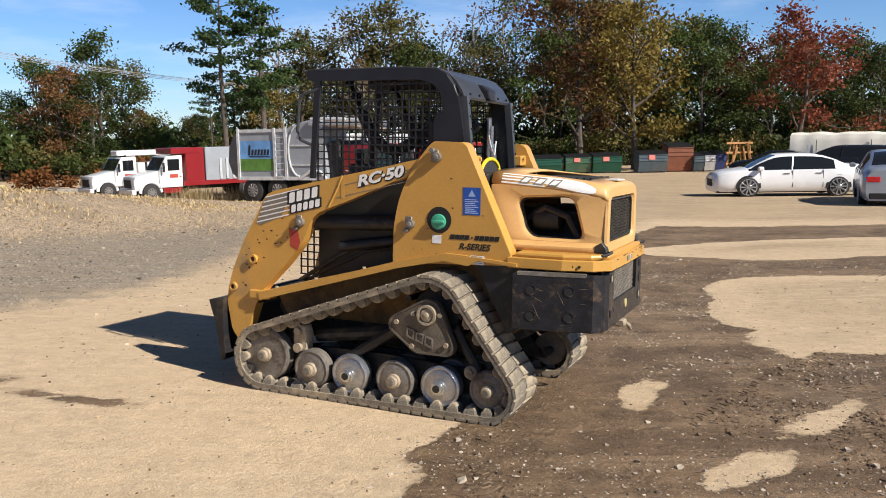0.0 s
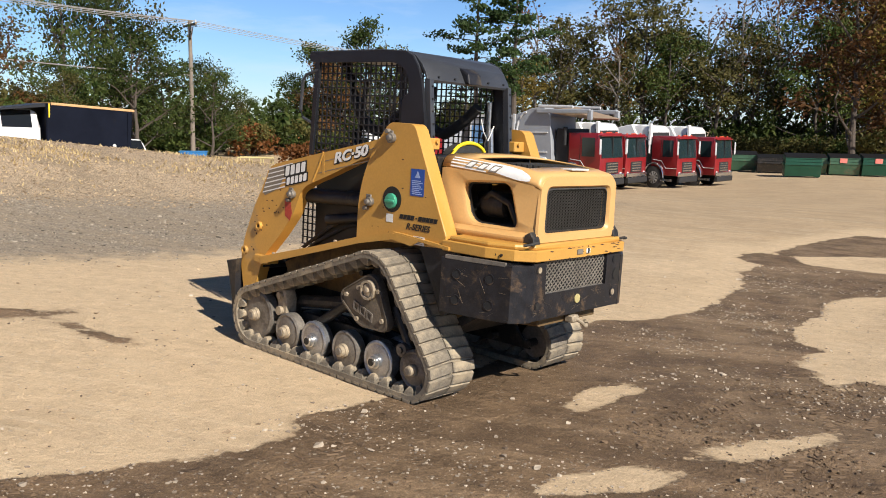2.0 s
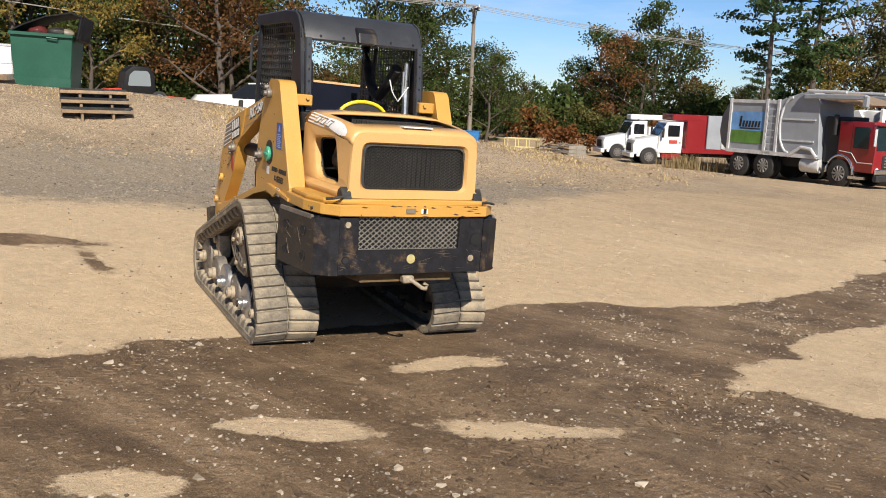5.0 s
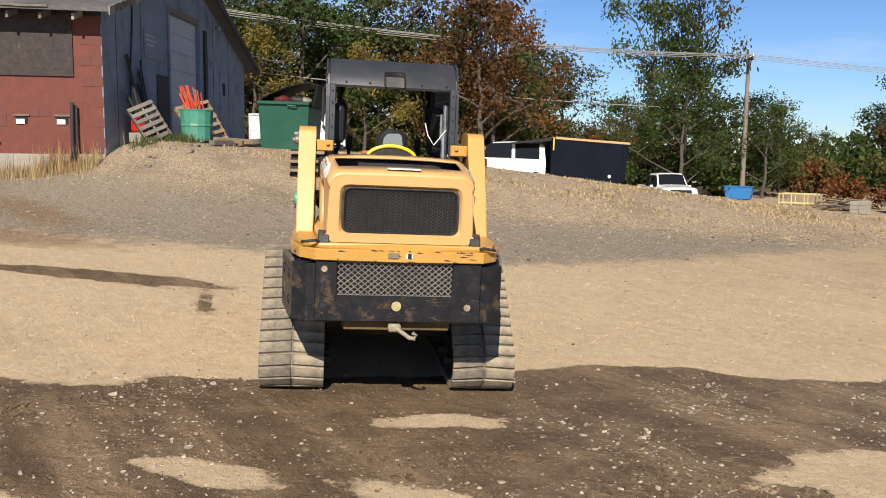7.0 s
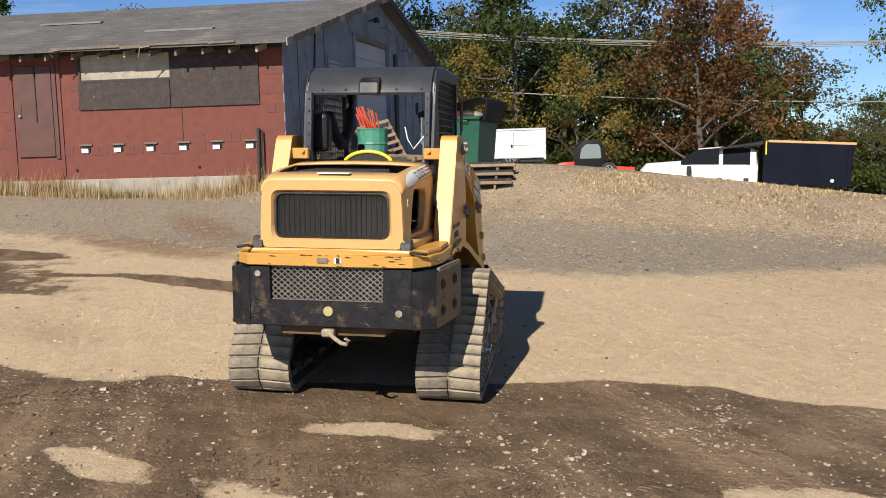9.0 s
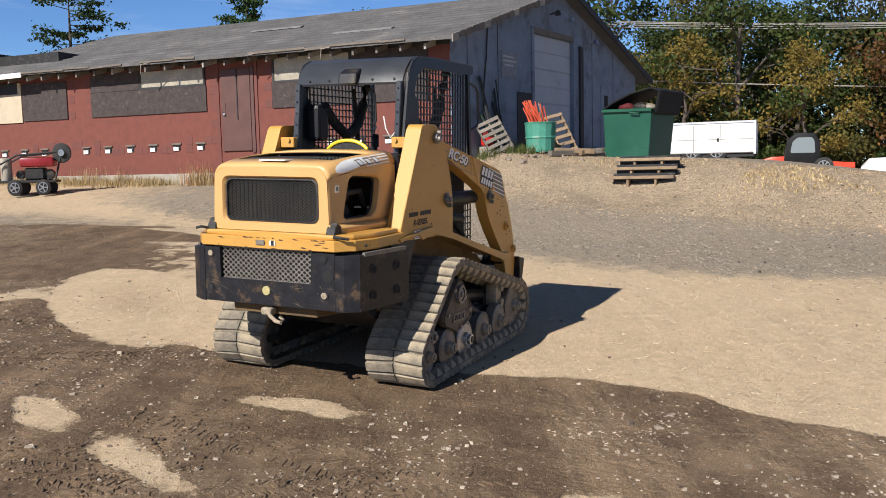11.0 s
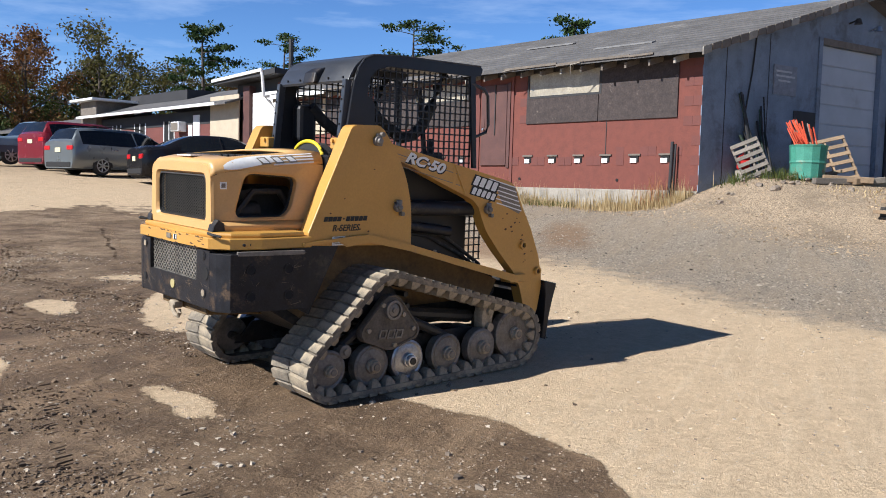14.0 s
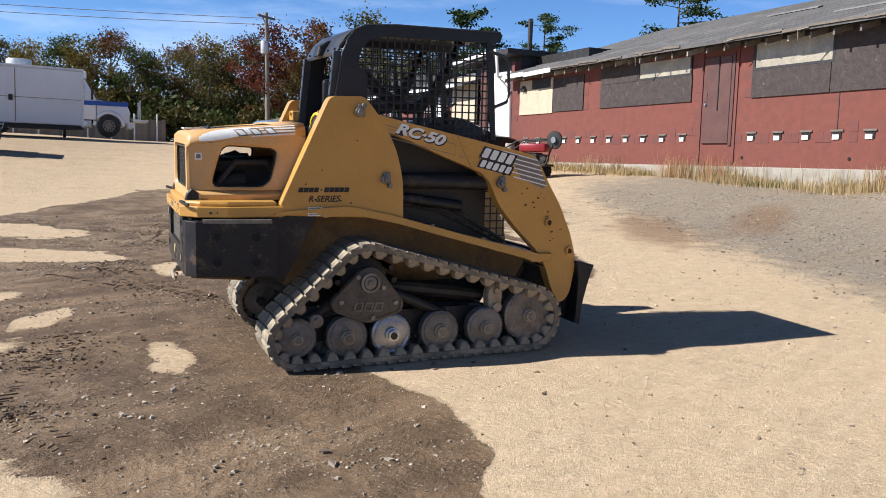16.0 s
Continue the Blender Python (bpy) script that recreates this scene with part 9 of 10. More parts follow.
def engine_cart(m):
    """Red engine-driven machine on small wheels with a hose reel."""
    t = thing("pressure_washer", "red engine-driven washer on pneumatic wheels with a hose reel", "machine", m)
    part("deck", bx(-0.75, 0.65, -0.32, 0.32, 0.30, 0.36, 0.01), CHASSIS, t)
    bm = tube(nb(), [(-0.9, -0.3, 0.35), (-0.8, -0.3, 0.7), (-0.3, -0.3, 0.95), (0.7, -0.3, 1.02)], 0.022)
    part("frame_tube", bm, CHASSIS, t)
    bm = tube(nb(), [(-0.9, 0.3, 0.35), (-0.8, 0.3, 0.7), (-0.3, 0.3, 0.95), (0.7, 0.3, 1.02)], 0.022)
    part("frame_tube", bm, CHASSIS, t)
    part("tank", bx(-0.25, 0.60, -0.28, 0.28, 0.68, 0.90, 0.05, seg=2), mat("dark_red_tank", (0.24, 0.015, 0.02), 0.35), t, "dark red fuel tank", smooth=True)
    bm = nb()
    box(bm, -0.15, 0.35, -0.22, 0.22, 0.36, 0.66, 0.04)
    cyl(bm, (0.45, 0, 0.5), 0.12, 0.3, "y", 14)
    cyl(bm, (-0.3, 0.1, 0.5), 0.10, 0.3, "y", 14)
    part("engine", bm, GREASE, t)
    part("water_bottle", cyl(nb(), (-0.62, -0.1, 0.62), 0.14, 0.55, "z", 18, bev=0.03), CONCRETE, t, smooth=True)
    r = part("hose_reel", cyl(nb(), (0.78, 0, 1.0), 0.24, 0.10, "y", 24, bev=0.02), RUBBER_DK, t, "black hose reel", smooth=True)
    part("reel_hub", cyl(nb(), (0.78, 0, 1.0), 0.08, 0.22, "y", 12), STEEL, r)
    part("reel_post", rod(nb(), (0.62, -0.2, 0.36), (0.76, 0, 1.0), 0.025), CHASSIS, t)
    for x in (-0.35, 0.35):
        for s in (1, -1):
            wheel_part(t, x, s * 0.40, 0.19, 0.12, RIM, 5)


engine_cart(place(-13.95, -3.75, hd(-0.25, 0.97)) @ Matrix.Diagonal((0.86, 0.95, 0.98, 1)))


def tarp_load():
    """Long load under a white tarpaulin."""
    m = place(24.0, 44.0, hd(0.86, -0.5)) @ Matrix.Diagonal((1, 1, 0.82, 1))
    t = thing("covered_trailer", "long load under a creased white tarpaulin", "trailer", m)
    bm = nb()
    nx = 60
    prof = [(-1.2, 0.0), (-1.22, 0.8), (-1.2, 2.2), (-1.0, 2.62), (-0.4, 2.75), (0.4, 2.75), (1.0, 2.62), (1.2, 2.2), (1.22, 0.8), (1.2, 0.0)]
    R = []
    for i in range(nx + 1):
        x = -5.5 + 11.0 * i / nx
        sag = 0.06 * abs(math.sin(x * 1.45)) + 0.03 * math.sin(x * 5.1)
        R.append([bm.verts.new((x, y * (1 + 0.012 * math.sin(x * 7 + z * 3)), 0.15 + z - (sag if z > 2 else 0))) for y, z in prof])
    for A, B in zip(R, R[1:]):
        for k in range(len(prof) - 1):
            bm.faces.new((A[k], B[k], B[k + 1], A[k + 1]))
    bm.faces.new(R[0])
    bm.faces.new(R[-1][::-1])
    part("tarpaulin", bm, mat("white_tarp", (0.74, 0.70, 0.60), 0.6, 0, 0.08, 1.5, 0.1), t, smooth=True)
    for k in range(4):
        part("strap", bx(-4.2 + 2.6 * k, -4.16 + 2.6 * k, -1.26, -1.24, 0.2, 2.4), GREYSTRIPE, t)
    part("trailer_deck", bx(-5.6, 5.6, -1.1, 1.1, 0.0, 0.16), CHASSIS, t)


tarp_load()

# dumpsters along the edge of the wood
BIN_GREY = mat("bin_blue_grey", (0.07, 0.10, 0.12), 0.5, 0, 0.25, 2, 0.1, 40, (0.12, 0.10, 0.08), 0.3)
BIN_RUST = mat("bin_rust", (0.20, 0.07, 0.035), 0.7, 0, 0.25, 2, 0.1)
BIN_BLUE = mat("bin_blue", (0.03, 0.05, 0.16), 0.5, 0, 0.2, 2, 0.1)
BIN_OLIVE = mat("bin_olive", (0.05, 0.12, 0.07), 0.5, 0, 0.25, 2, 0.1, 40, (0.16, 0.12, 0.08), 0.3)
for bxx, byy, bw, bh, bmat, sg in ((3.2, 58.2, 1.8, 1.25, BIN_OLIVE, False), (4.9, 57.2, 1.7, 1.1, GREASE, False), (6.3, 52.5, 1.9, 1.3, GREEN, False), (7.2, 57.2, 1.7, 1.2, BIN_OLIVE, False), (9.0, 57.0, 1.7, 1.25, BIN_OLIVE, True), (10.9, 56.9, 1.9, 1.3, GREEN, True),
                                 (13.8, 56.4, 1.9, 1.4, BIN_GREY, True), (15.8, 57.2, 1.7, 1.9, BIN_RUST, False), (17.0, 57.0, 0.7, 1.2, BIN_GREY, False), (17.75, 57.0, 0.75, 1.25, TRIMWHITE, False), (18.5, 57.0, 0.8, 1.3, BIN_BLUE, False)):
    nm = {"bin_olive": "dull green", "dumpster_green": "green", "bin_blue_grey": "blue-grey", "bin_rust": "rusty red", "bin_blue": "dark blue", "bare_trim": "pale grey", "greasy_black": "black"}[bmat.name]
    dumpster(place(bxx, byy, 2.0), f"{nm} steel dumpster at the edge of the wood", bmat, LIDM, bw, 1.2, bh, False, "dumpsters along the wood", sg)


def timber_frame(m):
    t = thing("timber_frame", "tall crate of loose orange-brown timber", "timber frame", m)
    w = mat("orange_timber", (0.42, 0.22, 0.08), 0.8, 0, 0.3, 4, 0.2)
    rng = random.Random(3)
    for k in range(9):
        x = rng.uniform(-0.9, 0.9)
        part("board", rod(nb(), (x, rng.uniform(-0.4, 0.4), 0), (x * 0.5 + rng.uniform(-0.3, 0.3), rng.uniform(-0.3, 0.3), rng.uniform(1.4, 2.3)), 0.06, 4), w, t)
    for z in (0.5, 1.2, 1.8):
        part("cross_board", bx(-0.9, 0.9, -0.06, 0.06, z, z + 0.12), w, t)


timber_frame(place(19.0, 54.5, 10))


# yard clutter by the trucks
def clutter():
    t = thing("open_bin", "bright blue steel skip beside the bank", "skip", place(-28.6, 44.8, 30) @ Matrix.Scale(0.62, 4))
    part("tub", prism(nb(), [(-1.1, 0.1), (1.1, 0.1), (1.3, 1.3), (-1.3, 1.3)], -0.7, 0.7, "y", 0.02), mat("bright_blue", (0.03, 0.17, 0.42), 0.45), t)
    part("rim", bx(-1.35, 1.35, -0.75, 0.75, 1.25, 1.32), mat("bright_blue_rim", (0.03, 0.17, 0.42), 0.45), t)
    t = thing("steel_frame", "pale yellow tubular frame lying on the ground", "frame", place(-23.4, 43.2, 20) @ Matrix.Scale(0.72, 4))
    ym = mat("pale_yellow_steel", (0.55, 0.47, 0.22), 0.6)
    for y in (-0.5, 0.5):
        for z in (0.15, 0.85):
            part("long_tube", rod(nb(), (-1.3, y, z), (1.3, y, z), 0.05, 8), ym, t)
        for x in (-1.3, -0.4, 0.5, 1.3):
            part("upright", rod(nb(), (x, y, 0.0), (x, y, 0.9), 0.045, 8), ym, t)
    rng = random.Random(21)
    t = thing("scrap_pile", "pile of broken pallets and scrap boards", "scrap pile", place(-18.9, 40.2, 15) @ Matrix.Scale(0.62, 4))
    for k in range(26):
        p = Vector((rng.uniform(-1.3, 1.3), rng.uniform(-0.6, 0.6), 0.06 + 0.035 * k))
        a = rng.uniform(-0.5, 0.5)
        part("scrap_board", rod(nb(), p - Vector((0.9 * math.cos(a), 0.9 * math.sin(a), rng.uniform(-0.1, 0.1))), p + Vector((0.9 * math.cos(a), 0.9 * math.sin(a), rng.uniform(-0.1, 0.1))), 0.06, 4), GREYWOOD if k % 3 else WOOD, t)
    t = thing("block_stack", "stack of pale concrete blocks", "block stack", place(-17.2, 38.9, 10) @ Matrix.Scale(0.8, 4))
    for k in range(6):
        part("block", bx(-0.5 + 0.5 * (k % 2), -0.02 + 0.5 * (k % 2), -0.25, 0.25, 0.02 + 0.24 * (k // 2), 0.25 + 0.24 * (k // 2), 0.01), CONCRETE, t)


clutter()


# poles and wires
def utility_pole(m, h, label, transformer=False):
    t = thing("utility_pole", label, "utility pole", m)
    pm = mat("pole_wood", (0.22, 0.185, 0.15), 0.9, 0, 0.25, 3, 0.3)
    part("shaft", cyl(nb(), (0, 0, h / 2 - 0.2), 0.16, h + 0.4, "z", 14, r2=0.11), pm, t, smooth=True)
    part("crossarm", bx(-1.25, 1.25, -0.06, 0.06, h - 0.35, h - 0.22, 0.01), pm, t)
    for s in (1, -1):
        part("brace", rod(nb(), (s * 0.7, 0, h - 0.3), (0, 0.1, h - 0.9), 0.03, 6), pm, t)
        for x in (0.45, 1.15):
            part("insulator", cyl(nb(), (s * x, 0, h - 0.14), 0.05, 0.16, "z", 10, r2=0.03), TRIMWHITE, t)
    if transformer:
        part("transformer", cyl(nb(), (0.35, 0, h - 2.2), 0.24, 0.8, "z", 16, bev=0.03), TRIMWHITE, t, smooth=True)
    return t


POLE_A = Vector((-30.0, 46.8, -1.4))
utility_pole(pose(POLE_A.x, POLE_A.y, POLE_A.z, 0, 0, -38), 8.75, "weathered wooden utility pole with crossarm")
utility_pole(pose(-29.0, -37.0, gz(-29, -37), 0, 3, 30), 8.3, "wooden utility pole with a grey transformer", True)


def wire(name, pts, r, sag):
    bm = nb()
    out = []
    for a, b in zip(pts, pts[1:]):
        a, b = Vector(a), Vector(b)
        for k in range(13):
            u = k / 12
            out.append(a.lerp(b, u) - Vector((0, 0, sag * 4 * u * (1 - u))))
    return tagged(part(name, tube(bm, out, r, 5), WIRE), "thin grey power wire strung overhead", "wire", "overhead wires")


WIRE = mat("wire_grey", (0.30, 0.28, 0.25), 0.6, 0, 0.1, 3, 0)
for dx, dz in ((-1.1, 0.0), (-0.4, 0.02), (0.5, 0.0), (1.1, -0.02)):
    ct = math.cos(radians(-38))
    s0 = math.sin(radians(-38))
    top = Vector((POLE_A.x + dx * ct, POLE_A.y + dx * s0, POLE_A.z + 8.65 + dz))
    wire("overhead_wire", [top, (-37 + dx * 0.7, 14 + dx * 0.3, 8.1 + dz), (-62, -18, 8.3)], 0.022, 0.5)
    wire("overhead_wire", [top, (-10 + dx, 88, 6.0 + dz)], 0.016, 0.7)
wire("overhead_wire", [(POLE_A.x, POLE_A.y, POLE_A.z + 5.4), (-37, 14, 5.4), (-62, -18, 5.6)], 0.03, 0.4)
wire("overhead_wire", [(-29.0, -37.0, gz(-29, -37) + 8.0), (10, -62, 10.5)], 0.02, 0.5)
wire("overhead_wire", [(-29.0, -37.0, gz(-29, -37) + 7.6), (10, -62, 10.0)], 0.02, 0.5)


def board_fence():
    """Weathered fence across the far yard, each board a part."""
    a, b = Vector((-13.0, -40.5, 0)), Vector((-22.0, -37.3, 0))
    f = thing("board_fence", "grey weathered board fence before the wood", "fence")
    n = 46
    for k in range(n):
        p = a.lerp(b, k / n)
        z = gz(p.x, p.y)
        part("fence_board", bx(-0.1, 0.1, -0.02, 0.02, 0, 1.45 + 0.03 * math.sin(k * 1.7)), GREYWOOD, f, m=pose(p.x, p.y, z - 0.05, 0, 0, hd(b.x - a.x, b.y - a.y)))
    for k in range(8):
        p = a.lerp(b, k / 7.5)
        part("fence_post", cyl(nb(), (0, 0, 0.85), 0.05, 1.9, "z", 10), TRIMWHITE, f, m=pose(p.x, p.y + 0.1, gz(p.x, p.y) - 0.05))


board_fence()


# ---- trees ----
BARK = mat("bark", (0.085, 0.068, 0.055), 0.95, 0, 0.35, 5, 0.5)
BARKG = mat("grey_bark", (0.21, 0.185, 0.16), 0.95, 0, 0.3, 5, 0.4)
LEAF = {
    "green": leaf_mat("leaf_green", (0.032, 0.057, 0.012), (0.078, 0.096, 0.024)),
    "olive": leaf_mat("leaf_olive", (0.057, 0.060, 0.017), (0.124, 0.105, 0.031)),
    "brown": leaf_mat("leaf_brown", (0.096, 0.048, 0.018), (0.175, 0.084, 0.029)),
    "red": leaf_mat("leaf_red", (0.120, 0.029, 0.017), (0.184, 0.059, 0.026)),
    "gold": leaf_mat("leaf_gold", (0.129, 0.096, 0.020), (0.202, 0.147, 0.032)),
    "pine": leaf_mat("needle_green", (0.020, 0.041, 0.012), (0.046, 0.072, 0.022)),
    "orange": leaf_mat("leaf_orange", (0.138, 0.055, 0.018), (0.221, 0.092, 0.028)),
}


def leaf_mesh(name, centres, radii, per, size, rng, flat=1.0):
    """Many small four-cornered leaves scattered round cluster centres, as one mesh."""
    C = np.repeat(np.array(centres), per, 0)
    R = np.repeat(np.array(radii), per)[:, None]
    n = len(C)
    off = rng.normal(0, 0.48, (n, 3)) * R
    off[:, 2] *= flat
    P = C + off
    a = rng.normal(0, 1, (n, 3))
    a /= np.linalg.norm(a, axis=1)[:, None]
    b = np.cross(a, rng.normal(0, 1, (n, 3)))
    b /= np.linalg.norm(b, axis=1)[:, None]
    s = size * rng.uniform(0.55, 1.3, (n, 1))
    v = np.stack([P - a * s, P + b * s * 0.55, P + a * s, P - b * s * 0.55], 1).reshape(-1, 3)
    me = bpy.data.meshes.new(name)
    me.vertices.add(4 * n)
    me.vertices.foreach_set("co", v.ravel())
    me.loops.add(4 * n)
    me.loops.foreach_set("vertex_index", np.arange(4 * n))
    me.polygons.add(n)
    me.polygons.foreach_set("loop_start", np.arange(0, 4 * n, 4))
    me.update(calc_edges=True)
    return me


def limb(bm, p, d, length, r, depth, rng, tips, bend=0.25, spread=0.75, seg=6):
    """Recursive limb of tapering rings; collects the tips."""
    pts = [p]
    q, dd = p.copy(), d.normalized()
    steps = 4
    for k in range(steps):
        dd = (dd + Vector(rng.normal(0, bend * 0.4, 3)) + Vector((0, 0, 0.06))).normalized()
        q = q + dd * (length / steps)
        pts.append(q.copy())
    rings = []
    for i, c in enumerate(pts):
        t = (pts[min(i + 1, steps)] - pts[max(i - 1, 0)]).normalized()
        up = Vector((1, 0, 0)) if abs(t.z) > 0.8 else Vector((0, 0, 1))
        s = t.cross(up).normalized()
        u = s.cross(t)
        rr = r * (1 - 0.5 * i / steps)
        rings.append([bm.verts.new(c + rr * (math.cos(k * 6.28318 / seg) * s + math.sin(k * 6.28318 / seg) * u)) for k in range(seg)])
    for A, B in zip(rings, rings[1:]):
        for k in range(seg):
            bm.faces.new((A[k], A[(k + 1) % seg], B[(k + 1) % seg], B[k]))
    if depth == 0:
        tips.append(pts[-1])
        tips.append(pts[-2])
        return
    n = 3 if depth > 1 else 3
    for k in range(n):
        i = steps if k == 0 else int(rng.integers(2, steps + 1))
        a = rng.uniform(0, 6.28)
        side = Vector((math.cos(a), math.sin(a), rng.uniform(-0.1, 0.5)))
        limb(bm, pts[i], dd * (1 - spread) + side * spread, length * rng.uniform(0.55, 0.8), r * 0.5, depth - 1, rng, tips, bend, spread, max(4, seg - 1))


def leafy_tree(seed, leaves, label, h=10.0, low=0.16, per=80, size=0.128, rad=1.15, wide=0.62, bark=BARK, name="tree", limbs=8, fill=1.0):
    """Broadleaf tree of height h: trunk, limbs, crown of small leaves."""
    rng = np.random.default_rng(seed)
    t = thing(name, label, "tree")
    bm = nb()
    tips = []
    p = Vector((0, 0, -0.3))
    trunk = [p]
    for k in range(7):
        p = p + Vector((rng.normal(0, 0.12), rng.normal(0, 0.12), h * 0.80 / 7))
        trunk.append(p)
    seg = 9
    rings = []
    for i, c in enumerate(trunk):
        r = 0.19 * (1.25 if i == 0 else 1 - 0.11 * i)
        rings.append([bm.verts.new(c + Vector((r * math.cos(k * 6.28318 / seg), r * math.sin(k * 6.28318 / seg), 0))) for k in range(seg)])
    for A, B in zip(rings, rings[1:]):
        for k in range(seg):
            bm.faces.new((A[k], A[(k + 1) % seg], B[(k + 1) % seg], B[k]))
    for k in range(limbs):
        u = low + (0.98 - low) * (k + 0.5) / limbs
        i = min(6, int(u * 7))
        c = trunk[i].lerp(trunk[i + 1], u * 7 - i)
        a = k * 2.4 + rng.uniform(-0.5, 0.5)
        prof = math.sin(math.pi * min(1, 0.25 + 0.75 * u)) ** 0.6
        L = h * wide * 0.36 * (0.55 + 0.75 * prof) * rng.uniform(0.75, 1.2)
        limb(bm, c, Vector((math.cos(a), math.sin(a), 0.35 + 0.7 * u)), L, 0.075, 1, rng, tips)
    limb(bm, trunk[-1], Vector((0, 0, 1)), h * 0.16, 0.07, 1, rng, tips)
    part("trunk", bm, bark, t, smooth=True)
    cs = [tuple(q) for q in tips]
    rs = [rad * rng.uniform(0.6, 1.15) for _ in cs]
    keep = [k for k in range(len(cs)) if rng.random() < fill]
    me = leaf_mesh("crown", [cs[k] for k in keep], [rs[k] for k in keep], per, size, rng, 0.72)
    me.materials.append(leaves)
    c = new("crown", me)
    c.parent = t
    return t


def pine_tree(seed, label, h=11.0, sparse=0.5, name="pine_tree"):
    rng = np.random.default_rng(seed)
    t = thing(name, label, "tree")
    bm = nb()
    rod(bm, (0, 0, -0.3), (0.15, 0.1, h * 0.55), 0.17, 9, 0.12)
    rod(bm, (0.15, 0.1, h * 0.55), (0.05, 0.05, h), 0.12, 8, 0.03)
    cs, rs = [], []
    n = 26
    for k in range(n):
        u = 0.38 + 0.62 * (k / n)
        a = rng.uniform(0, 6.28)
        L = (0.9 + 2.3 * math.sin(math.pi * (u - 0.3) / 0.75)) * rng.uniform(0.5, 1.1) * h / 11
        p = Vector((0.1, 0.08, h * u))
        q = p + Vector((math.cos(a) * L, math.sin(a) * L, rng.uniform(-0.1, 0.45)))
        rod(bm, p, q, 0.035, 5, 0.012)
        if rng.random() > 0.12:
            for w in (1.0, 0.75, 0.5):
                if rng.random() < 0.85:
                    c = p.lerp(q, w)
                    cs.append((c.x, c.y, c.z + 0.08))
                    rs.append(rng.uniform(0.42, 0.75))
    cs += [(0.05, 0.05, h - 0.1), (0.0, 0.1, h - 0.6)]
    rs += [0.45, 0.6]
    part("trunk", bm, BARK, t, smooth=True)
    me = leaf_mesh("crown", cs, rs, 60, 0.125, rng, 0.42)
    me.materials.append(LEAF["pine"])
    c = new("crown", me)
    c.parent = t
    return t


def shrub(seed, leaves, label, h=2.0):
    rng = np.random.default_rng(seed)
    t = thing("bush", label, "bush")
    bm = nb()
    tips = []
    for k in range(5):
        a = rng.uniform(0, 6.28)
        limb(bm, Vector((0.3 * math.cos(a), 0.3 * math.sin(a), -0.1)), Vector((math.cos(a) * 0.8, math.sin(a) * 0.8, 1.0)), h * 0.55, 0.03, 1, rng, tips, seg=4)
    part("woody_base", bm, BARK, t)
    me = leaf_mesh("foliage", [tuple(q) for q in tips], [0.50 * h / 2] * len(tips), 42, 0.105, rng, 0.8)
    me.materials.append(leaves)
    c = new("foliage", me)
    c.parent = t
    return t


FAR = pose(0, -400, -40)
KINDS = {
    "green": leafy_tree(1, LEAF["green"], "tall dark green oak at the edge of the wood"),
    "green2": leafy_tree(2, LEAF["green"], "dense green broadleaf tree in the wood", low=0.10, wide=0.7),
    "olive": leafy_tree(3, LEAF["olive"], "olive green oak turning in autumn"),
    "olive2": leafy_tree(4, LEAF["olive"], "tall olive tree with gaps in its crown", low=0.28, fill=0.75, per=58),
    "brown": leafy_tree(5, LEAF["brown"], "brown autumn oak with a dense crown", low=0.12),
    "red": leafy_tree(6, LEAF["red"], "rust red autumn tree", low=0.2),
    "gold": leafy_tree(7, LEAF["gold"], "yellow-green autumn tree hung with creepers", low=0.08, wide=0.55),
    "bare": leafy_tree(8, LEAF["brown"], "half bare tree with grey limbs", low=0.3, per=12, fill=0.5, bark=BARKG),
    "pine": pine_tree(9, "tall ragged pitch pine"),
    "pine2": pine_tree(10, "slender pitch pine with clumped needles", 9.5),
    "bush": shrub(11, LEAF["green"], "dark green bush under the trees"),
    "bush2": shrub(12, LEAF["olive"], "olive bush at the edge of the wood"),
    "bush3": shrub(13, LEAF["orange"], "orange-red autumn bush with thin leaves", 1.6),
}
SIZE = {"pine": 11.0, "pine2": 9.5, "bush": 2.0, "bush2": 2.0, "bush3": 1.6}
used = set()
trng = random.Random(77)


def tree(kind, x, y, h, z=None, slim=1.0):
    s = h / SIZE.get(kind, 10.0)
    m = pose(x, y, (gz(x, y) if z is None else z) - 0.05, 0, 0, trng.uniform(0, 360)) @ Matrix.Diagonal((s * slim * trng.uniform(0.9, 1.15), s * slim * trng.uniform(0.9, 1.15), s, 1))
    if kind not in used:
        used.add(kind)
        KINDS[kind].matrix_basis = m
        return KINDS[kind]
    o = KINDS[kind].scale
    return copy_thing(KINDS[kind], m @ Matrix.Diagonal((1 / o.x, 1 / o.y, 1 / o.z, 1)))


# the wood that rings the yard: bearing clockwise from +y, distance and height of its edge as seen from the middle
AZ = (-166, -150, -135, -124, -110, -95, -84, -74, -66, -58, -53, -50.0, -46.5, -43, -37, -34.5, -31, -27, -23, -21.5, -16.5, -15, -8, 0, 6, 12, 18, 24, 30)
RAD = (62, 62, 58, 66, 62, 62, 50, 44, 44, 44, 46, 52, 50, 44, 50, 60, 64, 62, 62, 66, 66, 66, 68, 68, 68, 66, 66, 66, 66)
TALL = (8.6, 8.2, 7.4, 7.5, 8.0, 7.8, 9.6, 11.2, 11.6, 10.8, 10.4, 5.0, 5.5, 9.2, 6.8, 4.8, 6.0, 10.5, 10.8, 5.2, 5.6, 12.5, 13.8, 14.8, 15.4, 15.0, 12.6, 11.0, 10.4)
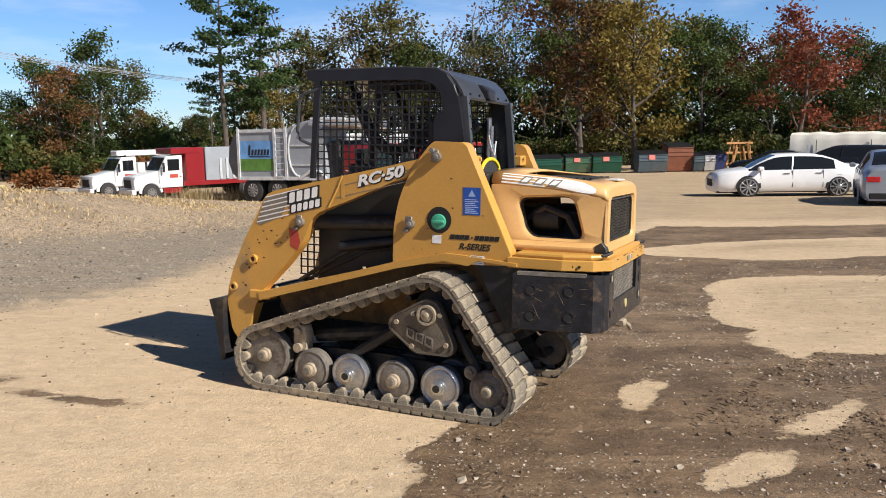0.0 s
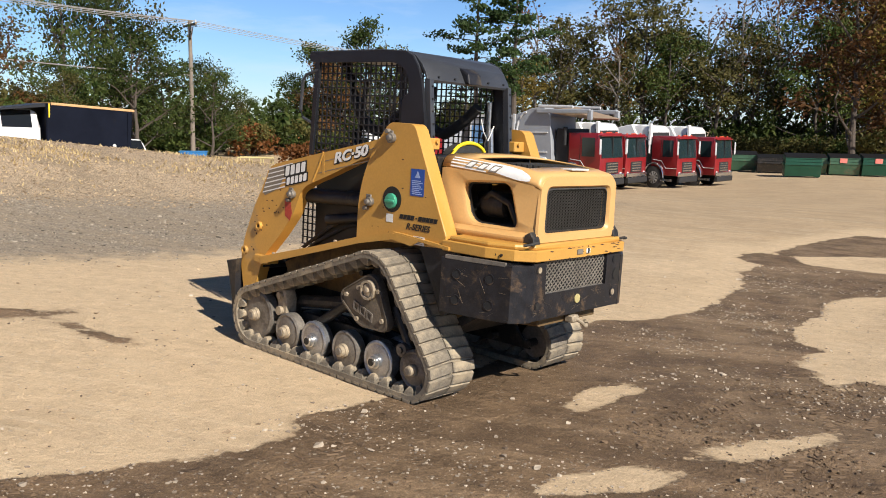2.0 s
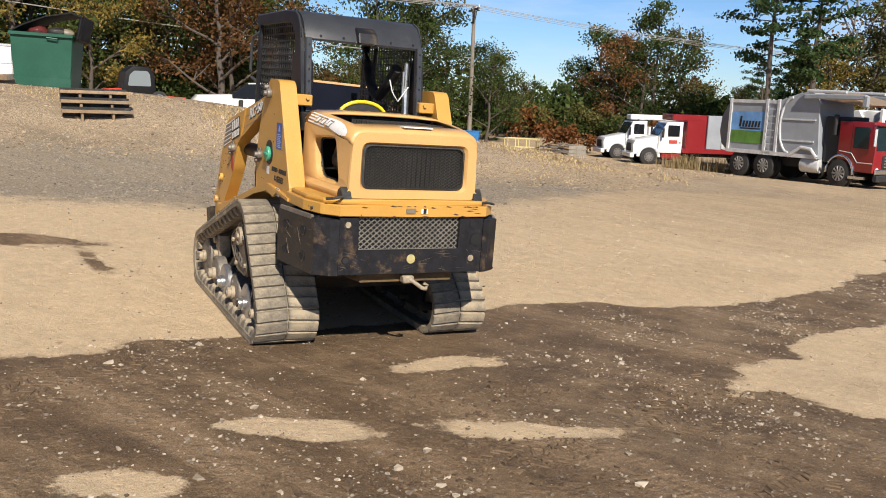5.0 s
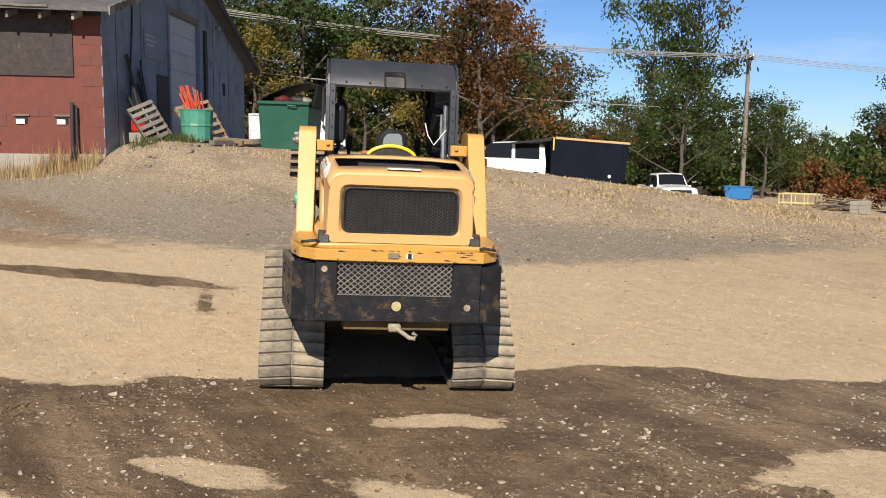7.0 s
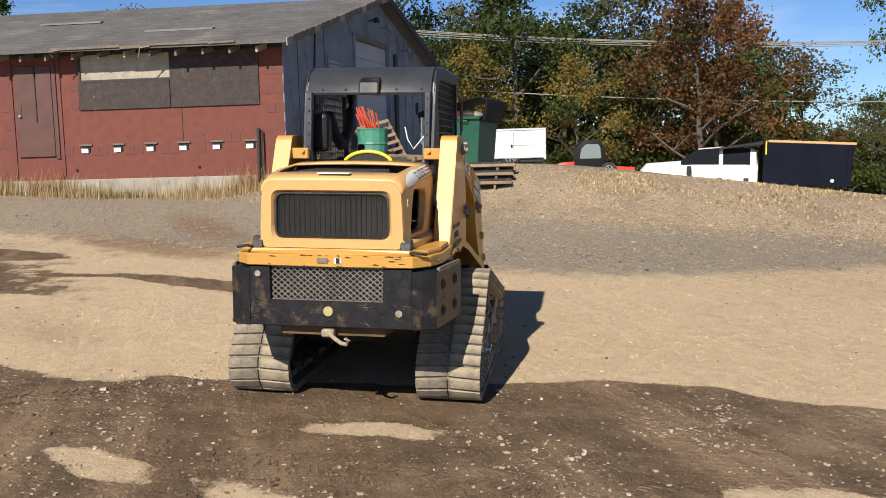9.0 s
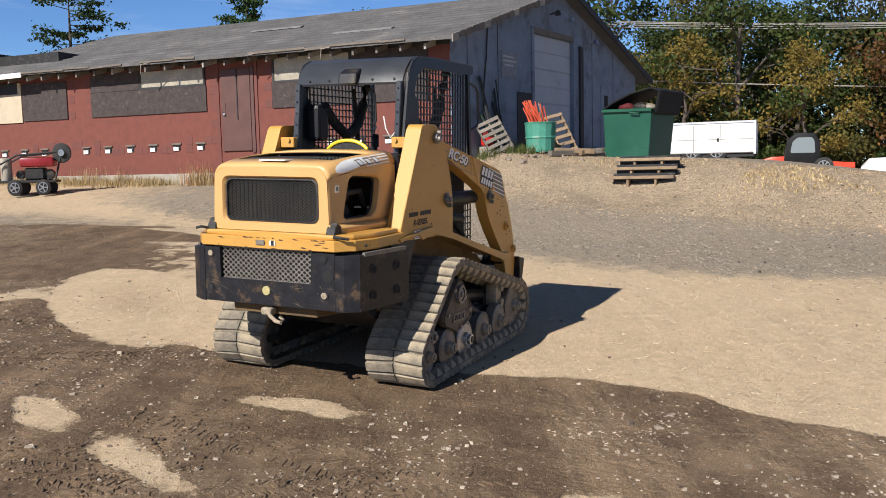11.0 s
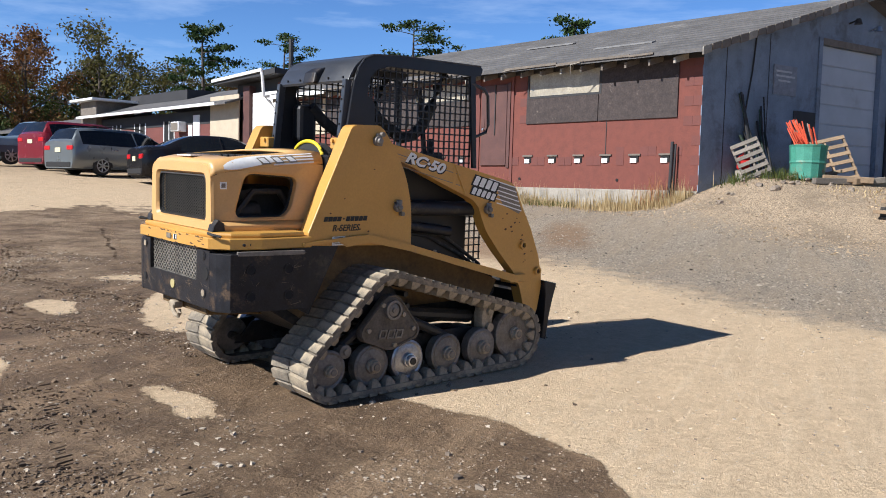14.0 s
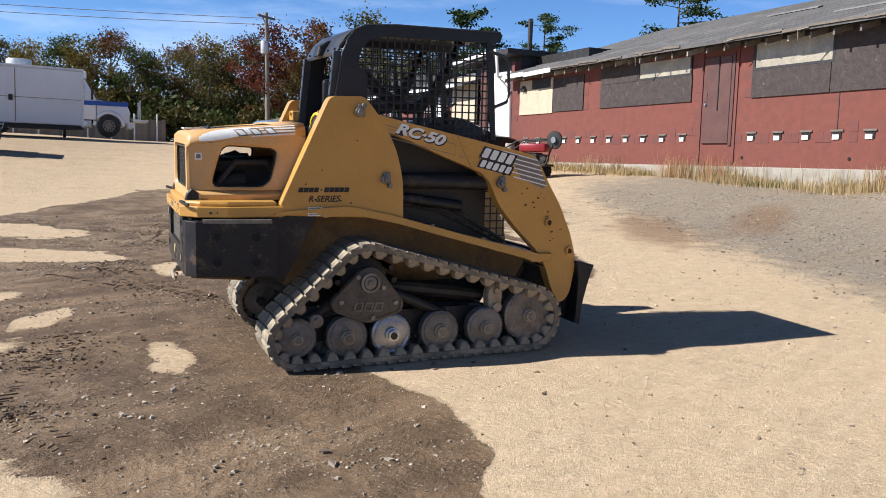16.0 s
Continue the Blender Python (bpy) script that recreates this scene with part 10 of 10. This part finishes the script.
MIX = ((-166, ("olive", "brown", "green", "gold", "olive2")), (-126, ("pine2", "olive2", "pine", "olive", "green")), (-82, ("green", "green2", "olive", "green2")), (-60, ("brown", "olive", "green")), (-47, ("green", "green2", "olive2")), (-33, ("olive", "green", "brown")),
       (-19, ("olive2", "gold", "pine", "bare", "olive")), (-3, ("olive2", "bare", "olive", "green", "brown")), (8, ("olive", "gold", "brown", "olive2", "green")), (17, ("red", "olive", "green", "olive2")), (25, ("green", "olive")))


def mix_at(az):
    out = MIX[0][1]
    for a, k in MIX:
        if az >= a:
            out = k
    return out


az = -166.0
row = 0
while az < 31:
    R = float(np.interp(az, AZ, RAD))
    H = float(np.interp(az, AZ, TALL))
    kinds = mix_at(az)
    thin = -126 < az < -86
    for k, (dr, hs) in enumerate(((0, 0.80), (4.0, 1.0), (8.0, 0.95))):
        if thin and (k == 0 or trng.random() < 0.35):
            continue
        a = radians(az + trng.uniform(-1.2, 1.2) + 0.8 * k)
        r = R + dr + trng.uniform(-1.5, 1.5)
        h = H * hs * trng.uniform(0.82, 1.06)
        tree(trng.choice(kinds), r * math.sin(a), 8 + r * math.cos(a), h)
    if not thin:
        for k in range(2):
            a = radians(az + trng.uniform(-1.6, 1.6))
            r = R - 2.8 + trng.uniform(-1.2, 0.8)
            kk = trng.choice(("bush", "bush", "bush2", "bush2") if trng.random() < 0.96 or az > -15 else ("bush3",))
            x, y = r * math.sin(a), 8 + r * math.cos(a)
            if not (-24 < x < 4 and 30 < y < 52) and not (-33.5 < x < -20 and 36 < y < 46):
                tree(kk, x, y, trng.uniform(1.8, 3.6))
        for k in range(2):
            a = radians(az + trng.uniform(-2, 2))
            r = R + trng.uniform(1.0, 9.0)
            x, y = r * math.sin(a), 8 + r * math.cos(a)
            if not (-33.5 < x < -20 and 36 < y < 46):
                tree(trng.choice(("bush", "bush2", "bush")), x, y, trng.uniform(3.0, 5.0))
    az += math.degrees(3.3 / R)

# trees that stand out on their own: bearing is given by place
for kind, x, y, h in (("pine", -15.3, 61.0, 13.5), ("pine2", -12.8, 62.5, 12.0), ("brown", -31.0, 27.5, 9.6), ("brown", -33.2, 30.0, 9.0), 
                      ("gold", -33.0, 22.0, 6.0), ("green", -36.5, 20.0, 10.5), ("green2", -38.0, 14.0, 10.5), ("gold", -36.0, 17.5, 6.5), ("red", 23.5, 56.0, 10.5), ("gold", 14.0, 62.0, 12.8), ("brown", 10.0, 63.0, 12.5), ("bush3", -20.5, 44.2, 1.8), ("bush3", -17.6, 47.5, 2.4),
                      ("pine", -44, -16, 9.4), ("pine2", -38, -28, 8.6), ("pine", -40, -23, 8.0), ("olive2", -36, -34, 8.8), ("pine2", -46, -6, 9.6), ("olive", -48, 1, 9.0), ("brown", -33, -37.5, 8.2), ("red", -30.5, -39.0, 7.8)):
    tree(kind, x, y, h)
tree("green", -59.3, 68.7, 19.5, slim=0.72)
tree("green2", -57.5, 70.3, 17.5, slim=0.66)
tree("olive2", -55.6, 71.8, 21.5, slim=0.62)
for k, ob in KINDS.items():
    if k not in used:
        for o in (*ob.children_recursive, ob):
            bpy.data.objects.remove(o)


def far_woods():
    """Dark mass of woodland behind the edge trees, as one body of foliage."""
    rng = np.random.default_rng(5)
    C, S = [], []
    for az in np.arange(-170, 40, 0.9):
        R = float(np.interp(az, AZ, RAD)) + 13
        H = float(np.interp(az, AZ, TALL)) * 0.66
        for k in range(8):
            a = radians(az + rng.uniform(-0.8, 0.8))
            r = R + rng.uniform(-1, 6)
            x, y = r * math.sin(a), 8 + r * math.cos(a)
            C.append((x, y, gz(x, y) + H * (k + 0.3) / 8))
            S.append(1.5)
    me = leaf_mesh("far_woods", C, S, 26, 0.34, rng, 0.8)
    me.materials.append(LEAF["green"])
    tagged(new("far_woods", me), "dark green woodland behind the yard's trees", "woods", kind="stuff")


far_woods()


# ---- grass, weeds, stones ----
def blades(name, label, pts, hmin, hmax, width, material, seed, lean=0.35):
    """Thin tapered blades as one mesh."""
    rng = np.random.default_rng(seed)
    P = np.array(pts)
    n = len(P)
    h = rng.uniform(hmin, hmax, n)[:, None]
    a = rng.uniform(0, 6.28, n)
    d = np.stack([np.cos(a), np.sin(a), 0 * a], 1)
    side = np.stack([-np.sin(a), np.cos(a), 0 * a], 1) * width
    ln = rng.uniform(0.05, lean, n)[:, None]
    up = np.array([[0, 0, 1.0]])
    mid = P + up * h * 0.55 + d * h * ln * 0.4
    top = P + up * h + d * h * ln
    v = np.stack([P - side, P + side, mid + side * 0.7, mid - side * 0.7, top], 1).reshape(-1, 3)
    b = np.arange(n)[:, None] * 5
    q = b + np.array([[0, 1, 2, 3]])
    t = b + np.array([[3, 2, 4]])
    me = bpy.data.meshes.new(name)
    me.from_pydata(v.tolist(), [], q.tolist() + t.tolist())
    me.materials.append(material)
    return tagged(new(name, me), label, "grass", kind="stuff")


STRAW = leaf_mat("dry_straw", (0.36, 0.26, 0.12), (0.56, 0.44, 0.24))
GRASSG = leaf_mat("grass_green", (0.07, 0.11, 0.025), (0.20, 0.20, 0.06))
RUSTW = leaf_mat("rust_weed", (0.26, 0.11, 0.05), (0.36, 0.20, 0.10))


def wall_point(s, o):
    p = WALL_M @ Vector((s, o, 0))
    return (p.x, p.y, gz(p.x, p.y) - 0.01)


grng = random.Random(31)
pts = []
for k in range(11000):
    s = grng.uniform(0.05, 15.0)
    o = abs(grng.gauss(0.0, 0.42)) + 0.05
    if math.sin(s * 1.7) + math.sin(s * 0.6 + 1) + grng.uniform(-0.8, 0.8) > -0.2:
        pts.append(wall_point(s, o))
blades("dry_grass", "dry straw grass along the wall foot", pts, 0.06, 0.27, 0.006, STRAW, 1)
pts = []
for c in (0.35, 0.8, 1.15, 1.5, 2.1, 3.1, 4.4, 5.0, 5.6, 5.9, 6.4, 6.8, 9.0, 10.2, 12.5):
    for k in range(grng.randint(30, 120)):
        pts.append(wall_point(c + grng.gauss(0, 0.22), abs(grng.gauss(0.15, 0.2)) + 0.05))
blades("tall_weeds", "tall dry weeds against the red wall", pts, 0.20, 0.58, 0.006, STRAW, 2, 0.40)
pts = []
for c in (3.4, 3.8, 4.1, 8.1, 13.4):
    for k in range(240):
        pts.append(wall_point(c + grng.gauss(0, 0.28), abs(grng.gauss(0.2, 0.2)) + 0.05))
blades("green_grass", "green grass tufts at the wall foot", pts, 0.05, 0.16, 0.006, GRASSG, 3)
pts = []
for c in (6.6, 0.85, 5.3):
    for k in range(80):
        pts.append(wall_point(c + grng.gauss(0, 0.25), abs(grng.gauss(0.2, 0.15)) + 0.05))
blades("rust_weeds", "rust brown dead weeds by the door", pts, 0.25, 0.8, 0.006, RUSTW, 4, 0.6)
pts = []
for k in range(420):
    x, y = ((-12.95, 7.55), (-13.1, 7.85), (-12.75, 6.9))[k % 3]
    x, y = x + grng.gauss(0, 0.16), y + grng.gauss(0, 0.16)
    pts.append((x, y, gz(x, y)))
blades("bank_weeds", "mixed weeds on the bank under the pallets", pts, 0.05, 0.26, 0.007, GRASSG, 5, 0.8)
pts = []
for k in range(900):
    x, y = (grng.gauss(-11.0, 0.5), grng.gauss(37.6, 0.35)) if k % 3 else (grng.gauss(-9.3, 0.5), grng.gauss(37.4, 0.3))
    pts.append((x, y, gz(x, y)))
blades("truck_weeds", "dry weeds beside the parked trucks", pts, 0.2, 0.75, 0.012, STRAW, 6, 0.3)
pts = []
for k in range(450):
    x = grng.gauss(-11.9, 0.25)
    y = 9.9 + grng.gauss(0, 0.7)
    pts.append((x + (y - 9.9) * 0.5, y, gz(x + (y - 9.9) * 0.5, y)))
straw = []
for k in range(5200):
    a, d = grng.uniform(3.5, 13.5), grng.gauss(-0.9, 0.75)
    if math.sin(a * 1.9) + math.sin(d * 3.1 + a) + grng.uniform(-0.6, 0.6) > 0.1:
        x, y = -13 - 0.76 * d + 0.65 * a, 9.5 + 0.65 * d + 0.76 * a
        straw.append((x, y, gz(x, y)))
blades("bank_straw", "flattened golden straw on the slope of the bank", straw, 0.02, 0.07, 0.012, STRAW, 8, 1.6)
blades("bank_grass", "short grass round the bank step", pts, 0.02, 0.07, 0.008, STRAW, 7, 0.5)


def stones(name, label, pts, sizes, material, seed):
    """Loose stones, each a squashed uneven lump, as one mesh."""
    rng = np.random.default_rng(seed)
    base = np.array([(x, y, z) for x in (-1, 1) for y in (-1, 1) for z in (-1, 1)]) * 0.62
    F = np.array([(0, 1, 3), (0, 3, 2), (4, 6, 7), (4, 7, 5), (0, 4, 5), (0, 5, 1), (2, 3, 7), (2, 7, 6), (0, 2, 6), (0, 6, 4), (1, 5, 7), (1, 7, 3)])
    P, S = np.array(pts), np.array(sizes)
    n = len(P)
    V = (base[None] + rng.uniform(-0.42, 0.42, (n, 8, 3))) * S[:, None, None] * rng.uniform(0.7, 1.3, (n, 1, 3))
    V[:, :, 2] *= 0.65
    V = V + P[:, None]
    me = bpy.data.meshes.new(name)
    me.from_pydata(V.reshape(-1, 3).tolist(), [], (F[None] + 8 * np.arange(n)[:, None, None]).reshape(-1, 3).tolist())
    me.materials.append(material)
    return tagged(new(name, me), label, "stones", kind="stuff")


def stone_mat(name, c1, c2):
    m = bpy.data.materials.new(name)
    m.use_nodes = True
    N, L = m.node_tree.nodes, m.node_tree.links
    g = N.new("ShaderNodeNewGeometry")
    q = N.new("ShaderNodeMix")
    q.data_type = "RGBA"
    q.inputs["A"].default_value, q.inputs["B"].default_value = (*c1, 1), (*c2, 1)
    L.new(g.outputs["Random Per Island"], q.inputs["Factor"])
    L.new(q.outputs["Result"], N["Principled BSDF"].inputs["Base Color"])
    N["Principled BSDF"].inputs["Roughness"].default_value = 0.9
    return m


PEBBLE = stone_mat("pebbles", (0.10, 0.071, 0.049), (0.52, 0.44, 0.34))
CLOD = stone_mat("mud_clods", (0.085, 0.056, 0.033), (0.180, 0.120, 0.070))
GRAVEL = stone_mat("grey_gravel", (0.08, 0.068, 0.053), (0.42, 0.36, 0.28))
TANGR = stone_mat("tan_gravel", (0.16, 0.112, 0.068), (0.58, 0.44, 0.28))


def gzr(x, y):
    x, y = np.array(x), np.array(y)
    return ground_z(x, y) + relief(x, y)


rs = np.random.default_rng(9)
n = 85000
x, y = rs.uniform(-3, 6.5, n), rs.uniform(-2, 12, n)
w = damp_field(x, y)
clump = fbm(x, y, 3.0, 21)
keep = ((w > -0.05) & (rs.random(n) < np.clip(0.35 + 2.2 * clump, 0.08, 1)) & ~((np.abs((-0.913 * (x - 1.081) + 0.408 * (y - 5.084)) - 1.3) < 1.2) & (np.abs(0.408 * (x - 1.081) + 0.913 * (y - 5.084)) < 0.85))) | (rs.random(n) < 0.05)
x, y = x[keep], y[keep]
sz = np.clip(rs.lognormal(-5.30, 0.52, len(x)), 0.003, 0.024)
stones("pebbles", "loose pebbles on the damp mud", np.stack([x, y, gzr(x, y) + sz * 0.15], 1), sz, PEBBLE, 1)
n = 60000
x, y = rs.uniform(-12, 1, n), rs.uniform(0, 20, n)
d = -0.76 * (x + 13) + 0.65 * (y - 9.5)
keep = (d > -9) & (d < -2.6) & (rs.random(n) < sst(-9, -6, d) * sst(-1.5, -4.5, x) * sst(20, 13, y))
x, y = x[keep], y[keep]
sz = np.clip(rs.lognormal(-4.95, 0.45, len(x)), 0.004, 0.03)
stones("gravel", "grey gravel strewn before the bank", np.stack([x, y, gzr(x, y) + sz * 0.2], 1), sz, GRAVEL, 2)
n = 60000
x, y = rs.uniform(-15, -3, n), rs.uniform(3, 22, n)
d = -0.76 * (x + 13) + 0.65 * (y - 9.5)
keep = (d > -4) & (d < 1.6)
x, y = x[keep], y[keep]
sz = np.clip(rs.lognormal(-4.85, 0.5, len(x)), 0.005, 0.045)
stones("bank_gravel", "tan gravel on the slope of the bank", np.stack([x, y, gzr(x, y) + sz * 0.2], 1), sz, TANGR, 3)


# pale chips strewn over the dry sand
n = 9000
x, y = rs.uniform(-8, 4, n), rs.uniform(2, 13, n)
keep = (damp_field(x, y) < -0.05) & (rs.random(n) < np.clip(0.35 + 1.8 * fbm(x, y, 1.6, 33), 0.05, 1))
x, y = x[keep], y[keep]
sz = np.clip(rs.lognormal(-5.35, 0.5, len(x)), 0.003, 0.018)
stones("sand_chips", "small stone chips on the dry sand", np.stack([x, y, gzr(x, y) + sz * 0.1], 1), sz, TANGR, 7)
# churned clods along the wheel ruts
RUTS = ((-1.2, 0.6, -0.8, 3.3, 0.16), (-0.1, 1.6, 0.35, 3.5, 0.20), (0.05, 3.8, 0.35, 4.7, 0.10), (1.3, 4.2, 2.5, 5.9, 0.16), (2.1, 3.6, 2.35, 5.1, 0.20), (2.2, 5.4, 3.3, 6.9, 0.25), (2.4, 4.6, 3.4, 5.2, 0.16), (-3.2, -1.8, -1.0, 0.8, 0.3), (1.6, 2.4, 2.6, 3.6, 0.25))
P = []
for x0, y0, x1, y1, wd in RUTS:
    k = int(420 * math.hypot(x1 - x0, y1 - y0) * (wd / 0.2))
    u = rs.random(k)
    P.append(np.stack([x0 + (x1 - x0) * u + rs.normal(0, wd, k), y0 + (y1 - y0) * u + rs.normal(0, wd, k)], 1))
P = np.concatenate(P)
P = P[(damp_field(P[:, 0], P[:, 1]) > 0.0) & (fbm(P[:, 0], P[:, 1], 4.5, 44) > -0.05)]
sz = np.clip(rs.lognormal(-4.95, 0.45, len(P)), 0.004, 0.019)
stones("mud_clods", "crumbled clods of dark mud along the wheel ruts", np.stack([P[:, 0], P[:, 1], gzr(P[:, 0], P[:, 1]) + sz * 0.1], 1), sz, CLOD, 8)


def tyre_prints():
    """Pressed tread marks left in the mud: short raised ridges in two slanting columns."""
    rng = np.random.default_rng(17)
    V, F = [], []
    for x0, y0, x1, y1, half, step in ((-1.15, 0.9, -0.85, 3.2, 0.13, 0.10), (0.12, 2.2, 0.36, 3.4, 0.13, 0.10), (1.40, 4.50, 2.42, 5.80, 0.13, 0.085), (2.16, 4.05, 2.30, 5.0, 0.12, 0.085), (-1.6, 0.2, -0.95, 3.2, 0.10, 0.085), (0.35, 2.0, 0.05, 4.2, 0.12, 0.09), (2.55, 4.6, 2.30, 6.4, 0.10, 0.075), (2.15, 3.6, 2.75, 5.6, 0.11, 0.085), (0.9, 2.2, 0.05, 4.0, 0.10, 0.09), (3.1, 3.3, 3.4, 5.3, 0.11, 0.08),
                                         (-2.9, -1.6, -0.9, 0.9, 0.12, 0.09), (-5.4, -2.2, -3.0, 0.6, 0.12, 0.1)):
        d = np.array((x1 - x0, y1 - y0))
        ln = np.hypot(*d)
        d = d / ln
        nrm = np.array((-d[1], d[0]))
        step = step * 0.62
        for k in range(int(ln / step)):
            for s in (-1, 1):
                if rng.random() < 0.10 + 0.3 * math.sin(k * 0.21 + x0) ** 2:
                    continue
                c = np.array((x0, y0)) + d * (k * step + (0.5 * step if s > 0 else 0)) + nrm * (s * half * 0.55 + 0.02 * math.sin(k * 0.3)) + rng.normal(0, 0.008, 2)
                u = nrm * 0.86 + d * 0.5 * s
                u = u / np.hypot(*u) * half * rng.uniform(0.22, 0.42)
                w = np.array((-u[1], u[0])) / np.hypot(*u) * rng.uniform(0.006, 0.012)
                if float(damp_field(c[0], c[1])) < 0.035:
                    continue
                z = float(gzr(c[0], c[1]))
                t = rng.uniform(0.003, 0.007)
                b = len(V)
                for a, q, zz in ((-1, -1, -0.006), (1, -1, -0.006), (1, 1, -0.006), (-1, 1, -0.006), (-0.7, -0.25, t), (0.75, -0.3, t), (0.7, 0.3, t * 0.8), (-0.75, 0.25, t * 0.9)):
                    p = c + u * a + w * q + rng.normal(0, 0.003, 2)
                    V.append((p[0], p[1], z + zz))
                F += [(b, b + 1, b + 5, b + 4), (b + 1, b + 2, b + 6, b + 5), (b + 2, b + 3, b + 7, b + 6), (b + 3, b, b + 4, b + 7), (b + 4, b + 5, b + 6, b + 7)]
    me = bpy.data.meshes.new("tyre_prints")
    me.from_pydata(V, [], F)
    me.materials.append(stone_mat("print_mud", (0.10, 0.066, 0.040), (0.16, 0.107, 0.064)))
    tagged(new("tyre_prints", me), "tread prints pressed into the damp mud", "tyre prints", kind="stuff")


tyre_prints()

# ---- the wall's painted blocks, last ----
def block_free(a, b, z0, z1):
    for x0, x1, q0, q1 in OPENINGS:
        if b > x0 + 0.01 and a < x1 - 0.01 and z1 > q0 + 0.01 and z0 < q1 - 0.01:
            return False
    for s in VENTS:
        if b > s - 0.1 and a < s + 0.1 and z1 > 1.53 and z0 < 1.66:
            return False
    return True


def wall_blocks():
    me = bpy.data.meshes.new("block")
    bm = bx(-0.198, 0.198, 0, 0.006, -0.098, 0.098, 0.003)
    bmesh.ops.recalc_face_normals(bm, faces=bm.faces[:])
    bm.to_mesh(me)
    bm.free()
    me.materials.append(RED)
    rest = nb()
    count = 0
    for r in range(15):
        z = 0.85 + 0.2 * r
        for k in range(39):
            a = (k - 0.5 * (r % 2)) * 0.4
            lo, hi = max(0.0, a), min(WALL_LEN, a + 0.4)
            if hi - lo < 0.1:
                continue
            parts = [(lo, hi)]
            if not block_free(lo, hi, z, z + 0.2):
                mid = (lo + hi) / 2
                parts = [q for q in ((lo, mid), (mid, hi)) if block_free(*q, z, z + 0.2)]
            for p, q in parts:
                if q - p > 0.39 and count < 300:
                    ob = new("block", me)
                    ob.parent = LONG_WALL
                    ob.matrix_basis = Matrix.Translation(((p + q) / 2, -0.012, z + 0.1))
                    count += 1
                elif q - p > 0.03:
                    box(rest, p + 0.002, q - 0.002, -0.012, 0.002, z + 0.002, z + 0.198)
    ob = part("block_rest", rest, RED, LONG_WALL)
    tagged(ob, kind="stuff")


wall_blocks()
